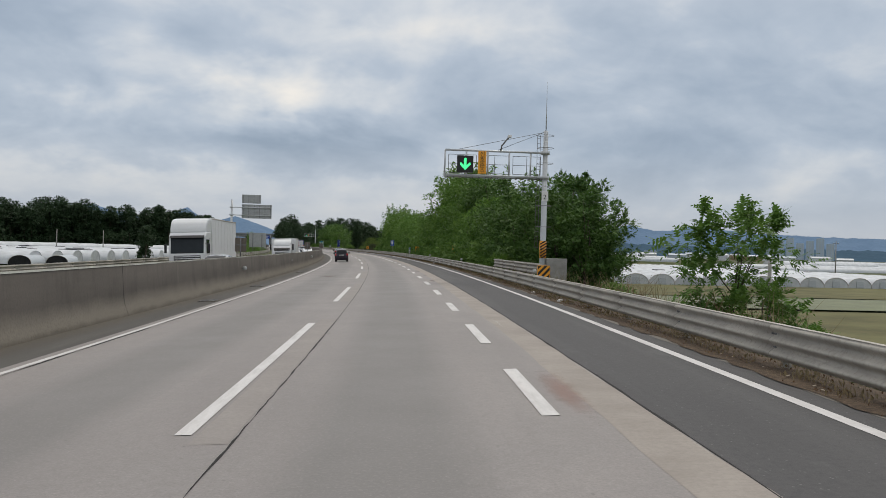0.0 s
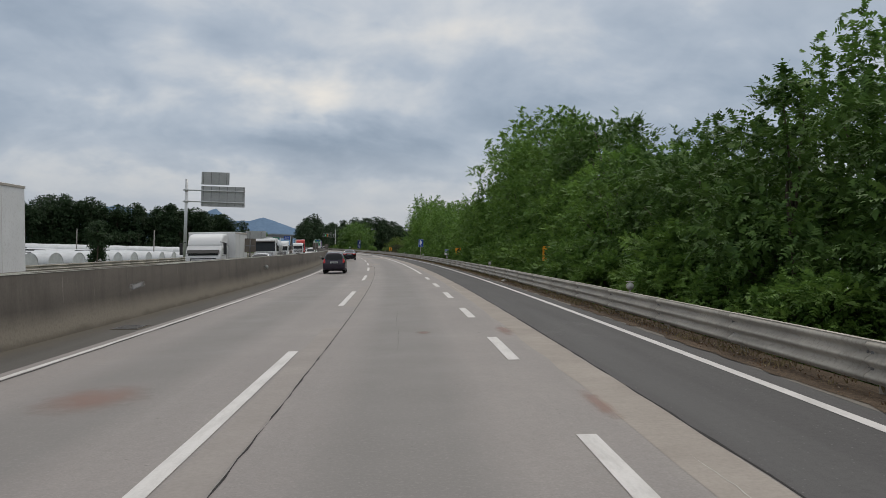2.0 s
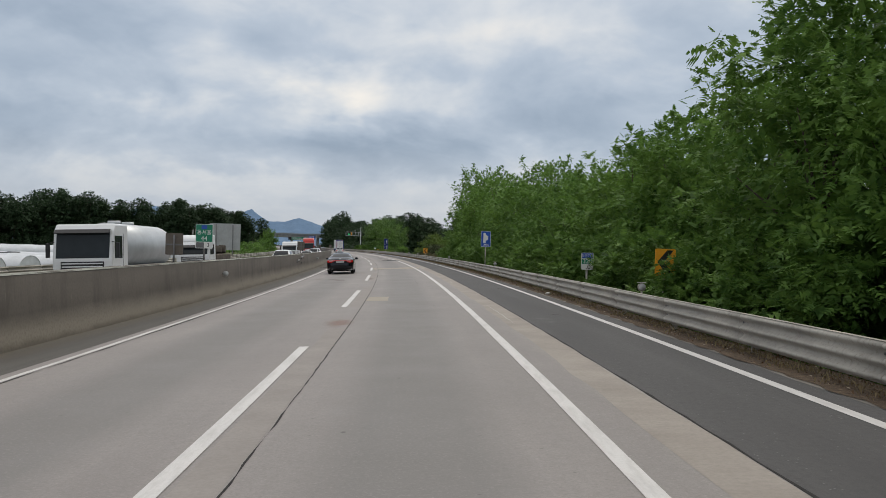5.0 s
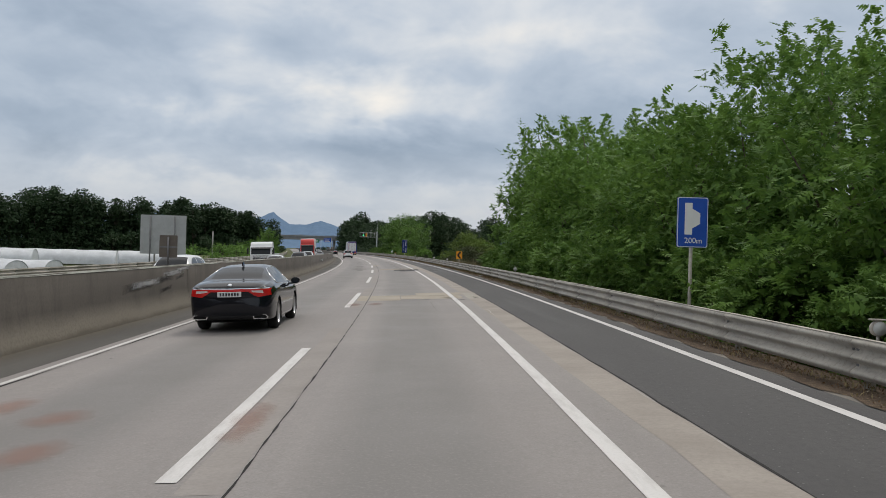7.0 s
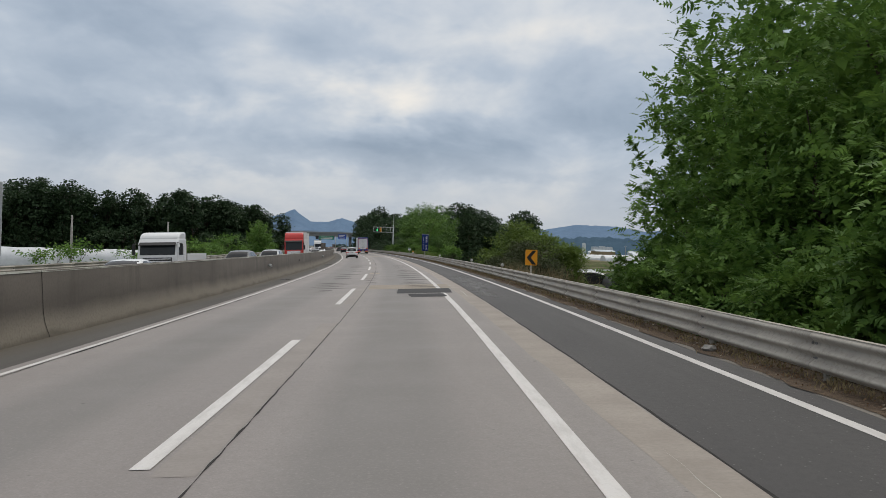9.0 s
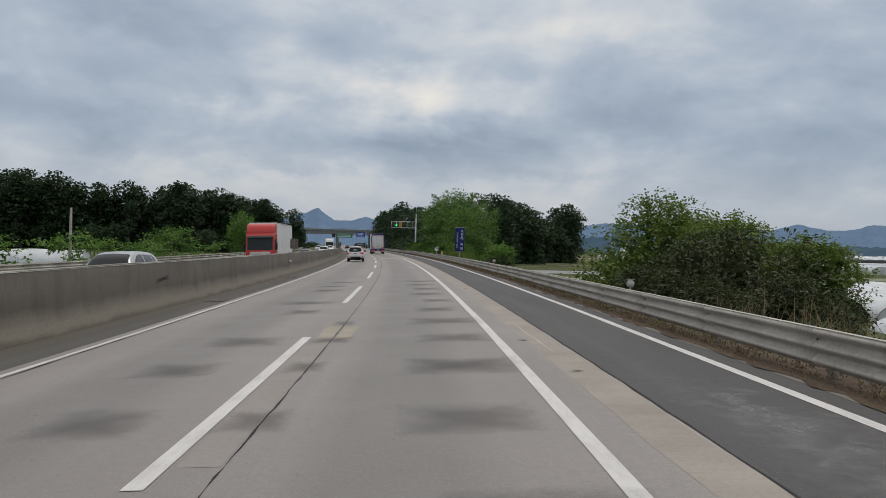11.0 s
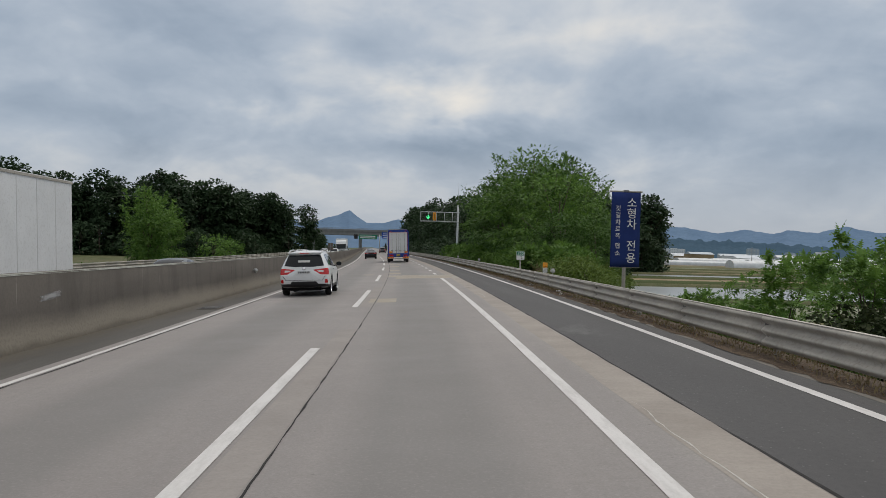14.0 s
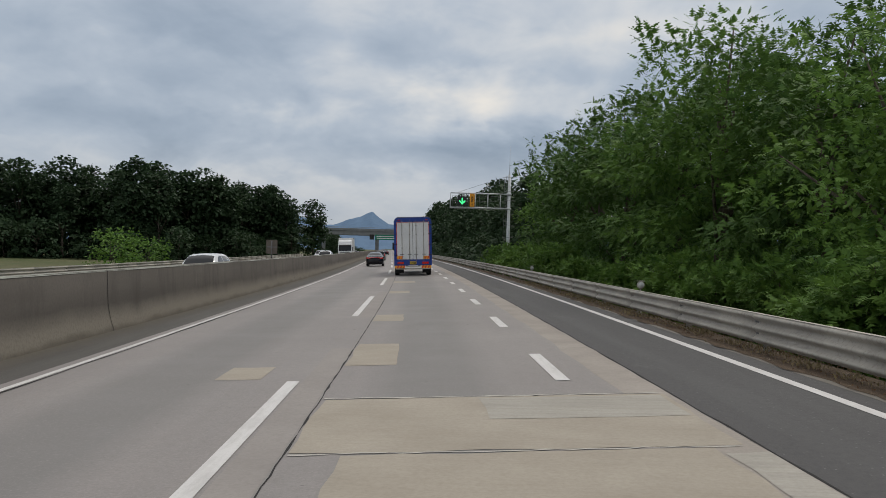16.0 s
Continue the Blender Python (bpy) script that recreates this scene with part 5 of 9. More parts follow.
# far signs ahead: blue exit sign, green sign, overpass
OVER_GREY = m_plain("bridge_concrete", (0.22, 0.23, 0.23), 0.9, 0, 0.3, 0.15, 0.5, (0.15, 0.15, 0.15))
g = empty("overpass", stand(640.0, -4.0, 0.0, 3.0), "grey concrete road bridge crossing over the highway", "bridge", kind="structure")
part("deck", box_me("deck", (-60, 0, 6.6), (36, 9, 8.3), OVER_GREY, 0.1), g)
part("parapet", box_me("parapet", (-60, -0.3, 8.2), (36, 0.1, 9.2), OVER_GREY, 0.05), g)
for x in (-22, -1.6, 15):
    part("pier", box_me("pier", (x - 0.6, 2, -1), (x + 0.6, 7, 6.6), OVER_GREY, 0.1), g)
part("railing", tube_me("railing", [(-60, 0, 9.6), (36, 0, 9.6)], 0.06, STEEL_DARK, 6), g)
g = empty("exit_sign", stand(606.0, 4.9, 0.0), "blue highway sign with white writing beside the bridge", "road sign")
part("panel", box_me("panel", (-2.0, 0, 5.2), (2.0, 0.1, 7.6), BLUE_SIGN, 0.02), g)
part("pole", tube_me("pole", [(2.4, 0.2, 0), (2.4, 0.2, 7.9)], 0.15, STEEL_POLE, 10), g)
for i in range(3):
    part("writing", box_me("writing", (-1.6, -0.02, 5.6 + i * 0.65), (1.4 - 0.5 * (i % 2), -0.004, 5.85 + i * 0.65), WHITE), g)
g = empty("guide_sign", stand(632.0, -1.8, 0.0), "green highway guide sign with white writing under the bridge", "road sign")
part("panel", box_me("panel", (-4.6, 0, 5.0), (3.2, 0.1, 6.9), GREEN_SIGN, 0.02), g)
part("signal_box", box_me("signal_box", (-6.6, 0, 5.0), (-5.0, 0.1, 6.9), BLACK, 0.02), g)
part("beam", box_me("beam", (-7.0, 0.12, 6.2), (4.2, 0.3, 6.5), STEEL_DARK), g)
part("pole", tube_me("pole", [(4.2, 0.2, 0), (4.2, 0.2, 7.0)], 0.15, STEEL_POLE, 10), g)
for i in range(2):
    part("writing", box_me("writing", (-4.0, -0.02, 5.4 + i * 0.7), (2.4, -0.004, 5.7 + i * 0.7), WHITE), g)
# ---- vehicles ----
TYRE = m_plain("tyre_rubber_black", (0.018, 0.018, 0.018), 0.85, 0, 0.3, 0.2, 5.0)
RIM = m_plain("alloy_rim", (0.55, 0.55, 0.56), 0.3, 0.8, 0.5, 0.1, 4.0)
CHROME = m_plain("chrome", (0.75, 0.75, 0.76), 0.15, 1.0, 0.5, 0.05, 4.0)
GLASS = m_glass_dark()
GLASS_CAB = m_glass_dark("cab_glass", (0.02, 0.024, 0.026), 0.06)
TRIM = m_plain("black_plastic", (0.022, 0.022, 0.023), 0.55, 0, 0.4, 0.2, 5.0)
TAIL_RED = m_plain("red_lens", (0.52, 0.012, 0.012), 0.15, 0, 0.6, 0.1, 6.0)
TAIL_CLEAR = m_plain("clear_lens", (0.62, 0.55, 0.54), 0.15, 0, 0.6, 0.1, 6.0)
HEAD = m_plain("headlamp_lens", (0.62, 0.64, 0.66), 0.12, 0.2, 0.6, 0.1, 6.0)
PLATE = m_plain("licence_plate", (0.62, 0.63, 0.62), 0.4, 0, 0.5, 0.05, 5.0)
PLATE_Y = m_plain("yellow_licence_plate", (0.62, 0.42, 0.03), 0.4, 0, 0.5, 0.05, 5.0)
INSIDE = m_plain("wheel_well_black", (0.008, 0.008, 0.008), 0.9, 0, 0.2, 0.1, 3.0)


def smooth_interp(x, xs, ys):
    """Cubic through the stops, without overshoot."""
    xs, ys = np.asarray(xs, float), np.asarray(ys, float)
    d = np.diff(ys) / np.diff(xs)
    m = np.zeros(len(xs))
    for i in range(1, len(xs) - 1):
        m[i] = 0.0 if d[i - 1] * d[i] <= 0 else 2 * d[i - 1] * d[i] / (d[i - 1] + d[i])
    m[0], m[-1] = d[0], d[-1]
    i = int(np.clip(np.searchsorted(xs, x) - 1, 0, len(xs) - 2))
    h = xs[i + 1] - xs[i]
    a = min(1.0, max(0.0, (x - xs[i]) / h))
    return float((2 * a ** 3 - 3 * a ** 2 + 1) * ys[i] + (a ** 3 - 2 * a ** 2 + a) * h * m[i] + (3 * a ** 2 - 2 * a ** 3) * ys[i + 1] + (a ** 3 - a ** 2) * h * m[i + 1])


def inside(p, poly):
    x, y = p
    c = False
    for i in range(len(poly)):
        (x0, y0), (x1, y1) = poly[i], poly[i - 1]
        if (y0 > y) != (y1 > y) and x < (x1 - x0) * (y - y0) / (y1 - y0) + x0:
            c = not c
    return c


def ring_at(sp, y):
    w = smooth_interp(y, *sp["width"])
    zb, zt, belt = smooth_interp(y, *sp["bottom"]), smooth_interp(y, *sp["top"]), smooth_interp(y, *sp["belt"])
    belt = min(belt, zt - 0.04)
    k = min(1.0, max(0.0, (zt - belt) / sp["cab"]))
    wt = w * (0.86 - k * (0.86 - sp["roof"]))
    ctrl = [(w * 0.80, zb), (w * 0.955, zb + 0.04), (w * 0.985, zb + 0.2), (w, (zb + belt) * 0.52 + 0.04), (w * 0.985, belt - 0.10), (w * (0.945 - 0.01 * k), belt),
            (wt + (w * 0.945 - wt) * 0.48, belt + (zt - belt) * 0.50), (wt, zt - 0.035 - 0.05 * k), (wt * 0.80, zt - 0.012 - 0.012 * k), (wt * 0.4, zt - 0.002), (0.0, zt)]
    pts = []
    n = len(ctrl)
    for i in range(n - 1):
        p0, p1, p2, p3 = ctrl[max(i - 1, 0)], ctrl[i], ctrl[i + 1], ctrl[min(i + 2, n - 1)]
        for q in range(3):
            a = q / 3
            pts.append(tuple(0.5 * ((2 * p1[c]) + (-p0[c] + p2[c]) * a + (2 * p0[c] - 5 * p1[c] + 4 * p2[c] - p3[c]) * a * a + (-p0[c] + 3 * p1[c] - 3 * p2[c] + p3[c]) * a ** 3) for c in (0, 1)))
    pts.append(ctrl[-1])
    return pts


def car_shell(sp):
    """The closed skin of a car, lofted from rear to front; y points ahead."""
    y0, y1 = sp["width"][0][0], sp["width"][0][-1]
    ys = [y0 + (y1 - y0) * (0.5 - 0.5 * math.cos(math.pi * i / 44)) * 0.35 + (y1 - y0) * i / 44 * 0.65 for i in range(45)]
    bm = bmesh.new()
    rows = []

    def lean(y, z):
        r = max(0.0, 1 - (y - y0) / 0.9) ** 1.5
        f = max(0.0, 1 - (y1 - y) / 0.8) ** 1.5
        return r * float(np.interp(z, *sp["tail"])) + f * float(np.interp(z, *sp["nose"]))

    for y in ys:
        half = ring_at(sp, y)
        full = [(x, z) for x, z in half] + [(-x, z) for x, z in half[-2::-1]]
        rows.append([bm.verts.new((x, y + lean(y, z), z)) for x, z in full])
    n = len(rows[0])
    for a, b in zip(rows[:-1], rows[1:]):
        for i in range(n - 1):
            bm.faces.new((a[i], b[i], b[i + 1], a[i + 1]))
        bm.faces.new((a[n - 1], b[n - 1], b[0], a[0]))
    for row, sg in ((rows[0], -1), (rows[-1], 1)):
        prev = row
        cz = sum(v.co.z for v in row) / n
        for k, (sc, bulge) in enumerate(((0.93, 0.028), (0.8, 0.045), (0.55, 0.06), (0.28, 0.068))):
            cur = [bm.verts.new((v.co.x * sc, v.co.y + sg * bulge, cz + (v.co.z - cz) * sc)) for v in row]
            for v, o in zip(cur, row):
                y = y0 if sg < 0 else y1
                v.co.y = y + lean(y, v.co.z) + sg * bulge
            for i in range(n):
                j = (i + 1) % n
                f = (prev[i], prev[j], cur[j], cur[i])
                bm.faces.new(f if sg < 0 else f[::-1])
            prev = cur
        bm.faces.new(prev if sg < 0 else prev[::-1])
    bmesh.ops.recalc_face_normals(bm, faces=bm.faces)
    return bm


def circle_poly(y, z, r, n=18):
    return [(y + r * math.cos(2 * math.pi * i / n), z + r * math.sin(2 * math.pi * i / n)) for i in range(n)]


def cut_features(bm, feats):
    """Cuts the outlines of the features into the skin and names each face's feature."""
    for name, view, poly, *_ in feats:
        for i in range(len(poly)):
            (a0, b0), (a1, b1) = poly[i], poly[(i + 1) % len(poly)]
            if view == "side":
                co, no = (0, a0, b0), (0, -(b1 - b0), a1 - a0)
            else:
                co, no = (a0, 0, b0), (-(b1 - b0), 0, a1 - a0)
            if math.hypot(a1 - a0, b1 - b0) < 1e-6:
                continue
            pa = [p[0] for p in poly]
            pb = [p[1] for p in poly]
            lo, hi, lo2, hi2 = min(pa) - 0.08, max(pa) + 0.08, min(pb) - 0.08, max(pb) + 0.08
            fs = []
            for f in bm.faces:
                c = f.calc_center_median()
                q = (c.y, c.z) if view == "side" else (c.x, c.z)
                if lo < q[0] < hi and lo2 < q[1] < hi2:
                    if view == "rear" and f.normal.y > -0.2 or view == "front" and f.normal.y < 0.2 or view == "side" and abs(f.normal.x) < 0.25:
                        continue
                    fs.append(f)
            es = {e for f in fs for e in f.edges}
            vs = {v for f in fs for v in f.verts}
            bmesh.ops.bisect_plane(bm, geom=list(fs) + list(es) + list(vs), plane_co=co, plane_no=no, dist=0.002)
    bm.normal_update()
    sets = {}
    for f in bm.faces:
        c = f.calc_center_median()
        found = "body"
        for name, view, poly, *_ in feats:
            if view == "side" and abs(f.normal.x) > 0.25 and inside((c.y, c.z), poly):
                found = name + ("|R" if c.x > 0 else "|L")
            elif view == "rear" and f.normal.y < -0.2 and c.y < 0 and inside((c.x, c.z), poly):
                found = name
            elif view == "front" and f.normal.y > 0.2 and c.y > 0 and inside((c.x, c.z), poly):
                found = name
        sets.setdefault(found, []).append(f)
    return sets


def faces_mesh(name, faces, mat):
    idx, verts, out = {}, [], []
    for f in faces:
        row = []
        for v in f.verts:
            if v not in idx:
                idx[v] = len(verts)
                verts.append(tuple(v.co))
            row.append(idx[v])
        out.append(row)
    return mesh_of(name, verts, out, mat, True)


def wheel_meshes(r, w, spokes):
    bm = bmesh.new()
    prof = [(r * 0.66, -w / 2), (r * 0.90, -w / 2), (r * 0.98, -w * 0.36), (r, -w * 0.2), (r, w * 0.2), (r * 0.98, w * 0.36), (r * 0.90, w / 2), (r * 0.66, w / 2)]
    n = 28
    rows = [[bm.verts.new((x, rr2 * math.cos(2 * math.pi * i / n), rr2 * math.sin(2 * math.pi * i / n))) for rr2, x in prof] for i in range(n)]
    for i in range(n):
        a, b = rows[i], rows[(i + 1) % n]
        for j in range(len(prof) - 1):
            bm.faces.new((a[j], a[j + 1], b[j + 1], b[j]))
    tyre = bm_mesh("tyre", bm, TYRE, True)
    bm = bmesh.new()
    prof = [(r * 0.68, w * 0.48), (r * 0.64, w * 0.49), (r * 0.60, w * 0.36), (r * 0.58, -w * 0.3)]
    rows = [[bm.verts.new((x, rr2 * math.cos(2 * math.pi * i / n), rr2 * math.sin(2 * math.pi * i / n))) for rr2, x in prof] for i in range(n)]
    for i in range(n):
        a, b = rows[i], rows[(i + 1) % n]
        for j in range(len(prof) - 1):
            bm.faces.new((a[j], b[j], b[j + 1], a[j + 1]))
    for k in range(spokes):
        a = 2 * math.pi * k / spokes
        for da in (-0.11, 0.11):
            p0, p1 = (0.06 * r / 0.34, a), (r * 0.62, a + da)
            c0 = Vector((w * 0.42, p0[0] * math.cos(p0[1]), p0[0] * math.sin(p0[1])))
            c1 = Vector((w * 0.40, p1[0] * math.cos(p1[1]), p1[0] * math.sin(p1[1])))
            t = Vector((0, -math.sin(a), math.cos(a))) * r * 0.055
            back = Vector((-0.03, 0, 0))
            vs = [bm.verts.new(q) for q in (c0 - t, c0 + t, c1 + t * 0.7, c1 - t * 0.7, c0 - t + back, c0 + t + back, c1 + t * 0.7 + back, c1 - t * 0.7 + back)]
            for f in ((0, 1, 2, 3), (0, 3, 7, 4), (1, 5, 6, 2), (4, 7, 6, 5)):
                bm.faces.new([vs[i] for i in f])
    hub = [bm.verts.new((w * 0.44, 0.07 * r / 0.34 * math.cos(2 * math.pi * i / 12), 0.07 * r / 0.34 * math.sin(2 * math.pi * i / 12))) for i in range(12)]
    bm.faces.new(hub)
    bmesh.ops.recalc_face_normals(bm, faces=bm.faces)
    rim = bm_mesh("rim", bm, RIM, False)
    disc = tube_me("brake_disc", [(-w * 0.1, 0, 0), (w * 0.05, 0, 0)], r * 0.6, STEEL_DARK, 20)
    return tyre, rim, disc


def add_wheels(car, track, y_pos, r, w, spokes):
    tyre, rim, disc = wheel_meshes(r, w, spokes)
    for y in y_pos:
        for sg in (1, -1):
            wh = empty_child("wheel", car, pose(sg * track, y, r, 0, 0, 0 if sg > 0 else 180))
            part("tyre", tyre, wh)
            part("rim", rim, wh, "silver alloy rim")
            part("brake_disc", disc, wh)


def make_car(name, m, label, category, sp, paint, group=""):
    car = empty(name, m, label, category, group)
    bm = car_shell(sp)
    feats = []
    arches = [circle_poly(y, sp["wheel_r"] * 1.02, sp["wheel_r"] * 1.17) for y in sp["axles"]]
    if "cladding" in sp:
        feats.append(("side_cladding", "side", sp["cladding"], TRIM))
        for y in sp["axles"]:
            feats.append(("arch_trim", "side", circle_poly(y, sp["wheel_r"] * 1.02, sp["wheel_r"] * 1.17 + 0.055), TRIM))
    feats += sp["feats"]
    feats += [("arch", "side", a, None) for a in arches]
    sets = cut_features(bm, feats)
    mats = {f[0]: f[3] for f in feats}
    labels = {f[0]: (f[4] if len(f) > 4 else "") for f in feats}
    part("body", faces_mesh("body", sets.pop("body"), paint), car)
    for key, fs in sets.items():
        base = key.split("|")[0]
        if base == "arch":
            continue
        part(base, faces_mesh(base, fs, mats[base]), car, labels[base])
    bm.free()
    w = max(sp["width"][1])
    for y in sp["axles"]:
        part("wheel_well", box_me("wheel_well", (-w * 0.93, y - sp["wheel_r"] * 1.25, 0.16), (w * 0.93, y + sp["wheel_r"] * 1.25, sp["wheel_r"] * 2.22), INSIDE), car) if False else None
        for sg in (-1, 1):
            shell = bmesh.new()
            r, x0, x1 = sp["wheel_r"] * 1.20, sg * w * 0.45, sg * w * 0.985
            ring = [[shell.verts.new((x, y + r * math.cos(a), sp["wheel_r"] * 1.02 + r * math.sin(a))) for a in np.linspace(-0.35, math.pi + 0.35, 14)] for x in (x0, x1)]
            for i in range(13):
                shell.faces.new((ring[0][i], ring[0][i + 1], ring[1][i + 1], ring[1][i]))
            shell.faces.new(ring[0])
            part("wheel_well", bm_mesh("wheel_well", shell, INSIDE), car)
    add_wheels(car, w - 0.135, sp["axles"], sp["wheel_r"], 0.225, sp.get("spokes", 7))
    part("underbody", box_me("underbody", (-w * 0.62, sp["width"][0][0] + 0.35, 0.2), (w * 0.62, sp["width"][0][-1] - 0.35, 0.36), INSIDE), car)
    return car


def mirror(car, sg, x, y, z, paint, lower=TRIM):
    mr = empty_child("door_mirror", car, pose(sg * x, y, z))
    bm = bmesh.new()
    bmesh.ops.create_uvsphere(bm, u_segments=14, v_segments=8, radius=0.1)
    for v in bm.verts:
        v.co = Vector((v.co.x * 1.15, v.co.y * (0.75 if v.co.y > 0 else 0.25), v.co.z * 0.85))
    part("housing", bm_mesh("housing", bm, paint, True), mr)
    part("glass", box_me("glass", (-0.09, -0.032, -0.06), (0.09, -0.022, 0.06), GLASS, 0.01), mr)
    part("stalk", box_me("stalk", (-0.16 * sg - 0.05, -0.02, -0.09), (-0.16 * sg + 0.09, 0.03, -0.05), lower, 0.01), mr)


def rear_plate(car, y, z, w=0.52, h=0.115, mat=PLATE, bars=7, lean=0.0):
    pl = part("licence_plate", box_me("licence_plate", (-w / 2, -0.012, -h / 2), (w / 2, 0.02, h / 2), mat, 0.006), car, "", pose(0, y, z, lean))
    bar = box_me("plate_bar", (0, -0.016, -h * 0.3), (w * 0.84 / bars * 0.6, -0.0125, h * 0.3), BLACK)
    for i in range(bars):
        part("plate_bar", bar, pl, "dark bar on the plate", pose(w * 0.84 * ((i + 0.2) / bars - 0.5), 0, 0))




# -- dark executive saloon --
SEDAN = dict(
    width=([-2.44, -2.36, -2.2, -1.8, -1.0, 0.0, 1.0, 1.8, 2.2, 2.38, 2.46], [0.80, 0.865, 0.905, 0.93, 0.93, 0.93, 0.93, 0.925, 0.88, 0.80, 0.70]),
    bottom=([-2.44, -2.2, -1.8, -1.2, 1.2, 1.9, 2.46], [0.30, 0.25, 0.22, 0.19, 0.19, 0.22, 0.28]),
    top=([-2.44, -2.34, -2.15, -1.80, -1.35, -0.75, -0.2, 0.25, 0.7, 1.22, 1.5, 2.0, 2.3, 2.46], [1.03, 1.085, 1.115, 1.15, 1.30, 1.44, 1.475, 1.46, 1.36, 1.09, 1.02, 0.93, 0.83, 0.70]),
    belt=([-2.44, -1.8, -1.2, 0.0, 1.2, 2.0, 2.46], [0.98, 1.03, 1.02, 0.97, 0.93, 0.85, 0.66]),
    tail=([0.2, 0.5, 0.8, 1.0, 1.15], [0.05, -0.02, 0.0, -0.03, 0.02]), nose=([0.2, 0.5, 0.9], [-0.05, 0.02, -0.1]),
    cab=0.45, roof=0.63, wheel_r=0.345, axles=(-1.42, 1.42), spokes=9,
    feats=[
        ("rear_side_window", "side", [(-1.36, 1.06), (-0.55, 1.02), (-0.42, 1.03), (-0.52, 1.385), (-0.85, 1.375), (-1.18, 1.27), (-1.42, 1.13)], GLASS, "tinted side window"),
        ("front_side_window", "side", [(-0.37, 1.02), (0.72, 0.975), (0.80, 1.0), (0.42, 1.28), (0.15, 1.37), (-0.15, 1.405), (-0.46, 1.39)], GLASS, "tinted side window"),
        ("window_trim", "side", [], CHROME),
        ("sill_trim", "side", [(-0.95, 0.27), (0.95, 0.26), (0.95, 0.285), (-0.95, 0.305)], CHROME, "bright sill strip"),
        ("rear_window", "rear", [(-0.60, 1.165), (0.60, 1.165), (0.56, 1.24), (0.50, 1.415), (0.0, 1.43), (-0.50, 1.415), (-0.56, 1.24)], GLASS, "sloping rear window"),
        ("windscreen", "front", [(-0.66, 1.08), (0.66, 1.08), (0.54, 1.40), (0.0, 1.43), (-0.54, 1.40)], GLASS),
        ("tail_light", "rear", [(-0.95, 0.83), (-0.62, 0.78), (-0.50, 0.84), (-0.42, 0.90), (0.42, 0.90), (0.50, 0.84), (0.62, 0.78), (0.95, 0.83), (0.95, 0.965), (0.0, 0.955), (-0.95, 0.965)], TAIL_RED, "red tail light band"),
        ("reverse_light", "rear", [(-0.74, 0.865), (-0.48, 0.89), (-0.48, 0.925), (-0.74, 0.925)], TAIL_CLEAR, "clear reversing lens"),
        ("reverse_light_inner", "rear", [(0.74, 0.865), (0.48, 0.89), (0.48, 0.925), (0.74, 0.925)], TAIL_CLEAR, "clear reversing lens"),
        ("tail_chrome", "rear", [(-0.95, 0.968), (0.0, 0.957), (0.95, 0.968), (0.95, 0.985), (0.0, 0.975), (-0.95, 0.985)], CHROME, "bright strip over the tail lights"),
        ("diffuser", "rear", [(-0.52, 0.25), (0.52, 0.25), (0.56, 0.37), (-0.56, 0.37)], TRIM, "black lower bumper"),
    ])
SEDAN["feats"] = [f for f in SEDAN["feats"] if len(f[2]) > 2]
BLACK_CAR = m_car("black_car_paint", (0.006, 0.007, 0.011), 0.09, 0.0, 0.04)
car = make_car("sedan", lie(155.2, -2.05, 0.0, 0.0), "glossy black four-door saloon car with a red light band", "car", SEDAN, BLACK_CAR)
rear_plate(car, -2.535, 0.845)
for sg in (-1, 1):
    mirror(car, sg, 1.03, 0.72, 1.03, BLACK_CAR)
    for y in (-0.28, 0.62 - 1.55):
        part("door_handle", box_me("door_handle", (-0.012, -0.10, -0.012), (0.02, 0.10, 0.012), CHROME, 0.01), car, "chrome handle", pose(sg * 0.925, y + 0.02, 0.90))
    ex = [(-0.15, 0.30), (0.15, 0.30), (0.17, 0.345), (0.13, 0.39), (-0.13, 0.39), (-0.17, 0.345)]
    part("exhaust_tip", poly_plate("exhaust_tip", ex, -0.03, 0.03, CHROME), car, "bright exhaust trim", pose(sg * 0.66, -2.43, 0))
    part("exhaust_mouth", poly_plate("exhaust_mouth", [(x * 0.85, 0.345 + (z - 0.345) * 0.75) for x, z in ex], -0.032, -0.028, INSIDE), car, "", pose(sg * 0.66, -2.431, 0))
    trim_pts = [(-1.40, 1.125), (-1.16, 1.285), (-0.83, 1.392), (-0.5, 1.405), (-0.13, 1.422), (0.17, 1.385), (0.44, 1.295), (0.82, 1.005), (0.72, 0.962), (-0.4, 1.008), (-1.3, 1.05), (-1.40, 1.125)]
    line = []
    for y, z in trim_pts:
        ring = ring_at(SEDAN, y)
        zz = [p[1] for p in ring]
        line.append((sg * (float(np.interp(z, zz[6:-3], [p[0] for p in ring][6:-3])) + 0.004), y, z))
    part("window_trim", tube_me("window_trim", line, 0.010, CHROME, 6), car, "chrome line round the side windows")
part("aerial_fin", poly_plate("aerial_fin", [(-0.02, 1.44), (0.02, 1.44), (0.012, 1.53), (-0.012, 1.53)], -0.93, -0.78, BLACK_CAR), car)
part("badge", tube_me("badge", [(0, -2.475, 1.03), (0, -2.465, 1.03)], 0.055, CHROME, 16), car, "small oval chrome badge")

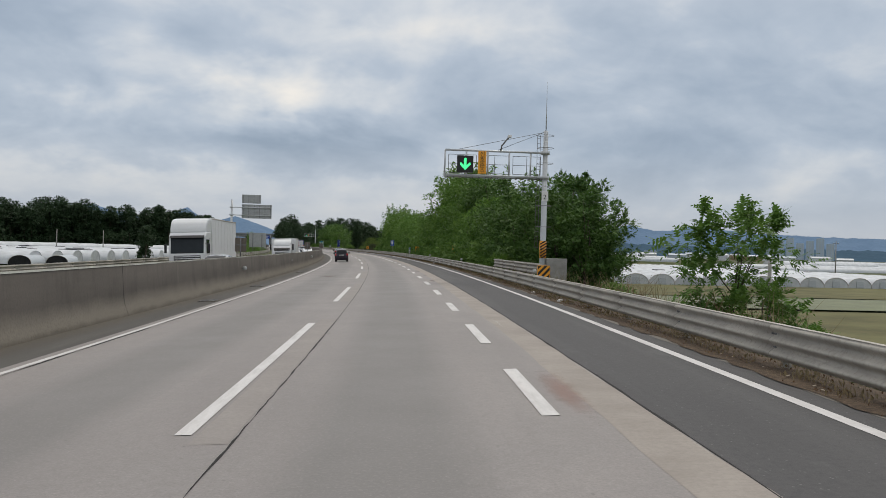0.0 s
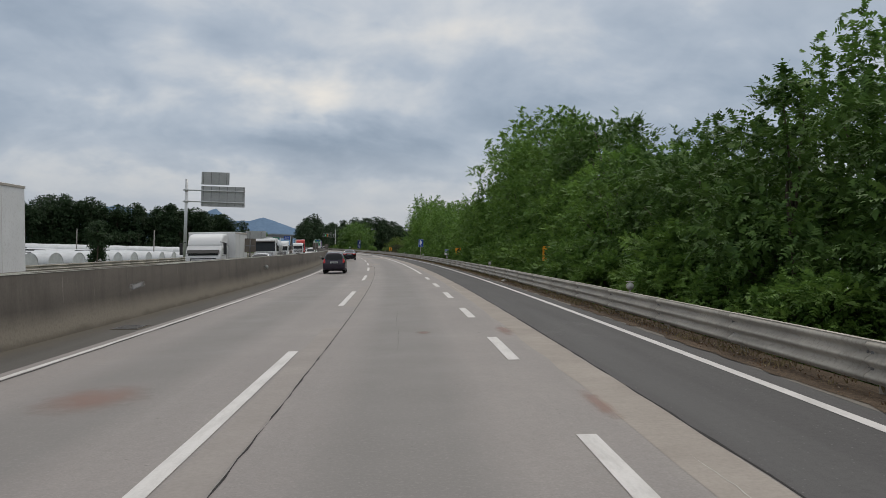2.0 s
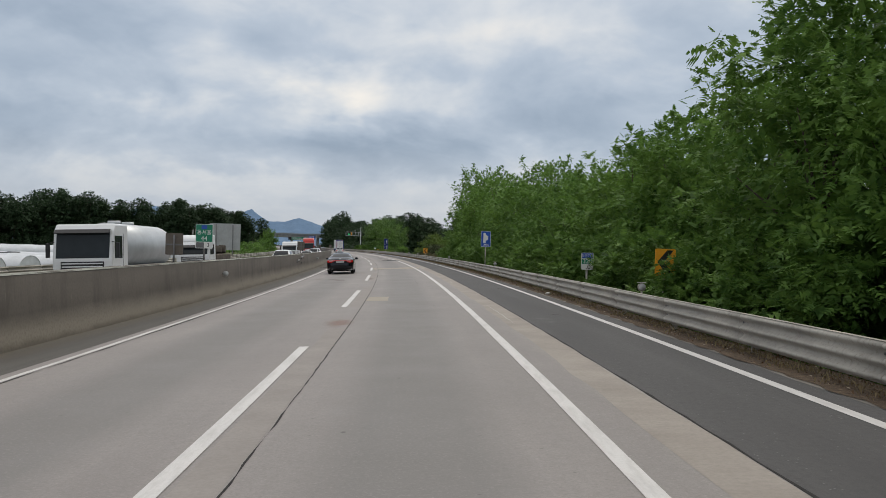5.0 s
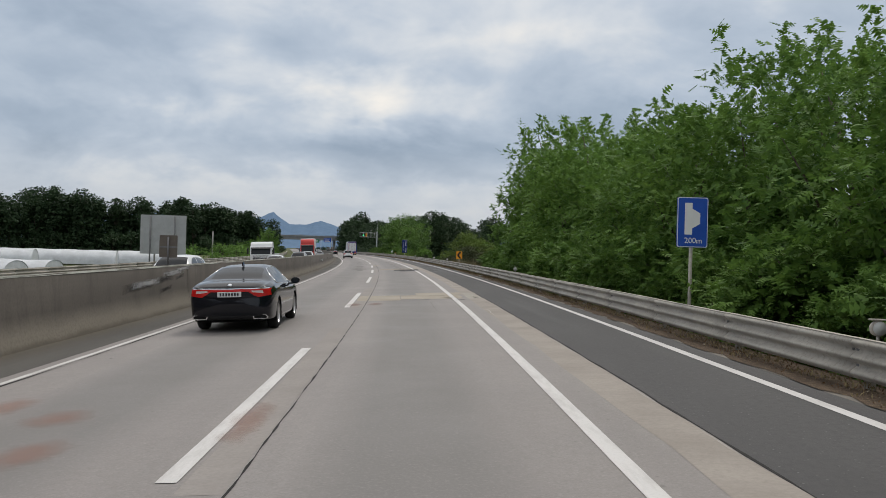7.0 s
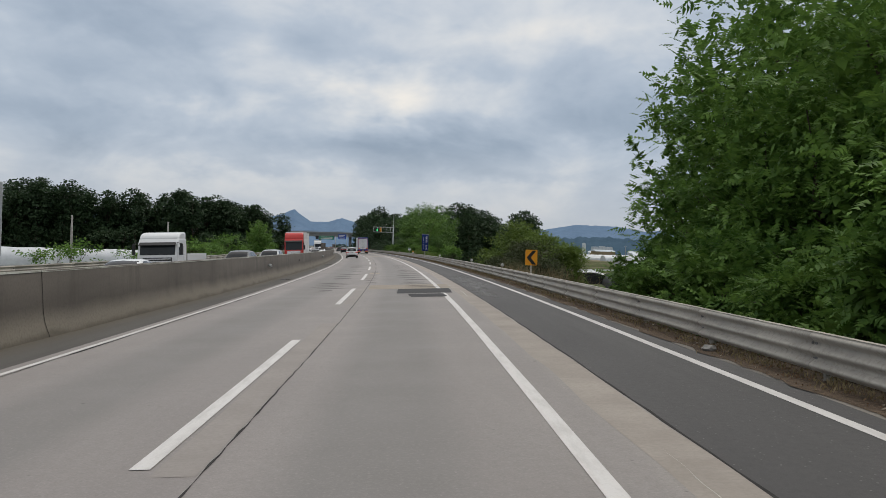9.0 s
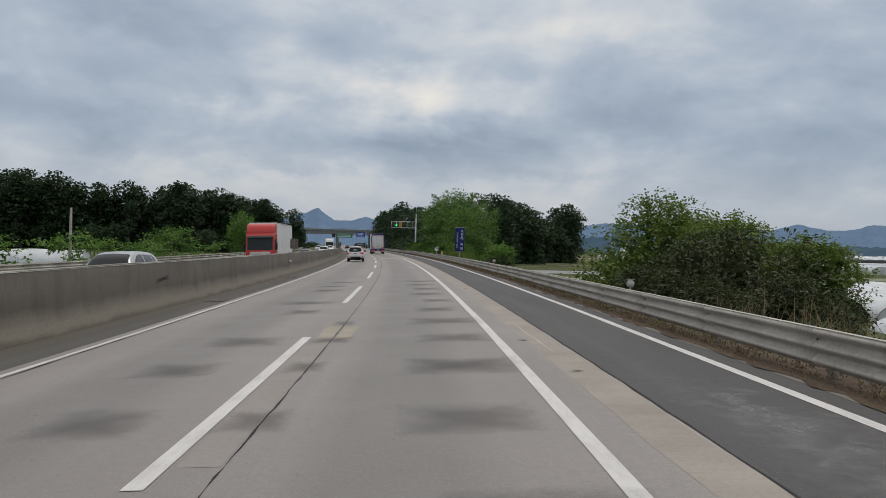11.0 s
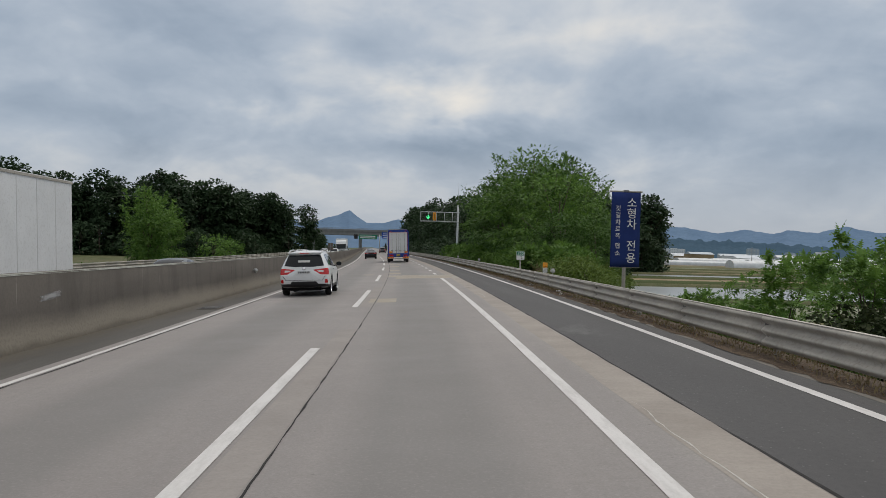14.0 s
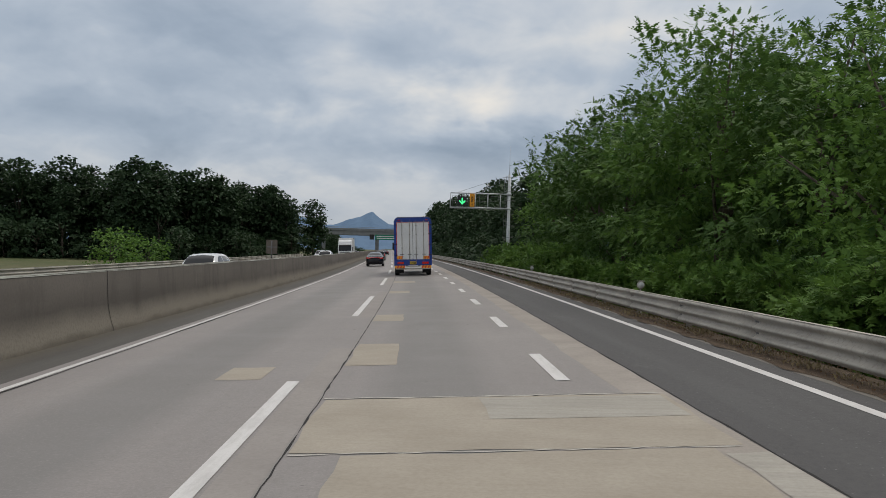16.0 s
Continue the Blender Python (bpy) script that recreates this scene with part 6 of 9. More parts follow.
# -- white sport utility car --
SUV = dict(
    width=([-2.32, -2.24, -2.05, -1.6, -1.0, 0.0, 1.0, 1.7, 2.1, 2.28, 2.36], [0.84, 0.89, 0.92, 0.94, 0.94, 0.94, 0.94, 0.93, 0.89, 0.80, 0.68]),
    bottom=([-2.32, -2.1, -1.7, -1.2, 1.2, 1.8, 2.36], [0.40, 0.34, 0.29, 0.25, 0.25, 0.29, 0.38]),
    top=([-2.32, -2.2, -1.95, -1.4, -0.6, 0.0, 0.45, 0.8, 1.25, 1.5, 2.0, 2.25, 2.36], [1.60, 1.63, 1.655, 1.69, 1.71, 1.70, 1.65, 1.52, 1.20, 1.12, 1.04, 0.93, 0.80]),
    belt=([-2.32, -1.6, -0.8, 0.0, 1.2, 2.0, 2.36], [1.10, 1.12, 1.10, 1.07, 1.03, 0.95, 0.75]),
    tail=([0.2, 0.45, 0.75, 0.95, 1.12, 1.55, 1.72], [0.10, 0.0, -0.05, 0.0, 0.03, 0.24, 0.26]), nose=([0.2, 0.5, 1.0], [-0.05, 0.02, -0.08]),
    cab=0.55, roof=0.66, wheel_r=0.36, axles=(-1.33, 1.37), spokes=5,
    cladding=[(-2.5, 0.2), (2.5, 0.2), (2.5, 0.40), (1.0, 0.40), (-1.0, 0.42), (-2.5, 0.44)],
    feats=[
        ("bumper_lower", "rear", [(-1.0, 0.2), (1.0, 0.2), (1.0, 0.46), (0.52, 0.47), (0.45, 0.56), (-0.45, 0.56), (-0.52, 0.47), (-1.0, 0.46)], TRIM, "black lower bumper"),
        ("rear_quarter_window", "side", [(-1.80, 1.17), (-1.42, 1.135), (-1.42, 1.545), (-1.60, 1.53), (-1.74, 1.42)], GLASS, "tinted quarter window"),
        ("rear_side_window", "side", [(-1.38, 1.135), (-0.42, 1.10), (-0.47, 1.585), (-0.9, 1.575), (-1.38, 1.55)], GLASS, "tinted side window"),
        ("front_side_window", "side", [(-0.36, 1.10), (0.78, 1.06), (0.88, 1.09), (0.50, 1.39), (0.18, 1.54), (-0.1, 1.585), (-0.41, 1.59)], GLASS, "tinted side window"),
        ("rear_window", "rear", [(-0.74, 1.14), (-0.3, 1.10), (0.3, 1.10), (0.74, 1.14), (0.60, 1.54), (-0.60, 1.54)], GLASS, "dark rear window"),
        ("windscreen", "front", [(-0.68, 1.19), (0.68, 1.19), (0.58, 1.60), (0.0, 1.64), (-0.58, 1.60)], GLASS),
        ("tail_light_left", "rear", [(-1.0, 0.80), (-0.62, 0.82), (-0.36, 0.97), (-0.36, 1.0), (-0.98, 1.07)], TAIL_RED, "red tail light"),
        ("tail_light_right", "rear", [(1.0, 0.80), (0.62, 0.82), (0.36, 0.97), (0.36, 1.0), (0.98, 1.07)], TAIL_RED, "red tail light"),
        ("clear_lens_left", "rear", [(-0.72, 0.90), (-0.58, 0.91), (-0.48, 0.965), (-0.72, 0.975)], TAIL_CLEAR, "clear lens"),
        ("clear_lens_right", "rear", [(0.72, 0.90), (0.58, 0.91), (0.48, 0.965), (0.72, 0.975)], TAIL_CLEAR, "clear lens"),
        ("fog_reflector_left", "rear", [(-0.86, 0.49), (-0.77, 0.49), (-0.77, 0.64), (-0.86, 0.64)], TAIL_RED, "red reflector"),
        ("fog_reflector_right", "rear", [(0.86, 0.49), (0.77, 0.49), (0.77, 0.64), (0.86, 0.64)], TAIL_RED, "red reflector"),
        ("tailgate_seam_left", "rear", [(-0.80, 0.78), (-0.785, 0.78), (-0.67, 0.61), (-0.69, 0.61)], INSIDE),
        ("tailgate_seam_right", "rear", [(0.80, 0.78), (0.785, 0.78), (0.67, 0.61), (0.69, 0.61)], INSIDE),
        ("tailgate_seam_low", "rear", [(-0.69, 0.60), (0.69, 0.60), (0.69, 0.612), (-0.69, 0.612)], INSIDE),
        ("door_seam_rear", "side", [(-1.06, 0.62), (-1.052, 0.62), (-1.0, 1.1), (-1.008, 1.1)], INSIDE),
        ("door_seam_mid", "side", [(-0.36, 0.42), (-0.352, 0.42), (-0.385, 1.1), (-0.393, 1.1)], INSIDE),
        ("door_seam_front", "side", [(0.80, 0.42), (0.808, 0.42), (0.868, 1.05), (0.86, 1.05)], INSIDE),
    ])
WHITE_CAR = m_car("white_car_paint", (0.74, 0.75, 0.75), 0.25)
car = make_car("suv", lie(308.9, -2.25), "white sport utility car with black lower cladding", "car", SUV, WHITE_CAR)
rear_plate(car, -2.425, 0.90)
for sg in (-1, 1):
    mirror(car, sg, 1.05, 0.78, 1.16, BLACK_CAR)
    for y in (-0.62, 0.28):
        part("door_handle", box_me("door_handle", (-0.012, -0.10, -0.015), (0.03, 0.10, 0.015), CHROME, 0.012), car, "chrome handle", pose(sg * 0.925, y - 0.1, 0.98))
    part("roof_rail", tube_me("roof_rail", [(sg * 0.60, -1.80, 1.63), (sg * 0.61, -1.62, 1.70), (sg * 0.62, -0.6, 1.735), (sg * 0.61, 0.15, 1.71), (sg * 0.60, 0.33, 1.64)], 0.024, RIM, 8), car, "silver roof rail")
part("spoiler", box_me("spoiler", (-0.62, -2.20, 1.59), (0.62, -1.9, 1.645), WHITE_CAR, 0.02), car)
part("brake_lamp", box_me("brake_lamp", (-0.17, -2.212, 1.60), (0.17, -2.19, 1.625), TAIL_RED, 0.004), car, "red high brake lamp")
part("wiper", box_me("wiper", (-0.05, -2.27, 1.12), (0.32, -2.24, 1.145), TRIM, 0.005), car)
part("sticker", box_me("sticker", (-0.22, -2.262, 1.25), (0.22, -2.232, 1.33), WHITE, 0.002), car, "white sticker", pose(0, -0.045, 0.02))
part("aerial", tube_me("aerial", [(0, -1.55, 1.69), (0, -1.75, 1.95)], 0.008, TRIM, 6), car)
part("badge", tube_me("badge", [(0, -2.385, 1.03), (0, -2.37, 1.03)], 0.06, CHROME, 16), car, "small oval badge")

# -- small dark hatchback --
def hatch_spec(k):
    sp = dict(SUV)
    sp["width"] = ([v * 0.79 for v in SUV["width"][0]], [v * 0.86 for v in SUV["width"][1]])
    sp["bottom"] = ([v * 0.79 for v in SUV["bottom"][0]], [v * 0.72 for v in SUV["bottom"][1]])
    sp["top"] = ([v * 0.79 for v in SUV["top"][0]], [v * 0.90 for v in SUV["top"][1]])
    sp["belt"] = ([v * 0.79 for v in SUV["belt"][0]], [v * 0.86 for v in SUV["belt"][1]])
    sp["tail"] = ([v * 0.9 for v in SUV["tail"][0]], [v * 0.7 for v in SUV["tail"][1]])
    sp["wheel_r"], sp["axles"], sp["roof"] = 0.30, (-1.1, 1.12), 0.66
    sp.pop("cladding")
    keep = []
    for nm, view, poly, *rest in SUV["feats"]:
        if "seam" in nm or "lower" in nm or "tail_light" in nm or "clear" in nm or "fog" in nm:
            continue
        keep.append((nm, view, [(a * (0.79 if view == "side" else 0.84), b * 0.885) for a, b in poly], *rest))
    for sg, nm in ((-1, "left"), (1, "right")):
        keep.append(("tail_light_" + nm, "rear", [(sg * 0.60, 0.78), (sg * 0.73, 0.76), (sg * 0.78, 0.95), (sg * 0.70, 1.08), (sg * 0.62, 1.05)], TAIL_RED, "red tail light"))
    sp["feats"] = keep
    return sp


PURPLE = m_car("dark_plum_paint", (0.035, 0.028, 0.042), 0.25)
HATCH = hatch_spec(1)
car = make_car("hatchback", lie(95.5, -2.3), "small dark plum hatchback car", "car", HATCH, PURPLE)
rear_plate(car, -1.935, 0.80)
for sg in (-1, 1):
    mirror(car, sg, 0.92, 0.62, 1.04, PURPLE)

# -- other traffic from the same families --
SILVER_CAR = m_car("silver_car_paint", (0.42, 0.43, 0.44), 0.3, 0.3)
GREY_CAR = m_car("grey_car_paint", (0.10, 0.105, 0.11), 0.3, 0.2)


def front_feats(sp, z, w):
    return sp["feats"] + [
        ("headlamp_left", "front", [(-w * 0.95, z), (-w * 0.55, z - 0.03), (-w * 0.52, z + 0.09), (-w * 0.93, z + 0.16)], HEAD, "clear headlamp"),
        ("headlamp_right", "front", [(w * 0.95, z), (w * 0.55, z - 0.03), (w * 0.52, z + 0.09), (w * 0.93, z + 0.16)], HEAD, "clear headlamp"),
        ("grille", "front", [(-w * 0.48, z - 0.08), (w * 0.48, z - 0.08), (w * 0.5, z + 0.06), (-w * 0.5, z + 0.06)], TRIM, "black grille"),
        ("front_intake", "front", [(-w * 0.6, 0.42), (w * 0.6, 0.42), (w * 0.55, 0.54), (-w * 0.55, 0.54)], TRIM, "black lower intake")]


ONCOMING = dict(SUV)
ONCOMING["feats"] = front_feats(SUV, 0.78, 0.86)
ONCOMING_SEDAN = dict(SEDAN)
ONCOMING_SEDAN["feats"] = front_feats(SEDAN, 0.62, 0.84)
for s, u, sp, paint, label in (
        (171.4, -8.0, ONCOMING, WHITE_CAR, "white sport utility car coming the other way"),
        (357.3, -8.0, ONCOMING, WHITE_CAR, "white sport utility car on the opposite carriageway"),
        (243.0, -8.0, ONCOMING, SILVER_CAR, "silver people carrier on the opposite carriageway"),
        (41.5, -7.9, ONCOMING_SEDAN, SILVER_CAR, "pale silver saloon behind the median barrier"),
        (100.5, -8.2, ONCOMING_SEDAN, WHITE_CAR, "white saloon behind the median barrier"),
        (205.0, -8.0, ONCOMING_SEDAN, WHITE_CAR, "white saloon further along the opposite lanes"),
        (310.0, -8.0, ONCOMING_SEDAN, GREY_CAR, "dark grey saloon on the opposite carriageway"),
        (228.0, -8.0, ONCOMING, GREY_CAR, "dark grey car on the opposite carriageway"),
        (420.0, -8.0, ONCOMING, WHITE_CAR, "white car far along the opposite lanes"),
        (455.0, -11.5, ONCOMING, SILVER_CAR, "silver car far along the opposite lanes"),
        (505.0, -8.0, ONCOMING_SEDAN, WHITE_CAR, "white saloon far along the opposite lanes")):
    make_car("car", lie(s, u, 0.0, 180.0), label, "car", sp, paint, "oncoming cars")
for s, u, sp, paint, label in (
        (408.0, -1.75, SEDAN, BLACK_CAR, "dark saloon ahead in the inner lane"),
        (450.0, -1.8, HATCH, GREY_CAR, "dark grey hatchback far ahead"),
        (520.0, 1.9, SUV, GREY_CAR, "dark car far ahead in the outer lane"),
        (560.0, -1.8, SEDAN, BLACK_CAR, "dark saloon in the queue far ahead")):
    make_car("car", lie(s, u), label, "car", sp, paint, "cars ahead")
# ---- lorries ----
TRUCK_BLUE = m_car("blue_truck_paint", (0.012, 0.045, 0.26), 0.35)
DOOR_WHITE = m_plain("white_panel", (0.70, 0.71, 0.71), 0.4, 0, 0.5, 0.05, 1.0, (0.5, 0.5, 0.48))
TAPE_RED = m_plain("red_tape", (0.62, 0.05, 0.03), 0.4, 0, 0.5, 0.1, 8.0)
BOX_SEAM = m_plain("box_seam", (0.62, 0.62, 0.61), 0.5, 0, 0.4, 0.1, 2.0)
RED_CAB = m_car("red_cab_paint", (0.50, 0.035, 0.03), 0.3)
CAB_WHITE = m_car("white_cab_paint", (0.70, 0.71, 0.71), 0.3)


def prism_mesh(name, prof, x0, x1, mat, bevel=0.05):
    """A side outline (y, z) drawn out across the vehicle, its edges rounded."""
    bm = bmesh.new()
    a = [bm.verts.new((x0, y, z)) for y, z in prof]
    b = [bm.verts.new((x1, y, z)) for y, z in prof]
    bm.faces.new(a)
    bm.faces.new(b[::-1])
    for i in range(len(prof)):
        j = (i + 1) % len(prof)
        bm.faces.new((a[i], b[i], b[j], a[j]))
    bmesh.ops.recalc_face_normals(bm, faces=bm.faces)
    if bevel:
        bmesh.ops.bevel(bm, geom=list(bm.edges), offset=bevel, segments=3, profile=0.5, affect="EDGES", clamp_overlap=True)
    return bm_mesh(name, bm, mat)


def truck_wheels(root, ys, half, r=0.48, w=0.30):
    tyre, rim, disc = wheel_meshes(r, w, 8)
    for y in ys:
        for sg in (1, -1):
            wh = empty_child("wheel", root, pose(sg * (half - w / 2), y, r, 0, 0, 0 if sg > 0 else 180))
            part("tyre", tyre, wh)
            part("rim", rim, wh, "steel rim")


t = empty("box_truck", lie(374.0, 1.70), "blue box lorry with white double rear doors", "truck")
W2, Z0, ZT, LN = 1.25, 0.98, 3.86, 9.2
bm = bmesh.new()
sec = [(-W2, Z0), (W2, Z0), (W2, ZT - 0.28), (W2 - 0.06, ZT - 0.12), (W2 - 0.2, ZT), (-W2 + 0.2, ZT), (-W2 + 0.06, ZT - 0.12), (-W2, ZT - 0.28)]
a = [bm.verts.new((x, 0.12, z)) for x, z in sec]
b = [bm.verts.new((x, LN, z)) for x, z in sec]
bm.faces.new(a)
bm.faces.new(b[::-1])
for i in range(len(sec)):
    j = (i + 1) % len(sec)
    bm.faces.new((a[i], b[i], b[j], a[j]))
bmesh.ops.recalc_face_normals(bm, faces=bm.faces)
part("box_body", bm_mesh("box_body", bm, DOOR_WHITE), t, "white insulated box")
fr = empty_child("rear_frame", t, pose(0, 0, 0))
for sg in (-1, 1):
    part("frame_post", box_me("frame_post", (min(sg * W2, sg * (W2 - 0.16)), -0.02, Z0), (max(sg * W2, sg * (W2 - 0.16)), 0.13, ZT - 0.24), TRUCK_BLUE, 0.015), fr, "blue rear frame post")
part("frame_top", poly_plate("frame_top", [(-W2, ZT - 0.28), (W2, ZT - 0.28), (W2 - 0.06, ZT - 0.11), (W2 - 0.2, ZT + 0.01), (-W2 + 0.2, ZT + 0.01), (-W2 + 0.06, ZT - 0.11)], -0.02, 0.13, TRUCK_BLUE), fr, "blue rear header")
part("frame_sill", box_me("frame_sill", (-W2, -0.02, Z0 - 0.30), (W2, 0.13, Z0 + 0.10), TRUCK_BLUE, 0.015), fr, "blue rear sill")
part("roof_edge", box_me("roof_edge", (-W2 + 0.2, -0.03, ZT + 0.005), (W2 - 0.2, 0.3, ZT + 0.045), STEEL, 0.01), fr, "bright roof edge")
for sg in (-1, 1):
    lo, hi = (0.012, W2 - 0.165) if sg > 0 else (-W2 + 0.165, -0.012)
    d = part("door", box_me("door", (lo, 0.02, Z0 + 0.105), (hi, 0.10, ZT - 0.285), DOOR_WHITE, 0.012), t, "white rear door")
    for x in (0.22, 0.72):
        part("lock_rod", tube_me("lock_rod", [(sg * x, -0.005, Z0 + 0.02), (sg * x, -0.005, ZT - 0.2)], 0.019, STEEL, 8), d, "steel lock rod")
        part("lock_handle", box_me("lock_handle", (sg * x - 0.13, -0.02, Z0 + 0.42), (sg * x + 0.13, 0.0, Z0 + 0.46), STEEL_DARK, 0.006), d)
        for z in (1.8, 2.7, 3.3):
            part("rod_guide", box_me("rod_guide", (sg * x - 0.03, -0.03, z), (sg * x + 0.03, 0.02, z + 0.05), STEEL_DARK, 0.005), d)
    for z in (1.35, 2.05, 2.75, 3.35):
        part("hinge", box_me("hinge", (sg * (W2 - 0.12) - 0.10, -0.035, z), (sg * (W2 - 0.12) + 0.10, -0.021, z + 0.05), BLACK, 0.006), d, "dark hinge")
    part("edge_tape", box_me("edge_tape", (min(sg * (W2 - 0.20), sg * (W2 - 0.165)), 0.008, Z0 + 0.14), (max(sg * (W2 - 0.20), sg * (W2 - 0.165)), 0.018, ZT - 0.32), TAPE_RED), d, "red marking tape")
    part("top_tape", box_me("top_tape", (min(sg * 0.03, sg * (W2 - 0.2)), 0.008, ZT - 0.33), (max(sg * 0.03, sg * (W2 - 0.2)), 0.018, ZT - 0.30), TAPE_RED), d, "red marking tape")
    pl = part("hazard_panel", box_me("hazard_panel", (min(sg * 0.68, sg * 1.07), 0.0, Z0 + 0.13), (max(sg * 0.68, sg * 1.07), 0.017, Z0 + 0.33), ORANGE, 0.003), d, "orange striped panel")
    for i in range(2):
        x = sg * (0.78 + 0.16 * i)
        part("stripe", poly_plate("stripe", [(x, Z0 + 0.14), (x + 0.07, Z0 + 0.14), (x + 0.13, Z0 + 0.32), (x + 0.06, Z0 + 0.32)], -0.005, -0.001, TAPE_RED), pl)
    lamp = part("tail_lamp", box_me("tail_lamp", (sg * 0.82 - 0.21, -0.05, Z0 - 0.20), (sg * 0.82 + 0.21, -0.021, Z0 - 0.06), TAIL_RED, 0.015), t, "red tail lamp")
    part("top_lamp", box_me("top_lamp", (sg * 0.9 - 0.09, -0.04, ZT - 0.2), (sg * 0.9 + 0.09, -0.021, ZT - 0.14), TAIL_RED, 0.01), t, "red marker lamp")
    part("bumper_panel", box_me("bumper_panel", (min(sg * 0.55, sg * 1.2), -0.03, 0.50), (max(sg * 0.55, sg * 1.2), 0.02, 0.68), ORANGE, 0.01), t, "orange and red striped panel")
    for i in range(3):
        x = sg * (0.62 + 0.2 * i)
        part("bumper_stripe", poly_plate("bumper_stripe", [(x - 0.06, 0.505), (x + 0.03, 0.505), (x + 0.09, 0.675), (x, 0.675)], -0.036, -0.031, TAPE_RED), t)
    part("mud_flap", box_me("mud_flap", (min(sg * 0.62, sg * 1.2), 0.5, 0.18), (max(sg * 0.62, sg * 1.2), 0.53, 0.70), TYRE, 0.01), t)
    part("chassis_rail", box_me("chassis_rail", (sg * 0.42 - 0.05, 0.1, 0.62), (sg * 0.42 + 0.05, 10.8, 0.90), INSIDE), t)
part("door_gap", box_me("door_gap", (-0.011, 0.05, Z0 + 0.1), (0.011, 0.11, ZT - 0.28), BLACK), t)
part("underrun_bar", box_me("underrun_bar", (-1.15, -0.01, 0.42), (1.15, 0.08, 0.50), STEEL, 0.02), t, "grey underrun bar")
part("step_bar", box_me("step_bar", (-0.5, -0.06, 0.60), (0.5, -0.02, 0.65), STEEL, 0.015), t)
rear_plate(t, -0.04, Z0 - 0.13, 0.44, 0.2, PLATE_Y, 5)
part("cab", prism_mesh("cab", [(9.4, 0.5), (11.3, 0.5), (11.35, 1.6), (11.15, 2.7), (10.9, 2.85), (9.4, 2.85)], -1.2, 1.2, TRUCK_BLUE, 0.07), t, "blue cab")
for sg in (-1, 1):
    part("cab_mirror", box_me("cab_mirror", (sg * 1.42 - 0.09, 11.2, 1.7), (sg * 1.42 + 0.09, 11.3, 2.3), BLACK, 0.03), t)
truck_wheels(t, (1.6, 2.9, 10.4), 1.22)


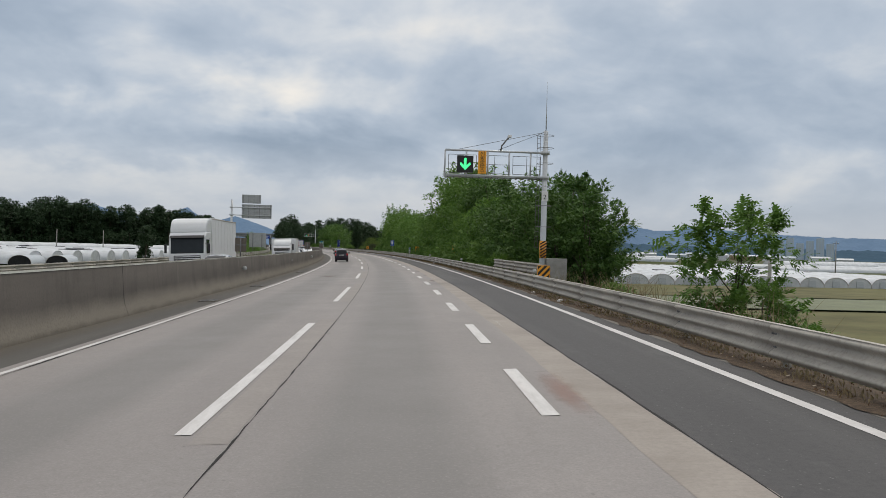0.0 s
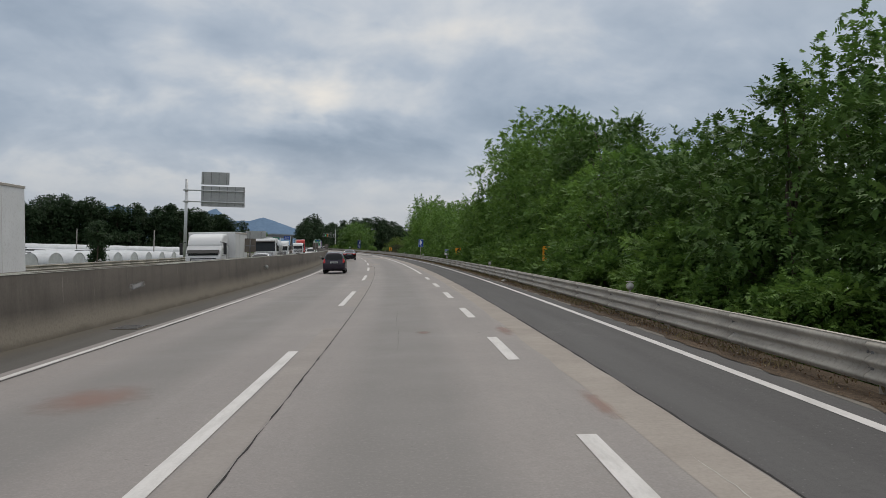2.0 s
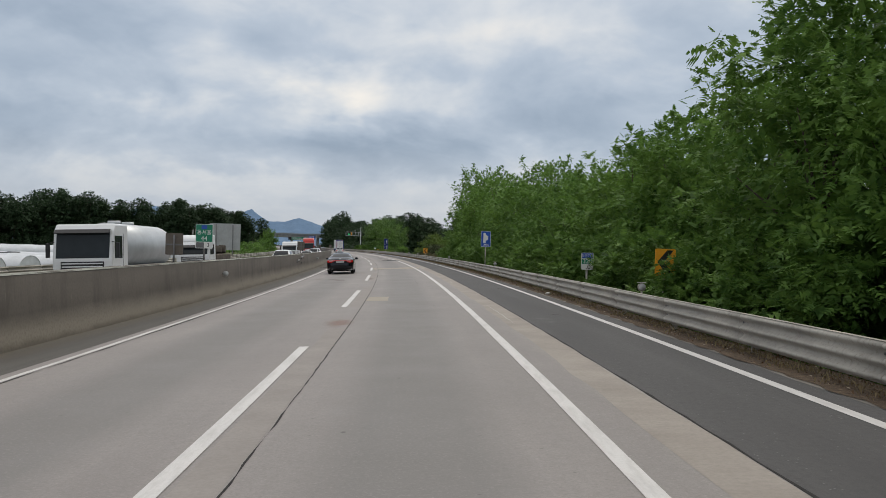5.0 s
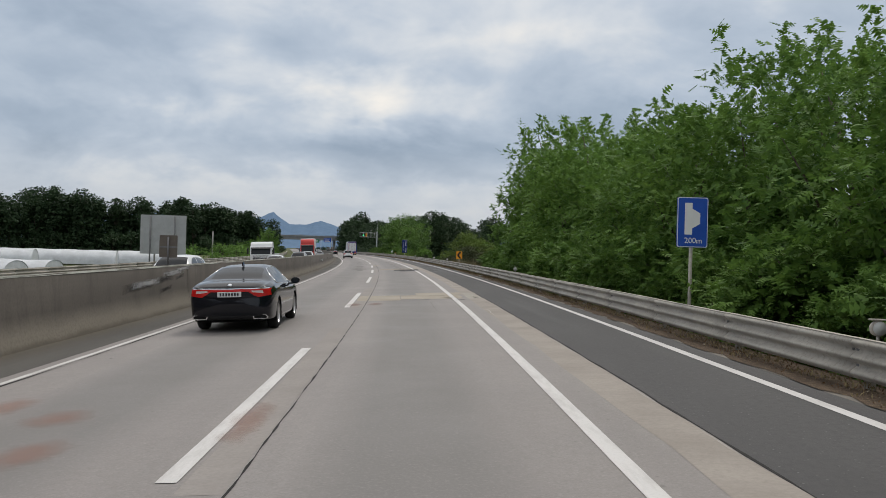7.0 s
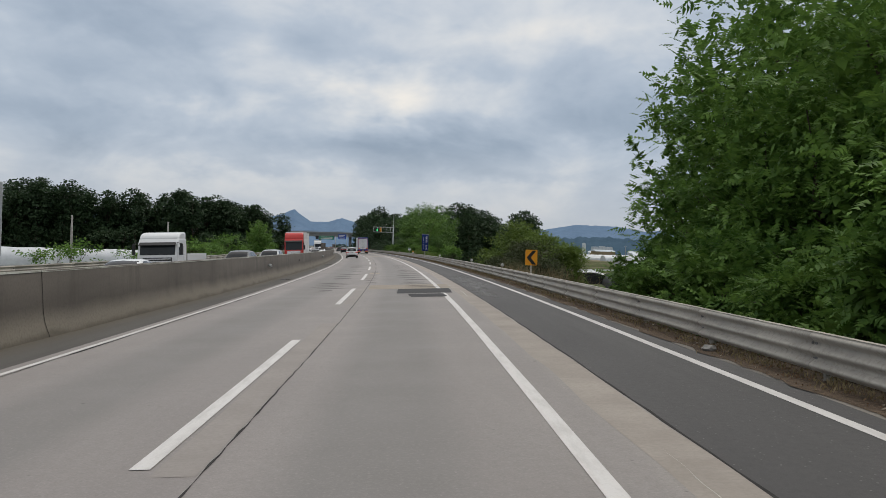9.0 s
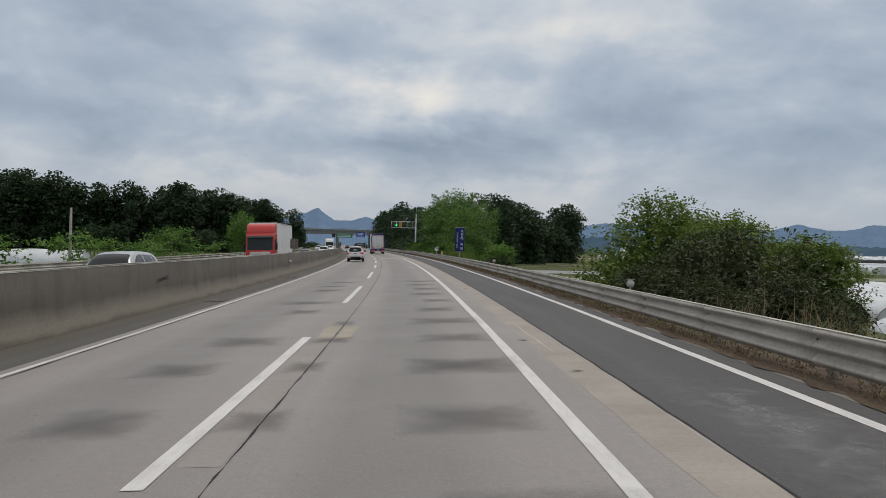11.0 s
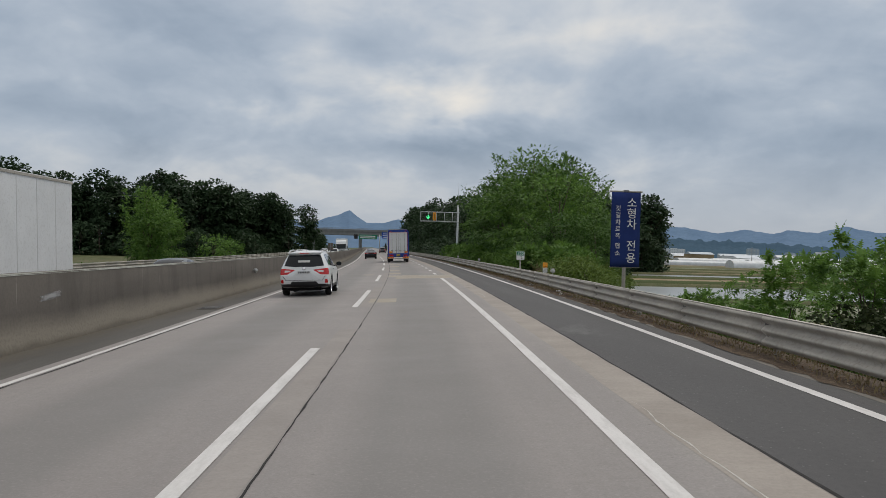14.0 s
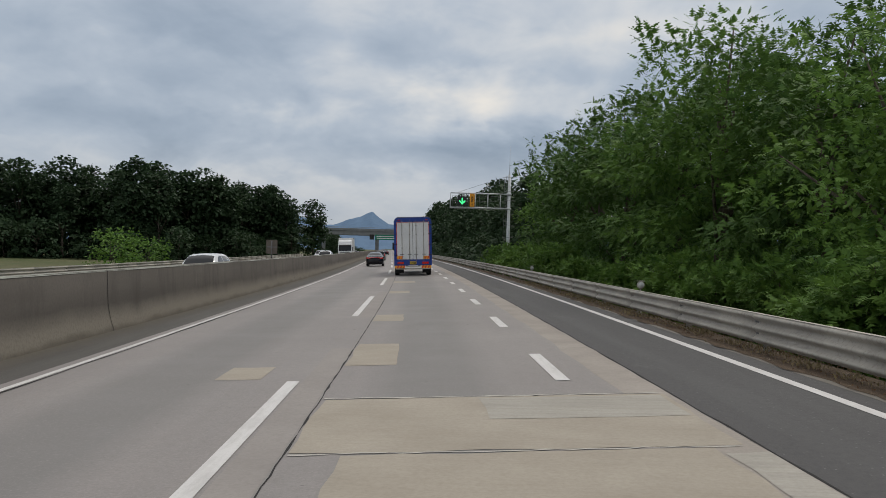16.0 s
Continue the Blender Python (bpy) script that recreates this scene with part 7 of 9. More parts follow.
def cab_over(name, m, label, paint, box, h_cab, w=2.45, box_len=9.0, box_h=3.95, deflector=0.0, grille=TRIM, box_mat=None, low=0.45, category="truck"):
    """A forward-control lorry; its nose at y = 0, its body behind at -y."""
    r = empty(name, m, label, category, "oncoming lorries")
    hw = w / 2
    cab_prof = [(0.0, low), (0.03, 1.45), (-0.17, h_cab - 0.28), (-0.42, h_cab), (-2.05, h_cab), (-2.05, low)]
    cab = part("cab", prism_mesh("cab", cab_prof, -hw, hw, paint, 0.08), r)
    part("windscreen", prism_mesh("windscreen", [(0.005, 1.52), (0.022, 1.52), (-0.135, h_cab - 0.36), (-0.165, h_cab - 0.36)], -hw + 0.14, hw - 0.14, GLASS_CAB, 0.004), cab, "dark windscreen")
    part("grille", box_me("grille", (-hw * 0.72, 0.0, 0.82), (hw * 0.72, 0.045, 1.38), grille, 0.02), cab, "front grille")
    for i in range(4):
        part("grille_bar", box_me("grille_bar", (-hw * 0.68, 0.04, 0.88 + i * 0.13), (hw * 0.68, 0.065, 0.93 + i * 0.13), paint if grille is TRIM else CHROME, 0.01), cab)
    part("bumper", box_me("bumper", (-hw, -0.3, low - 0.12), (hw, 0.07, 0.78), paint, 0.05), cab)
    for sg in (-1, 1):
        part("headlamp", box_me("headlamp", (sg * hw * 0.78 - 0.16, 0.05, 0.58), (sg * hw * 0.78 + 0.16, 0.085, 0.74), HEAD, 0.02), cab, "clear headlamp")
        part("door_window", box_me("door_window", (sg * hw - 0.012, -1.25, 1.5), (sg * hw + 0.012, -0.28, h_cab - 0.5), GLASS_CAB, 0.01), cab, "dark side window")
        mr = part("mirror", box_me("mirror", (sg * (hw + 0.2) - 0.08, -0.12, 1.55), (sg * (hw + 0.2) + 0.08, 0.0, 2.15), BLACK, 0.03), cab, "black mirror")
        part("mirror_arm", tube_me("mirror_arm", [(sg * (hw - 0.05), -0.1, 2.2), (sg * (hw + 0.2), -0.06, 2.15)], 0.02, BLACK, 6), mr)
    part("sun_visor", prism_mesh("sun_visor", [(0.10, h_cab - 0.40), (0.12, h_cab - 0.38), (-0.10, h_cab - 0.22), (-0.13, h_cab - 0.25)], -hw + 0.1, hw - 0.1, TRIM, 0.006), cab, "dark sun visor")
    part("lower_grille", box_me("lower_grille", (-hw * 0.45, 0.06, 0.46), (hw * 0.45, 0.09, 0.66), TRIM, 0.02), cab, "black lower grille")
    for sg in (-1, 1):
        part("door_seam", box_me("door_seam", (sg * hw - 0.008, -1.42, 0.7), (sg * hw + 0.008, -1.40, h_cab - 0.4), TRIM), cab)
        part("step", box_me("step", (sg * hw - 0.06, -1.2, 0.5), (sg * hw + 0.03, -0.45, 0.6), TRIM, 0.01), cab, "dark cab step")
    for x in (-0.35, 0.35):
        part("wiper", box_me("wiper", (x - 0.35, 0.018, 1.56), (x + 0.35, 0.035, 1.59), BLACK), cab)
    if deflector:
        part("roof_deflector", prism_mesh("roof_deflector", [(-0.38, h_cab - 0.06), (-0.46, h_cab + deflector * 0.32), (-0.66, h_cab + deflector * 0.68), (-1.0, h_cab + deflector * 0.92), (-1.5, h_cab + deflector), (-2.05, h_cab + deflector), (-2.05, h_cab - 0.06)], -hw + 0.02, hw - 0.02, paint, 0.12), r, "rounded roof air deflector")
    part("chassis", box_me("chassis", (-0.45, -2.2 - box_len, 0.6), (0.45, -0.6, 0.95), INSIDE), r)
    if box == "box":
        bx = part("cargo_box", box_me("cargo_box", (-1.24, -2.3 - box_len, 1.1), (1.24, -2.3, box_h), box_mat or DOOR_WHITE, 0.03), r, "white cargo box")
        for k in range(1, int(box_len / 1.2)):
            for sg in (-1, 1):
                part("panel_seam", box_me("panel_seam", (sg * 1.243 - 0.004, -2.3 - 1.2 * k - 0.012, 1.2), (sg * 1.243 + 0.004, -2.3 - 1.2 * k + 0.012, box_h - 0.12), BOX_SEAM), bx)
        part("side_skirt", box_me("side_skirt", (-1.2, -2.0 - box_len * 0.9, 0.6), (1.2, -3.2, 1.09), STEEL, 0.02), r, "grey side skirt")
        for sg in (-1, 1):
            part("edge_rail", box_me("edge_rail", (sg * 1.245 - 0.02, -2.3 - box_len, box_h - 0.1), (sg * 1.245 + 0.02, -2.3, box_h - 0.02), STEEL, 0.005), bx)
    elif box == "bed":
        bed = part("load_bed", box_me("load_bed", (-1.1, -2.2 - box_len, 0.95), (1.1, -2.2, 1.08), STEEL_DARK, 0.02), r)
        for sg in (-1, 1):
            part("dropside", box_me("dropside", (sg * 1.1 - 0.03, -2.2 - box_len, 1.08), (sg * 1.1 + 0.03, -2.2, 1.55), paint, 0.01), bed, "white dropside")
        part("tailboard", box_me("tailboard", (-1.07, -2.2 - box_len, 1.08), (1.07, -2.14 - box_len, 1.55), paint, 0.01), bed, "white tailboard")
        part("headboard", box_me("headboard", (-1.07, -2.28, 1.08), (1.07, -2.2, 2.1), STEEL, 0.01), bed)
    elif box == "tank":
        part("tank", tube_me("tank", [(0, -2.5, 2.0), (0, -2.7, 2.0), (0, -2.3 - box_len + 0.2, 2.0), (0, -2.3 - box_len, 2.0)], [0.75, 1.08, 1.08, 0.75], STEEL_POLE, 24), r, "dull steel tank")
        part("tank_frame", box_me("tank_frame", (-1.2, -2.2 - box_len, 0.95), (1.2, -2.3, 1.15), STEEL_DARK, 0.02), r)
        for y in (-4.0, -6.0):
            part("manhole", tube_me("manhole", [(0, y, 3.0), (0, y, 3.2)], 0.28, STEEL_POLE, 12), r)
    elif box == "flat":
        part("load_bed", box_me("load_bed", (-1.15, -2.2 - box_len, 0.9), (1.15, -2.2, 1.1), STEEL_DARK, 0.02), r)
        rr3 = random.Random(9)
        scrap = m_plain("scrap_load", (0.10, 0.085, 0.07), 0.9, 0, 0.2, 0.4, 3.0)
        lump = box_me("packet", (-0.25, -0.3, -0.25), (0.25, 0.3, 0.25), scrap, 0.06)
        load = part("load", box_me("load", (-1.05, -2.1 - box_len, 1.1), (1.05, -2.35, 1.5), scrap, 0.08), r, "dark brown piled load")
        for i in range(26):
            x, y, z = rr3.uniform(-0.9, 0.9), rr3.uniform(-2.0 - box_len, -2.5), rr3.uniform(1.2, 2.3)
            part("packet", lump, load, "", pose(x, y, z - 0.1, rr3.uniform(-20, 20), rr3.uniform(-20, 20), rr3.uniform(0, 90)))
    truck_wheels(r, (-1.0, -2.2 - box_len * 0.72, -2.2 - box_len * 0.86), hw - 0.05)
    return r


cab_over("box_lorry", lie(50.0, -11.5, 0, 180), "white box lorry with a tall roof deflector on the opposite lanes", CAB_WHITE, "box", 2.95, 2.45, 10.0, 3.95, 0.95)
cab_over("curtain_lorry", lie(286.8, -9.9, 0, 180), "red articulated lorry with a ribbed white trailer", RED_CAB, "box", 3.0, 2.45, 12.0, 3.95, 0.85, CHROME)
cab_over("reefer_truck", lie(78.0, -8.0, 0, 180), "small white refrigerated truck on the opposite lanes", CAB_WHITE, "box", 2.02, 1.8, 3.6, 2.75, 0.62, TRIM)
cab_over("tank_lorry", lie(130.4, -11.4, 0, 180), "white tank lorry with a dull steel tank", CAB_WHITE, "tank", 2.95, 2.45, 8.0, 3.5, 0.0)
cab_over("flatbed_truck", lie(149.8, -11.3, 0, 180), "white flatbed truck carrying a dark load", CAB_WHITE, "flat", 2.35, 2.1, 5.5, 2.5, 0.45)
cab_over("dropside_truck", lie(221.0, -11.3, 0, 180), "white dropside truck with an empty low bed on the opposite lanes", CAB_WHITE, "bed", 2.45, 2.2, 5.0, 3.2, 0.35)
cab_over("box_lorry", lie(470.0, -8.4, 0, 180), "white lorry far along the opposite lanes", CAB_WHITE, "box", 2.9, 2.45, 9.0, 3.9, 0.6)
# ---- plain: fields, greenhouses, poles, town ----
def field(name, s0, s1, u0, u1, mat, label, z=-2.7, category="field"):
    verts, faces = [], []
    n, m = max(2, int((s1 - s0) / 12)), max(2, int((u1 - u0) / 20))
    for i in range(n + 1):
        for j in range(m + 1):
            jit = 0.8 * noise.noise((i * 1.3, j * 1.7, s0 * 0.1))
            verts.append(flat(s0 + (s1 - s0) * i / n + jit, u0 + (u1 - u0) * j / m + (s0 + (s1 - s0) * i / n) * 0.0, z))
    for i in range(n):
        for j in range(m):
            a = i * (m + 1) + j
            faces.append((a, a + 1, a + m + 2, a + m + 1))
    thing(name, mesh_of(name, verts, faces, mat), label, category, kind="structure")


FZ = -2.62
rf = random.Random(3)
LABELS = {"w": (PADDY, "flooded grey rice paddy"), "y": (PADDY_GREEN, "pale green young rice paddy"), "g": (FIELD_GREEN, "green crop field"), "b": (FIELD_BROWN, "bare brown field")}
for s0, s1, u0, u1, k in ((312, 332, 17, 150, "g"), (332, 352, 19, 62, "y"), (332, 352, 63, 160, "g"), (354, 388, 22, 70, "w"), (354, 388, 72, 170, "y"),
                          (391, 402, 24, 180, "b"), (404, 426, 26, 90, "b"), (404, 426, 92, 200, "g"), (429, 455, 28, 88, "w"), (429, 440, 90, 220, "g"),
                          (458, 480, 30, 120, "b"), (483, 520, 32, 160, "g"), (523, 560, 36, 120, "y"), (523, 560, 123, 300, "b"), (565, 620, 40, 320, "g"), (625, 700, 60, 400, "b"),
                          (20, 60, 17, 75, "g"), (62, 80, 17, 90, "y"), (82, 118, 18, 110, "g"), (-40, 18, 17, 90, "g"), (215, 248, 17, 70, "g")):
    mat, lab = LABELS[k]
    field("field", s0, s1, u0, u1, mat, lab, FZ + rf.uniform(0, 0.04))
for s in (352.8, 389.5, 403, 427.5, 456.5, 481.5, 521.5):
    bm = bmesh.new()
    pts = [flat(s + 0.6 * math.sin(u * 0.11), u, 0) for u in range(20, 200, 6)]
    for p, q in zip(pts[:-1], pts[1:]):
        vs = []
        d = (q - p).normalized()
        n = Vector((-d.y, d.x, 0)) * 0.7
        vs = [bm.verts.new(v) for v in (p + n + Vector((0, 0, FZ)), p + Vector((0, 0, FZ + 0.45)), p - n + Vector((0, 0, FZ)), q + n + Vector((0, 0, FZ)), q + Vector((0, 0, FZ + 0.45)), q - n + Vector((0, 0, FZ)))]
        bm.faces.new((vs[0], vs[1], vs[4], vs[3]))
        bm.faces.new((vs[1], vs[2], vs[5], vs[4]))
    bmesh.ops.remove_doubles(bm, verts=bm.verts, dist=0.01)
    thing("paddy_bank", bm_mesh("paddy_bank", bm, GROUND, True), "low grassy bank between rice paddies", "bank", kind="structure")


def tunnel_parts(width, height, length, sheet, bays=1):
    bm = bmesh.new()
    n = 14
    prof = [(-width / 2 * math.cos(math.pi * i / n), height * (math.sin(math.pi * i / n) ** 0.75)) for i in range(n + 1)]
    steps = max(2, int(length / 3.0))
    rows = []
    for k in range(steps + 1):
        y = length * k / steps
        dip = 0.04 * (k % 2)
        rows.append([bm.verts.new((x * (1 - dip * 0.3), y, z * (1 - dip))) for x, z in prof])
    for a, b in zip(rows[:-1], rows[1:]):
        for i in range(n):
            bm.faces.new((a[i], a[i + 1], b[i + 1], b[i]))
    cover = bm_mesh("cover", bm, sheet, True)
    ends = mesh_of("end_wall", [(x * 0.985, 0.05, z * 0.985) for x, z in prof], [list(range(n + 1))], SHADE_NET if length < 15 or sheet == SHADE_NET else VINYL)
    hoop = tube_me("hoop", [(x, -0.01, z) for x, z in prof], 0.035, SHADE_NET if sheet == SHADE_NET else STEEL, 6)
    door = box_me("door", (-0.6, -0.06, 0.0), (0.6, 0.03, min(2.0, height * 0.7)), SHADE_NET if sheet == SHADE_NET or length < 15 else VINYL_GREY, 0.02)
    return cover, ends, hoop, door


TUN = {k: tunnel_parts(*k[:3], {"w": VINYL, "b": SHADE_NET, "g": VINYL_GREY}[k[3]]) for k in
       ((7.6, 2.2, 60.0, "w"), (4.0, 1.75, 110.0, "w"), (3.4, 1.6, 12.0, "g"), (6.4, 1.9, 45.0, "w"), (6.4, 1.9, 26.0, "w"), (6.4, 1.9, 12.0, "w"), (7.0, 1.7, 90.0, "w"), (9.0, 3.2, 60.0, "w"), (6.4, 2.1, 26.0, "b"), (7.0, 2.8, 90.0, "w"), (6.0, 2.4, 60.0, "g"), (9.0, 4.2, 60.0, "w"), (9.0, 4.0, 60.0, "b"))}


def tunnel(key, s, u, turn, label, z=-2.8, group="greenhouses"):
    g = empty("greenhouse", stand(s, u, z, turn), label, "greenhouse", group)
    for nm, me in zip(("cover", "end_wall", "hoop", "door"), TUN[key]):
        part(nm, me, g)
    part("end_wall", TUN[key][1], g, "", pose(0, key[2] - 0.1, 0))
    return g


BLUE_PLASTIC = m_plain("blue_plastic", (0.03, 0.22, 0.55), 0.4, 0, 0.5, 0.1, 2.0)
WHITE_GH, BLACK_GH = "long white vinyl greenhouse tunnel among the fields", "greenhouse tunnel under black shade netting"
# long low tunnels side by side, their ends towards the first stretch of road
for i in range(17):
    tunnel((4.0, 1.75, 110.0, "w"), 111.2 + 0.25 * i, 36.5 + 4.1 * i, 0, WHITE_GH, -2.8, "low tunnels")
# the cluster below the bush: low tunnels running away from the road
for i in range(4):
    tunnel((6.4, 1.9, 26.0, "w"), 241 + 1.6 * i, 29.5 + 6.7 * i, -13, WHITE_GH, -3.55)
tunnel((6.4, 2.1, 26.0, "b"), 272.0, 32.3, -13, BLACK_GH, -2.9)
for i in range(7):
    tunnel((6.4, 1.9, 45.0, "w"), 270.5 + 1.3 * i + 1.5 * (i % 2), 39.0 + 6.7 * i, -13, WHITE_GH, -2.95)
g = tunnel((6.4, 1.9, 12.0, "w"), 294.5, 32.6, -16, "short white vinyl tunnel with a black netted end", -3.0)
for i, (s, u) in enumerate(((267.0, 29.6), (267.6, 31.3))):
    g = empty("crate", stand(s, u, -2.75, 15 * i), "bright blue plastic crate beside the netted greenhouse", "crate", "blue crates")
    part("body", box_me("body", (-0.55, -0.5, 0.0), (0.55, 0.5, 1.0), BLUE_PLASTIC, 0.04), g)
    part("lid", box_me("lid", (-0.6, -0.55, 1.0), (0.6, 0.55, 1.08), BLUE_PLASTIC, 0.03), g)
# rows across the middle distance
for s, u, k, turn in ((446, 92, (7.0, 1.7, 90.0, "w"), -84), (454, 96, (7.0, 1.7, 90.0, "w"), -84), (458, 185, (6.0, 2.4, 60.0, "g"), -88), (600, 142, (9.0, 3.2, 60.0, "w"), -92), (590, 200, (9.0, 4.0, 60.0, "b"), -92),
                      (520, 180, (7.0, 1.7, 90.0, "w"), -86), (700, 196, (9.0, 3.2, 60.0, "w"), -92), (575, 230, (6.0, 2.4, 60.0, "g"), -86), (600, 160, (7.0, 1.7, 90.0, "w"), -84), (610, 270, (9.0, 3.2, 60.0, "w"), -88),
                      (640, 130, (6.0, 2.4, 60.0, "g"), -86), (655, 200, (9.0, 4.0, 60.0, "b"), -86), (660, 300, (7.0, 1.7, 90.0, "w"), -88), (700, 160, (7.0, 1.7, 90.0, "w"), -84), (720, 260, (9.0, 3.2, 60.0, "w"), -86),
                      (760, 180, (9.0, 3.2, 60.0, "w"), -86), (800, 300, (7.0, 1.7, 90.0, "w"), -86), (850, 240, (9.0, 3.2, 60.0, "w"), -86), (900, 380, (9.0, 3.2, 60.0, "w"), -86), (950, 300, (7.0, 1.7, 90.0, "w"), -86),
                      (300, 160, (7.0, 1.7, 90.0, "w"), -86), (330, 210, (9.0, 3.2, 60.0, "w"), -86), (250, 150, (7.0, 1.7, 90.0, "w"), -86), (380, 260, (7.0, 1.7, 90.0, "w"), -86), (420, 330, (9.0, 3.2, 60.0, "w"), -86)):
    tunnel(k, s, u, turn, WHITE_GH if k[3] != "b" else BLACK_GH)
# left of the opposite carriageway: a wide block of low roofs, and two small clear tunnels in front
for i in range(13):
    tunnel((7.6, 2.2, 60.0, "w"), 142 + 8.0 * i, -113 + 1.3 * i, -90, "white vinyl greenhouse beyond the opposite carriageway", -2.6)
for s, u in ((131.3, -52.0), (135.3, -47.6)):
    tunnel((3.4, 1.6, 12.0, "g"), s, u, 8, "small clear plastic tunnel beside the white greenhouses", -2.6)
for i in range(3):
    tunnel((7.0, 2.8, 90.0, "w"), 288 + 12 * i, -150 + 12 * i, -82, "white vinyl greenhouse in front of the dark woods", -2.6)

# roll-up vents: dark slits in the white sheets
rv = random.Random(12)
VENTS = [(275.5, 48.0, -1.15, 1.8), (281.0, 55.5, -1.12, 2.2), (290.0, 63.0, -1.1, 2.4)]
VENTS += [(142 + 8.0 * i + rv.uniform(-0.8, 0.8), rv.uniform(-100, -58) + 1.3 * i, -0.42, rv.uniform(1.6, 4.0)) for i in range(13) for _ in range(2)]
VENTS += [(112 + rv.uniform(3, 60), 36.5 + 4.1 * i, -1.08, rv.uniform(1.4, 2.6)) for i in range(1, 17, 2)]
for s, u, z, w in VENTS:
    bm = bmesh.new()
    add_box(bm, (-w / 2, -0.35, -0.05), (w / 2, 0.35, 0.08), 0.05)
    thing("roof_vent", bm_mesh("roof_vent", bm, SHADE_NET), "dark open roof vent of a vinyl greenhouse", "vent", "greenhouse vents", m=stand(s, u, z, 20.0))

# wrapped bales below the verge
for i, (s, u, w) in enumerate(((314.0, 32.4, 1.1), (315.0, 35.3, 1.2), (315.8, 37.6, 1.2), (317.6, 40.0, 1.3), (319.5, 37.4, 1.2))):
    bm = bmesh.new()
    bmesh.ops.create_uvsphere(bm, u_segments=16, v_segments=10, radius=1.0)
    for v in bm.verts:
        n = 1 + 0.10 * noise.noise(v.co * 2.3 + Vector((i * 7, 0, 0)))
        v.co = Vector((math.copysign(abs(v.co.x) ** 0.6, v.co.x) * w * n, math.copysign(abs(v.co.y) ** 0.6, v.co.y) * 1.1 * n, math.copysign(abs(v.co.z) ** 0.5, v.co.z) * 0.75 * n + 0.7))
    g = empty("covered_stack", stand(s, u, -2.7, 20 * i), "stack wrapped in grey white plastic sheet", "stack", "wrapped stacks")
    part("sheet", bm_mesh("sheet", bm, VINYL_GREY, True), g)
    for k in range(3):
        part("tie", tube_me("tie", [(w * 1.02 * math.cos(a), -0.7 + 0.7 * k, 0.7 + 0.78 * math.sin(a)) for a in np.linspace(0, math.pi, 9)], 0.035, STEEL_DARK, 5), g, "dark tie rope")


def utility_pole(s, u, z, h, label, group, cross=True):
    g = empty("utility_pole", stand(s, u, z), label, "utility pole", group)
    part("shaft", tube_me("shaft", [(0, 0, 0), (0, 0, h)], [0.16, 0.10], CONC, 10), g)
    if cross:
        part("crossarm", box_me("crossarm", (-0.7, -0.05, h - 0.6), (0.7, 0.05, h - 0.5), STEEL_DARK, 0.01), g)
        for x in (-0.6, 0.0, 0.6):
            part("insulator", tube_me("insulator", [(x, 0, h - 0.5), (x, 0, h - 0.3)], 0.05, WHITE, 8), g)


utility_pole(270.3, 38.0, -2.8, 5.6, "grey concrete utility pole beside the greenhouses", "poles on the plain")
utility_pole(40.0, 24.0, -2.8, 4.6, "plain concrete post on the field edge", "field posts", False)
for s, u in ((430, 110), (470, 130), (520, 60), (600, 90), (640, 170), (180, 120)):
    utility_pole(s, u, -2.8, 9.0, "distant concrete utility pole", "poles on the plain")
for s, u in ((245.6, -75.5), (250, -64), (236, -44), (270, -33), (290, -27), (205, -98)):
    utility_pole(s, u, -2.7, 7.1, "pale concrete pole beyond the opposite carriageway", "poles on the left", False)

# wire fence at the field edge below the first stretch
g = empty("wire_fence", Matrix.Identity(4), "rusty wire fence with thin posts at the field edge", "fence")
post_me = tube_me("fence_post", [(0, 0, 0), (0, 0, 2.0)], 0.03, STEEL_DARK, 6)
for i in range(22):
    part("fence_post", post_me, g, "", stand(-12 + i * 2.6, 13.2, tree_z(13.2) - 0.1))
for z in (0.35, 0.8, 1.25, 1.7):
    part("wire", tube_me("wire", [flat(-12 + i * 5.2, 13.2, tree_z(13.2) + z) for i in range(11)], 0.012, STEEL_DARK, 4), g)

# town at the foot of the hills
TOWN = m_plain("pale_block", (0.62, 0.65, 0.68), 0.8, 0, 0.3, 0.08, 0.05)
# distance haze painted into the base colour of these two block materials
TOWN_HAZED = m_plain("hazy_block", (0.33, 0.40, 0.48), 0.8, 0, 0.3, 0.08, 0.05)
TOWER = m_plain("very_hazy_block", (0.40, 0.48, 0.57), 0.9, 0, 0.2, 0.05, 0.05)
PANE = m_plain("far_window", (0.40, 0.45, 0.50), 0.4, 0, 0.5, 0.1, 0.2)


def block(az, dist, w, h, floors, bays, mat, label):
    a = radians(az)
    g = empty("apartment_building", Matrix.Translation((dist * math.sin(a), 150 + dist * math.cos(a), -4)) @ pose(0, 0, 0, 0, 0, -az), label, "building", "town")
    part("wall", box_me("wall", (-w / 2, 0, 0), (w / 2, 12, h), mat, 0.1), g)
    part("roof", box_me("roof", (-w / 2 + 1, 1, h), (w / 2 - 1, 11, h + 1.2), mat, 0.1), g)
    pane = box_me("window", (0, -0.25, 0), (w / bays * 0.55, -0.02, h / floors * 0.5), PANE)
    for i in range(bays):
        for j in range(floors):
            part("window", pane, g, "", pose(-w / 2 + w * (i + 0.22) / bays, 0, h * (j + 0.3) / floors))


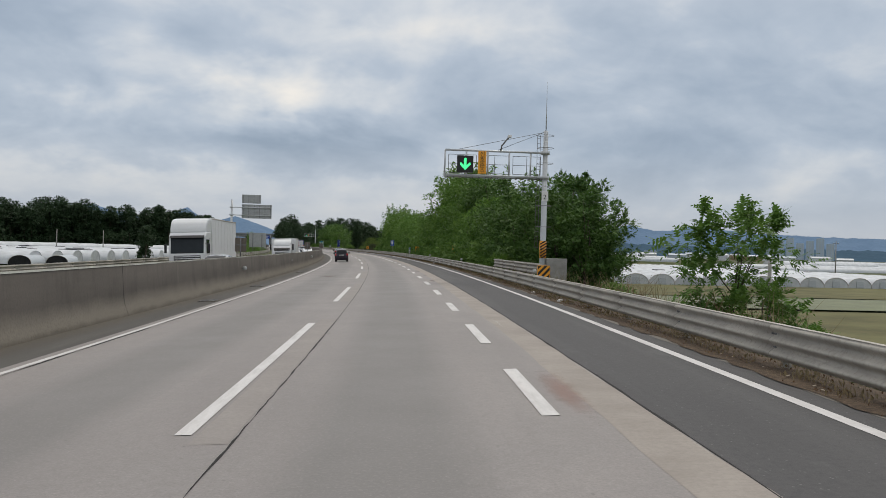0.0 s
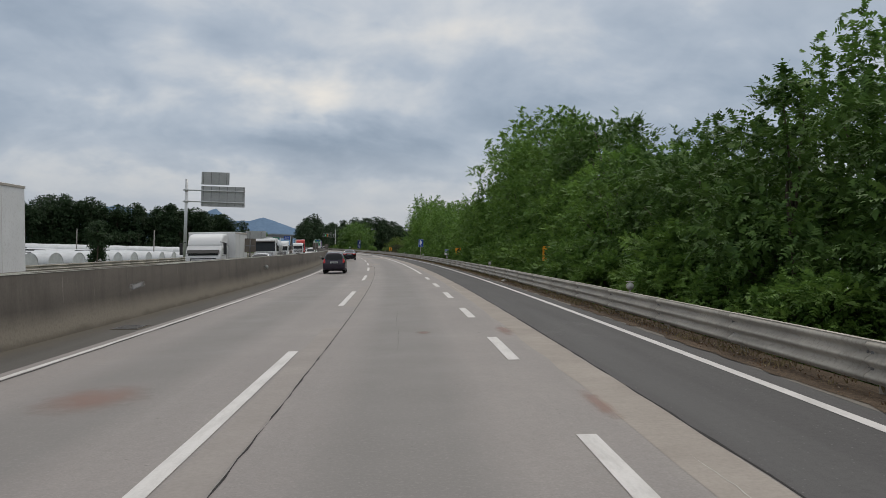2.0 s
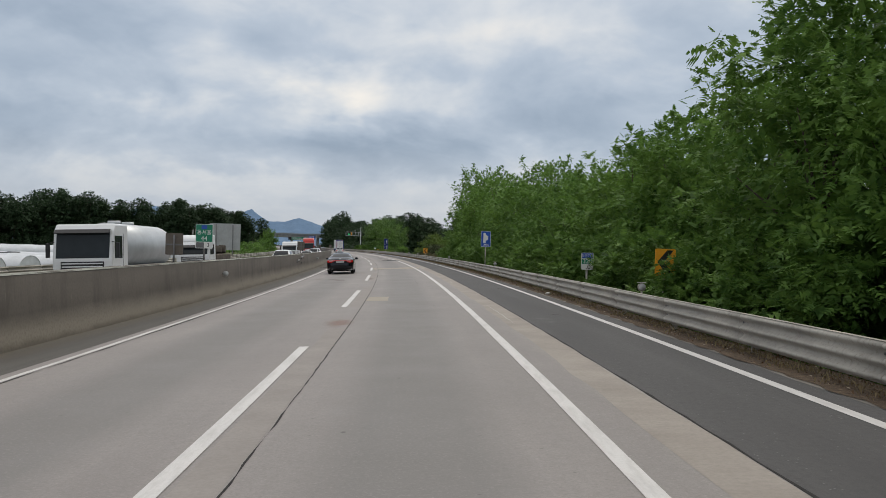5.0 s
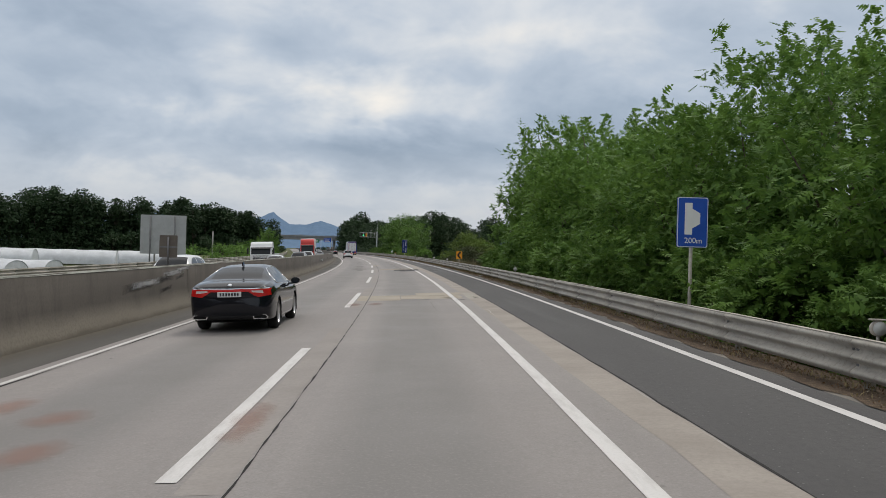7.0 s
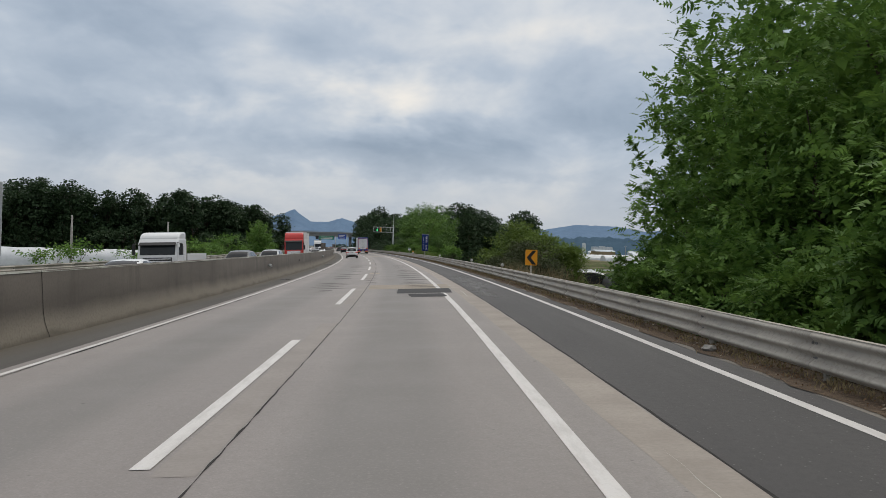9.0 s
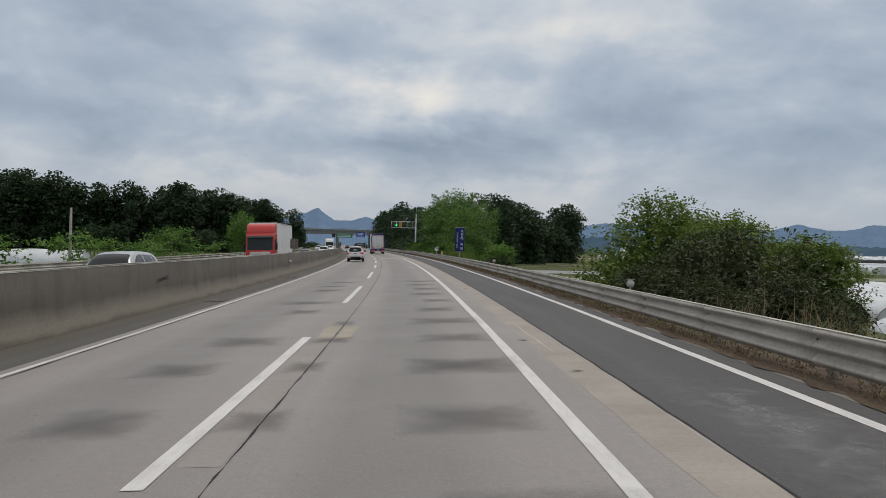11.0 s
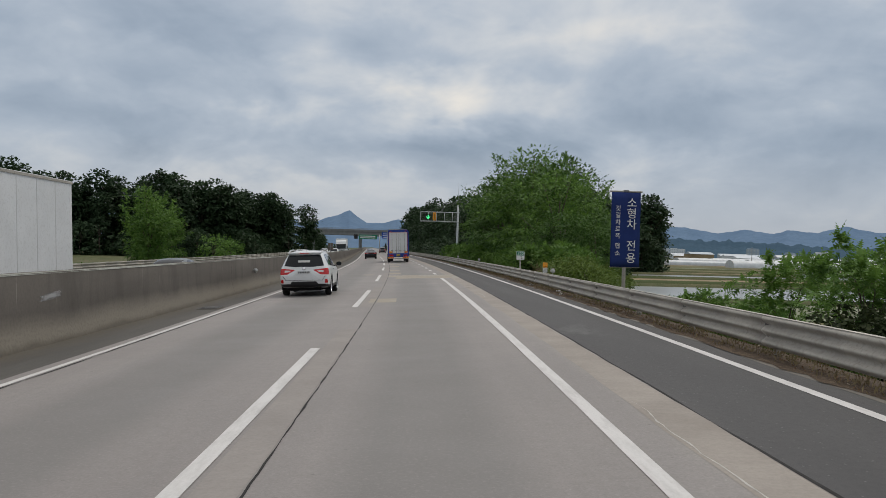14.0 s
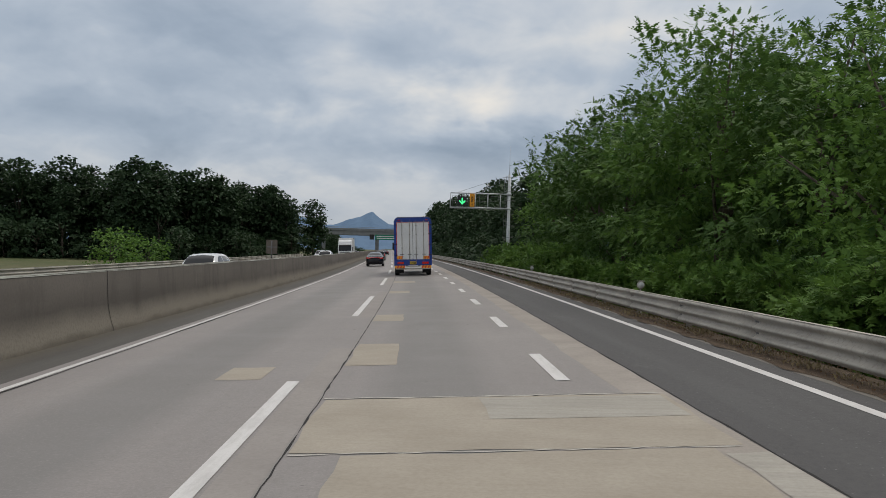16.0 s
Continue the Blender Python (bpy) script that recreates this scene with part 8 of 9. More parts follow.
for az, dist, w, h, fl, b, mat in ((5.3, 2100, 16, 19, 6, 4, TOWN), (5.78, 2100, 17, 20, 6, 4, TOWN), (6.26, 2110, 16, 19, 6, 4, TOWN), (4.6, 2080, 9, 27, 8, 2, TOWN), (9.6, 1300, 16, 16, 4, 4, TOWN_HAZED), (13.5, 1400, 22, 14, 3, 5, TOWN), (18.5, 1500, 24, 12, 3, 5, TOWN_HAZED), (11.7, 1350, 14, 12, 3, 3, TOWN_HAZED)):
    block(az, dist, w, h, fl, b, mat, "pale apartment block at the foot of the hills")
for i in range(7):
    block(26.0 + 0.62 * i, 2000, 17, 40 + 6 * (i % 3), 10, 3, TOWER, "hazy apartment tower on the horizon")
SHED = m_plain("shed_roof", (0.40, 0.45, 0.50), 0.6, 0.1, 0.4, 0.2, 0.1)
rs = random.Random(21)
for i in range(46):
    az, dist = rs.uniform(3.0, 34.0), rs.uniform(750, 1250)
    a = radians(az)
    w, d, h = rs.uniform(8, 26), rs.uniform(8, 14), rs.uniform(3, 6)
    g = empty("shed", Matrix.Translation((dist * math.sin(a), 150 + dist * math.cos(a), -3)) @ pose(0, 0, 0, 0, 0, -az + rs.uniform(-25, 25)), "low pale shed or greenhouse on the far plain", "shed", "far sheds")
    mat = rs.choice((VINYL, VINYL, TOWN, SHED, FIELD_BROWN))
    part("wall", box_me("wall", (-w / 2, 0, 0), (w / 2, d, h), mat, 0.05), g)
    part("roof", prism_mesh("roof", [(-0.4, h), (d / 2, h + 1.6), (d + 0.4, h), (d / 2, h + 0.2)], -w / 2 - 0.3, w / 2 + 0.3, rs.choice((SHED, VINYL, TOWN)), 0.0), g)

# ---- single trees, bushes, undergrowth ----
BUSH = [make_tree("bush", 100 + i, 2.2, 1.5, 1.3, 60, 30, 0.6, 0.3, 0.068, 3, LEAF_BUSH, 0.06, core=0.35, skirt=0.8) for i in range(2)]
TALL_BUSH = [make_tree("tallbush", 190 + i, 3.0, 2.7, 2.5, 150, 26, 0.55, 0.44, 0.055, 1, LEAF_BUSH, 0.08, core=0.5, skirt=0.85, lumpy=0.25) for i in range(2)]
WILLOW = [make_tree("willow", 110 + i, 2.6, 2.7, 3.6, 90, 66, 0.75, 0.3, 0.06, 3, LEAF_WILLOW, 0.12, core=0.3, skirt=0.6) for i in range(2)]
SAPLING = [make_tree("sapling", 120 + i, 1.35, 1.6, 2.2, 26, 34, 0.42, 0.30, 0.034, 7, LEAF, 0.05, skirt=0.4, lumpy=0.9, shoots=7) for i in range(3)]
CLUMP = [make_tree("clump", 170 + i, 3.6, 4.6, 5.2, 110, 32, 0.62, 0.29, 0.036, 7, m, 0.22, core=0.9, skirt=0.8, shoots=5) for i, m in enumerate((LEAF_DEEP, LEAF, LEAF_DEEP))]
VERGE_BUSH = [make_tree("vbush", 150 + i, 1.6, 1.3, 1.2, 30, 18, 0.5, 0.36, 0.06, 3, LEAF, 0.05, skirt=0.8) for i in range(2)]
YELLOW_SHRUB = [make_tree("yshrub", 160 + i, 1.5, 1.0, 0.9, 46, 34, 0.36, 0.26, 0.035, 1, LEAF_WILLOW, 0.04, core=0.5, skirt=0.85, shoots=6) for i in range(2)]
UNDER = [make_tree("under", 140 + i, 3.2, 2.4, 2.2, 30, 10, 0.9, 0.9, 0.2, 3, LEAF_DARK, 0.08, skirt=0.9) for i in range(2)]


def put(kind, s, u, z, k, label, cat="tree", group="", name="tree"):
    plant_tree(rr.choice(kind), stand(s, u, z, rr.uniform(0, 360)), label, cat, group, name, k)


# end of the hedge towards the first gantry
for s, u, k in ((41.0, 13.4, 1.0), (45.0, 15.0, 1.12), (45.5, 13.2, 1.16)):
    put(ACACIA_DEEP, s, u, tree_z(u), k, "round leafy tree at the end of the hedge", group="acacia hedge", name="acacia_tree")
# sapling by the start
put(SAPLING, 12.6, 10.2, tree_z(10.2) - 0.3, 0.98, "young acacia with open feathery branches", name="young_tree")
put(SAPLING, 12.0, 10.6, tree_z(10.6) - 0.3, 0.6, "young acacia with open feathery branches", name="young_tree")
for s, u, k in ((14.5, 13.0, 0.8), (28, 13.0, 0.7), (31, 12.4, 0.8), (10.5, 12.5, 0.6)):
    put(SHRUB, s, u, tree_z(u), k, "scrubby green bush by the fence", "shrub", "fence scrub", "bush")
# willow and dark bush
for s, u, k in ((252.4, 14.2, 1.06), (247.4, 15.2, 0.88), (243.0, 16.4, 0.74)):
    put(WILLOW, s, u, -2.4, k, "rounded yellow-green willow beside the road", name="willow_tree")
for s, u, k in ((247.2, 13.0, 0.82), (243.6, 13.1, 0.92), (240.2, 13.2, 0.96), (237.6, 13.6, 0.74), (235.4, 13.4, 0.5)):
    put(TALL_BUSH, s, u, tree_z(u) - 0.3, k, "dense brownish green bush on the verge slope", "bush", "verge bushes", "bush")
for s, u, k in ((250.6, 11.2, 1.5), (248.8, 10.9, 1.1)):
    put(YELLOW_SHRUB, s, u, tree_z(u) - 0.3, k, "yellow-green shrub at the foot of the willow", "shrub", "low shrubs", "shrub")
for s, u, k in ((245, 11.0, 0.8), (241, 10.8, 0.75), (237, 10.9, 0.7), (233.5, 11.6, 0.6)):
    put(BUSH, s, u, tree_z(u) - 0.3, k, "low brownish green bush behind the guardrail", "bush", "verge bushes", "bush")
# round tree group near the banner
for s, u, k in ((332, 12.4, 0.70), (337, 13.0, 0.98), (343, 13.6, 1.18), (350, 13.2, 1.32), (357, 13.8, 1.34), (364, 13.2, 1.29), (372, 13.8, 1.33), (380, 13.4, 1.29), (388, 14.5, 1.14), (330.2, 14.2, 0.66), (349, 16.5, 1.12), (357, 17.5, 1.29), (344, 16.0, 0.95)):
    put(CLUMP, s, u, -2.2, k, "broad leafy tree in a clump beside the highway", group="roadside clump", name="broadleaf_tree")
for s in np.arange(329, 395, 4.2):
    u = 10.0 + rr.uniform(-0.3, 0.4)
    put(SHRUB, float(s), u, tree_z(u) - 0.3, rr.uniform(0.8, 1.25), "green acacia shoots under the roadside clump", "shrub", "roadside shoots", "acacia_shrub")
for s, u, k in ((326.5, 11.6, 1.0), (323, 11.4, 0.85), (328.5, 12.0, 1.1)):
    put(SHRUB, s, u, tree_z(u), k * 1.35, "dark bush at the foot of the tree clump", "bush", "clump bushes", "bush")
for s, u, k in ((318.6, 9.7, 0.98), (316.4, 9.6, 1.12), (314.2, 9.7, 1.08), (312.2, 9.6, 0.95), (310.6, 9.9, 0.72), (315.4, 10.9, 1.15), (312.8, 10.9, 1.0)):
    put(YELLOW_SHRUB, s, u, tree_z(u) - 0.25, k, "low yellow-green shrub behind the guardrail", "shrub", "low shrubs", "shrub")
for s, u, k in ((303.5, 12.0, 1.0), (300.5, 12.5, 1.1), (307, 12.2, 0.9)):
    put(SHRUB, s, u, tree_z(u), k * 0.8, "green bush behind the banner", "shrub", "banner bushes", "bush")
put(SAPLING, 292.6, 11.4, tree_z(11.4), 0.86, "young acacia with feathery leaves behind the guardrail", name="young_tree")
put(SAPLING, 293.8, 12.2, tree_z(12.2), 0.9, "young acacia with feathery leaves behind the guardrail", name="young_tree")
put(BUSH, 291.8, 11.6, tree_z(11.6) - 0.3, 0.85, "brownish green bush behind the guardrail", "bush", "verge bushes", "bush")
put(SAPLING, 298.5, 12.4, tree_z(12.4), 0.9, "young acacia with feathery leaves behind the guardrail", name="young_tree")
for s, u, k in ((340.0, 68.0, 0.5), (342.0, 70.5, 0.6), (343.5, 73.0, 0.5)):
    put(UNDER, s, u, -2.8, k, "dark green bush among the paddies", "bush", "paddy bushes", "bush")
for i in range(9):
    tunnel((6.0, 2.4, 60.0, "g"), 424 - 1.2 * i, 126 + 6.3 * i, -8, "white vinyl greenhouse in a long row", -2.8)
# trees further along on the right, and the far wood
for s in np.arange(398, 640, 9.0):
    u = float(np.interp(s, [398, 480, 560, 640], [13.5, 15, 13, 16])) + rr.uniform(-1.5, 2.5)
    put(OAK, float(s), u + 1.5, -2.0, rr.uniform(0.5, 0.62) * float(np.interp(s, [398, 540, 640], [1.0, 1.25, 1.5])), "dark roadside tree further along", group="far roadside trees", name="wood_tree")
    put(UNDER, float(s) + 4, u - 1.0, -1.0, rr.uniform(0.7, 1.1), "dark undergrowth beside the road", "bush", "far undergrowth", "bush")
for i in range(22):
    f = i / 21
    s, u = 430 + 70 * f + rr.uniform(-5, 5), 34 + 42 * f + rr.uniform(-4, 4)
    put(OAK, s, u, -2.8, rr.uniform(0.74, 0.95) * (0.85 + 0.15 * math.sin(f * 9)), "dark rounded tree in a small wood", group="small wood", name="wood_tree")
for i in range(26):
    s = rr.uniform(655, 800)
    put(OAK, s, 21 + (s - 650) * 0.08 + rr.uniform(0, 50), -2.5, rr.uniform(0.9, 1.25), "dark tree beyond the bridge", group="far wood", name="wood_tree")
for i in range(18):
    s = 660 + 14 * i + rr.uniform(-4, 4)
    put(OAK, s, -24 - (s - 650) * 0.05 + rr.uniform(-4, 1), -2.5, rr.uniform(0.4, 0.6), "dark tree beyond the bridge", group="far wood", name="wood_tree")
    put(UNDER, s + 5, (-21 if i % 2 else 9.5) + rr.uniform(-1, 1), -1.5, rr.uniform(0.6, 0.9), "dark undergrowth beyond the bridge", "bush", "far undergrowth", "bush")
# second row and undergrowth of the left woods
for i in range(len(WOOD) - 1):
    (s0, u0), (s1, u1) = WOOD[i], WOOD[i + 1]
    n = max(2, int(math.hypot(s1 - s0, u1 - u0) / 7.5))
    for j in range(n):
        f = (j + 0.5) / n
        s, u = s0 + (s1 - s0) * f, u0 + (u1 - u0) * f
        tall = float(np.interp(u, [-300, -113, -80, -60, -40, -22, -14], [1.1, 1.28, 1.16, 1.28, 1.1, 0.9, 0.6]))
        put(OAK, s + 10 + rr.uniform(-4, 4), u - 4 + rr.uniform(-2, 2), -2.6, tall * rr.uniform(0.78, 0.97), "tall dark tree inside the woods", group="woods", name="wood_tree")
        put(OAK, s + 22 + rr.uniform(-5, 5), u - 8 + rr.uniform(-3, 3), -2.6, tall * rr.uniform(0.8, 1.08), "tall dark tree deep in the woods", group="woods", name="wood_tree")
        put(UNDER, s - 7 + rr.uniform(-3, 3), u + 1 + rr.uniform(-2, 2), -2.7, rr.uniform(1.2, 2.0), "dark undergrowth along the wood edge", "bush", "wood edge", "bush")
# lighter bushes and small trees just past the opposite rail
for s, u, k in ((350, -20.6, 1.08), (354, -21.5, 1.0), (358, -21.0, 0.9)):
    put(ACACIA, s, u, -1.8, k, "bright green small tree past the opposite guardrail", group="left verge trees", name="small_tree")
for s, u, k in ((302, -21, 1.5), (306, -22, 1.3), (262, -21.5, 1.2), (274, -21, 1.25), (280, -21.5, 1.1), (288, -21, 1.0), (296, -21.5, 1.1), (232, -21, 1.0), (238, -21.5, 1.1), (330, -21, 1.1), (386, -22, 1.4), (392, -21, 1.2), (178, -22, 0.8), (248, -21, 0.9)):
    put(VERGE_BUSH, s, u, -1.9, k * 1.25, "bright green bush past the opposite guardrail", "shrub", "left verge bushes", "bush")
put(PINE, 168, -40, -2.6, 0.42, "small dark conifer beyond the opposite carriageway", name="conifer")
put(OAK, 172, -41, -2.6, 0.3, "small dark tree beyond the opposite carriageway", name="small_tree")


# dry weeds and grass along the verge: one mass
def tufts(name, places, mat, label, h0, h1, blades, width=0.012):
    rng = np.random.default_rng(31)
    vs = []
    for p in places:
        k = blades
        base = np.array(p) + np.c_[rng.normal(0, 0.10, k), rng.normal(0, 0.10, k), np.zeros(k)]
        h = rng.uniform(h0, h1, k)
        lean = rng.normal(0, 0.35, (k, 2)) * h[:, None]
        a = rng.uniform(0, math.pi, k)
        w = np.c_[np.cos(a), np.sin(a), np.zeros(k)] * width
        tip = base + np.c_[lean, h]
        mid = base + np.c_[lean * 0.35, h * 0.55]
        vs.append(np.stack([base, mid + w, tip, mid - w], 1))
    return thing(name, quads_mesh(name, np.concatenate(vs).reshape(-1, 3), mat), label, "grass", kind="stuff")


rg = random.Random(41)
tufts("dry_grass", [tuple(banked(rg.uniform(-5, 360), rg.choice((rg.gauss(7.22, 0.12), rg.uniform(6.95, 7.6), rg.uniform(7.5, 8.6))), 0.03)) for _ in range(3600)], STRAW, "dry brown weeds and litter grass under the guardrail", 0.02, 0.10, 9, 0.014)
tufts("dead_leaves", [tuple(banked(rg.uniform(-5, 340), rg.uniform(6.95, 7.9), 0.03)) for _ in range(4200)], DEAD_LEAF, "dead brown leaves and twigs along the verge", 0.01, 0.04, 6, 0.013)
tufts("verge_grass", [tuple(flat(s, u, tree_z(u) - 0.05)) for s, u in [(rg.choice((rg.uniform(-8, 45), rg.uniform(205, 330))), rg.uniform(8.4, 13.5)) for _ in range(2600)] + [(rg.uniform(-8, 60), rg.uniform(9.5, 17)) for _ in range(1500)]], GRASS, "rough green and yellow grass on the verge slope", 0.15, 0.55, 12, 0.014)
tufts("reeds", [tuple(flat(s, u, tree_z(u))) for s, u in [(rg.choice((rg.uniform(8, 40), rg.uniform(208, 234), rg.uniform(318.5, 323))), rg.uniform(9.0, 10.8)) for _ in range(300)]], STRAW, "thin dry reeds standing behind the guardrail", 0.7, 1.6, 8, 0.008)
# ---- patches, stains and litter on the road ----
def slab(name, s0, s1, u0, u1, mat, label, z=0.004, ragged=0.03, category="road patch"):
    rp = random.Random(int(s0 * 10) + int(u0 * 100))
    n, m = max(2, int((s1 - s0) / 0.5)), max(2, int((u1 - u0) / 0.5))
    verts, uvs = [], []
    for i in range(n + 1):
        for j in range(m + 1):
            s, u = s0 + (s1 - s0) * i / n, u0 + (u1 - u0) * j / m
            if i in (0, n):
                s += rp.uniform(-ragged, ragged)
            if j in (0, m):
                u += rp.uniform(-ragged, ragged)
            verts.append(banked(s, u, z))
            uvs.append((j / m, i / n))
    faces = [(i * (m + 1) + j, i * (m + 1) + j + 1, (i + 1) * (m + 1) + j + 1, (i + 1) * (m + 1) + j) for i in range(n) for j in range(m)]
    thing(name, mesh_of(name, verts, faces, mat, uvs=uvs), label, category, kind="structure")


def crack(s0, s1, u, w, wander, mat, label, z=0.0035, step=0.18):
    """A thin wandering line along the road that swells, thins and ends in a point."""
    rp = random.Random(int(s0 * 10) + int(u * 100))
    n = max(4, int((s1 - s0) / step))
    verts, du = [], 0.0
    for i in range(n + 1):
        du = du * 0.75 + rp.uniform(-wander, wander)
        half = w * 0.5 * rp.uniform(0.45, 1.3) * min(1.0, 4.0 * i / n + 0.1, 4.0 * (n - i) / n + 0.1)
        for sg in (-1, 1):
            verts.append(banked(s0 + (s1 - s0) * i / n, u + du + sg * half, z))
    faces = [(2 * i, 2 * i + 1, 2 * i + 3, 2 * i + 2) for i in range(n)]
    thing("road_crack", mesh_of("road_crack", verts, faces, mat), label, "crack", "road cracks", kind="structure")


FINE = m_plain("hairline_crack", (0.10, 0.094, 0.088), 0.9, 0, 0.2, 0.3, 8.0)
HAIR = "hairline dark crack in the concrete"
for s0, s1, u, w in ((49.0, 53.0, 1.79, 0.016), (53.2, 58.0, 1.73, 0.013), (158.0, 163.4, 2.70, 0.013), (28.0, 33.5, 1.76, 0.012), (88.0, 95.0, 1.8, 0.012), (134.0, 139.5, 2.6, 0.012), (246.0, 252.0, 2.55, 0.012), (270.0, 277.0, 1.75, 0.013), (312.5, 318.0, 2.5, 0.013)):
    crack(s0, s1, u, w * 0.45, 0.009, FINE, HAIR)
LIME = m_plain("pale_crack_lime", (0.46, 0.445, 0.41), 0.9, 0, 0.3, 0.15, 6.0)
rc = random.Random(6)
s = -10.0
while s < 345:
    ln = rc.uniform(2.0, 8.0)
    crack(s, s + ln, 4.22 + rc.uniform(-0.06, 0.14), rc.uniform(0.008, 0.022), 0.02, LIME, "pale filled crack along the edge strip", 0.0045)
    s += ln + rc.uniform(8.0, 30.0)
TORN = m_torn("torn_surface", (0.095, 0.088, 0.08), (3.0, 9.0, 1.0), 1.6, 0.45, 0.40, 0.7)
SMEAR = m_torn("cement_smear", (0.24, 0.242, 0.24), (4.0, 2.6, 1.0), 0.9, 0.5, 0.24, 0.62)
TAN, TAR = "tan concrete repair patch in the road", "fresh black asphalt patch in the road"
for s0, s1, u0, u1 in ((122.9, 125.1, 0.57, 1.30), (163.6, 166.8, 0.15, 0.5), (163.6, 166.8, 0.57, 1.68), (164.2, 166.7, 1.70, 3.95), (166.72, 168.3, 2.3, 4.08),
                       (229.5, 231.9, 0.57, 0.88), (229.5, 231.9, 0.2, 0.5), (302.3, 304.3, 0.57, 1.2), (302.3, 304.3, 0.32, 0.5), (323.0, 325.5, 1.0, 4.25),
                       (325.6, 328.2, 0.57, 4.55), (331.1, 334.0, 0.57, 1.33), (329.9, 331.1, -1.12, -0.5), (339.0, 341.0, 0.57, 1.3), (362.5, 364.5, 0.57, 1.7), (352.0, 354.0, 0.57, 1.4)):
    slab("road_patch", s0, s1, u0, u1, PATCH_TAN, TAN)
RIM_PALE = m_plain("patch_rim", (0.43, 0.41, 0.37), 0.9, 0, 0.3, 0.2, 6.0)


def across_crack(s, u0, u1, w, mat, label, z=0.0074):
    """A thin ragged line across the lane."""
    rp = random.Random(int(s * 10) + int(u0 * 100))
    n = max(4, int((u1 - u0) / 0.12))
    verts = []
    for i in range(n + 1):
        ds, half = rp.uniform(-0.025, 0.025), w * 0.5 * rp.uniform(0.2, 1.3)
        for sg in (-1, 1):
            verts.append(banked(s + ds + sg * half, u0 + (u1 - u0) * i / n, z))
    thing("patch_rim", mesh_of("patch_rim", verts, [(2 * i, 2 * i + 1, 2 * i + 3, 2 * i + 2) for i in range(n)], mat), label, "road patch", "patch rims", kind="structure")


for s, u0, u1, w in ((163.6, 0.57, 1.68, 0.05), (166.8, 0.15, 1.68, 0.05), (164.2, 1.7, 3.95, 0.04), (168.3, 2.3, 4.08, 0.05), (328.25, 0.57, 4.55, 0.055), (325.55, 0.57, 4.5, 0.035), (213.0, 0.6, 4.1, 0.04)):
    across_crack(s, u0, u1, w, RIM_PALE, "pale crumbled rim of a repair patch")
for s0, s1, u0, u1 in ((322.6, 325.3, 4.28, 4.66), (164.0, 168.0, 4.12, 4.6), (326.9, 328.1, 2.4, 4.5)):
    slab("road_patch", s0, s1, u0, u1, PATCH_PALE, "pale concrete repair patch in the road", 0.007)
for s0, s1, u0, u1 in ((205.6, 209.0, 1.85, 4.0), (203.2, 205.2, 2.3, 3.6)):
    slab("road_patch", s0, s1, u0, u1, PATCH_TAR, TAR, 0.008, 0.05)
for s, u, w, l in ((164.9, 3.5, 1.1, 1.0), (163.3, 3.75, 0.9, 0.9), (166.2, 3.2, 1.2, 0.5), (163.6, 2.6, 0.7, 0.4), (161.3, 4.5, 0.3, 0.7), (164.6, 4.42, 0.35, 2.2), (224.8, 4.3, 0.3, 0.5), (228.6, 4.05, 0.28, 0.4), (311.0, 4.2, 0.3, 0.5), (313.4, 4.4, 0.25, 0.6), (247.0, 4.35, 0.3, 0.6), (116.0, 5.6, 0.5, 0.25), (129.5, 5.8, 0.45, 0.2)):
    slab("torn_spot", s - l / 2, s + l / 2, u - w / 2, u + w / 2, TORN, "dark torn spot in the worn road surface", 0.0085, 0.05)
slab("road_patch", 209.1, 213.0, 0.6, 4.1, m_patch("patch_brown", (0.258, 0.222, 0.182), (0.325, 0.285, 0.235), 0.2), "brownish concrete repair patch in the road", 0.004, 0.08)
for s0, s1, u0, u1 in ((206.5, 211.5, 4.72, 5.7), (210.5, 215.0, 4.75, 6.25), (214.0, 219.0, 4.72, 6.0), (218.0, 224.5, 4.9, 6.2), (202.0, 207.0, 4.7, 5.6)):
    slab("cement_smear", s0, s1, u0, u1, SMEAR, "pale cement smear on the asphalt shoulder", 0.0032 + 0.0004 * (s0 % 3), 0.2)
slab("road_patch", 207.9, 209.1, -1.7, -0.6, m_stain("tar_blot", (0.05, 0.05, 0.052), 1.0, 2.0, 0.30), "small ragged asphalt blot", 0.006, 0.12)
rt = random.Random(14)
for i in range(15):
    s = (210.55, 211.95, 213.6, 215.5, 218.6, 221.9, 225.6)[i] if i < 7 else 225.6 + 3.6 * (i - 6)
    mat = RUBBER if i < 7 else RUBBER_FAINT
    mat = RUBBER_FAINT if i in (2, 5) else mat
    h = (0.5, 0.5, 0.6, 0.7, 0.8, 0.8, 0.9)[i] if i < 7 else 0.9
    d = rt.uniform(-0.25, 0.25)
    slab("tyre_mark", s - h * rt.uniform(0.8, 1.1), s + h, 2.1 + rt.uniform(-0.35, 0.3), 3.55 + rt.uniform(-0.25, 0.25), mat, "dark soft tyre mark on the concrete", 0.010)
    if i not in (4, 8, 11):
        slab("tyre_mark", s + d - h, s + d + h * rt.uniform(0.7, 1.1), -1.8 + rt.uniform(-0.4, 0.5), -0.2 + rt.uniform(-0.5, 0.3), mat if i % 3 else RUBBER_FAINT, "dark soft tyre mark on the concrete", 0.010)
    if 2 < i < 9:
        slab("tyre_mark", s + d - 0.6, s + d + 0.6, 0.05 + rt.uniform(-0.1, 0.2), 0.95 + rt.uniform(-0.2, 0.2), RUBBER_FAINT, "dark soft tyre mark on the concrete", 0.011)
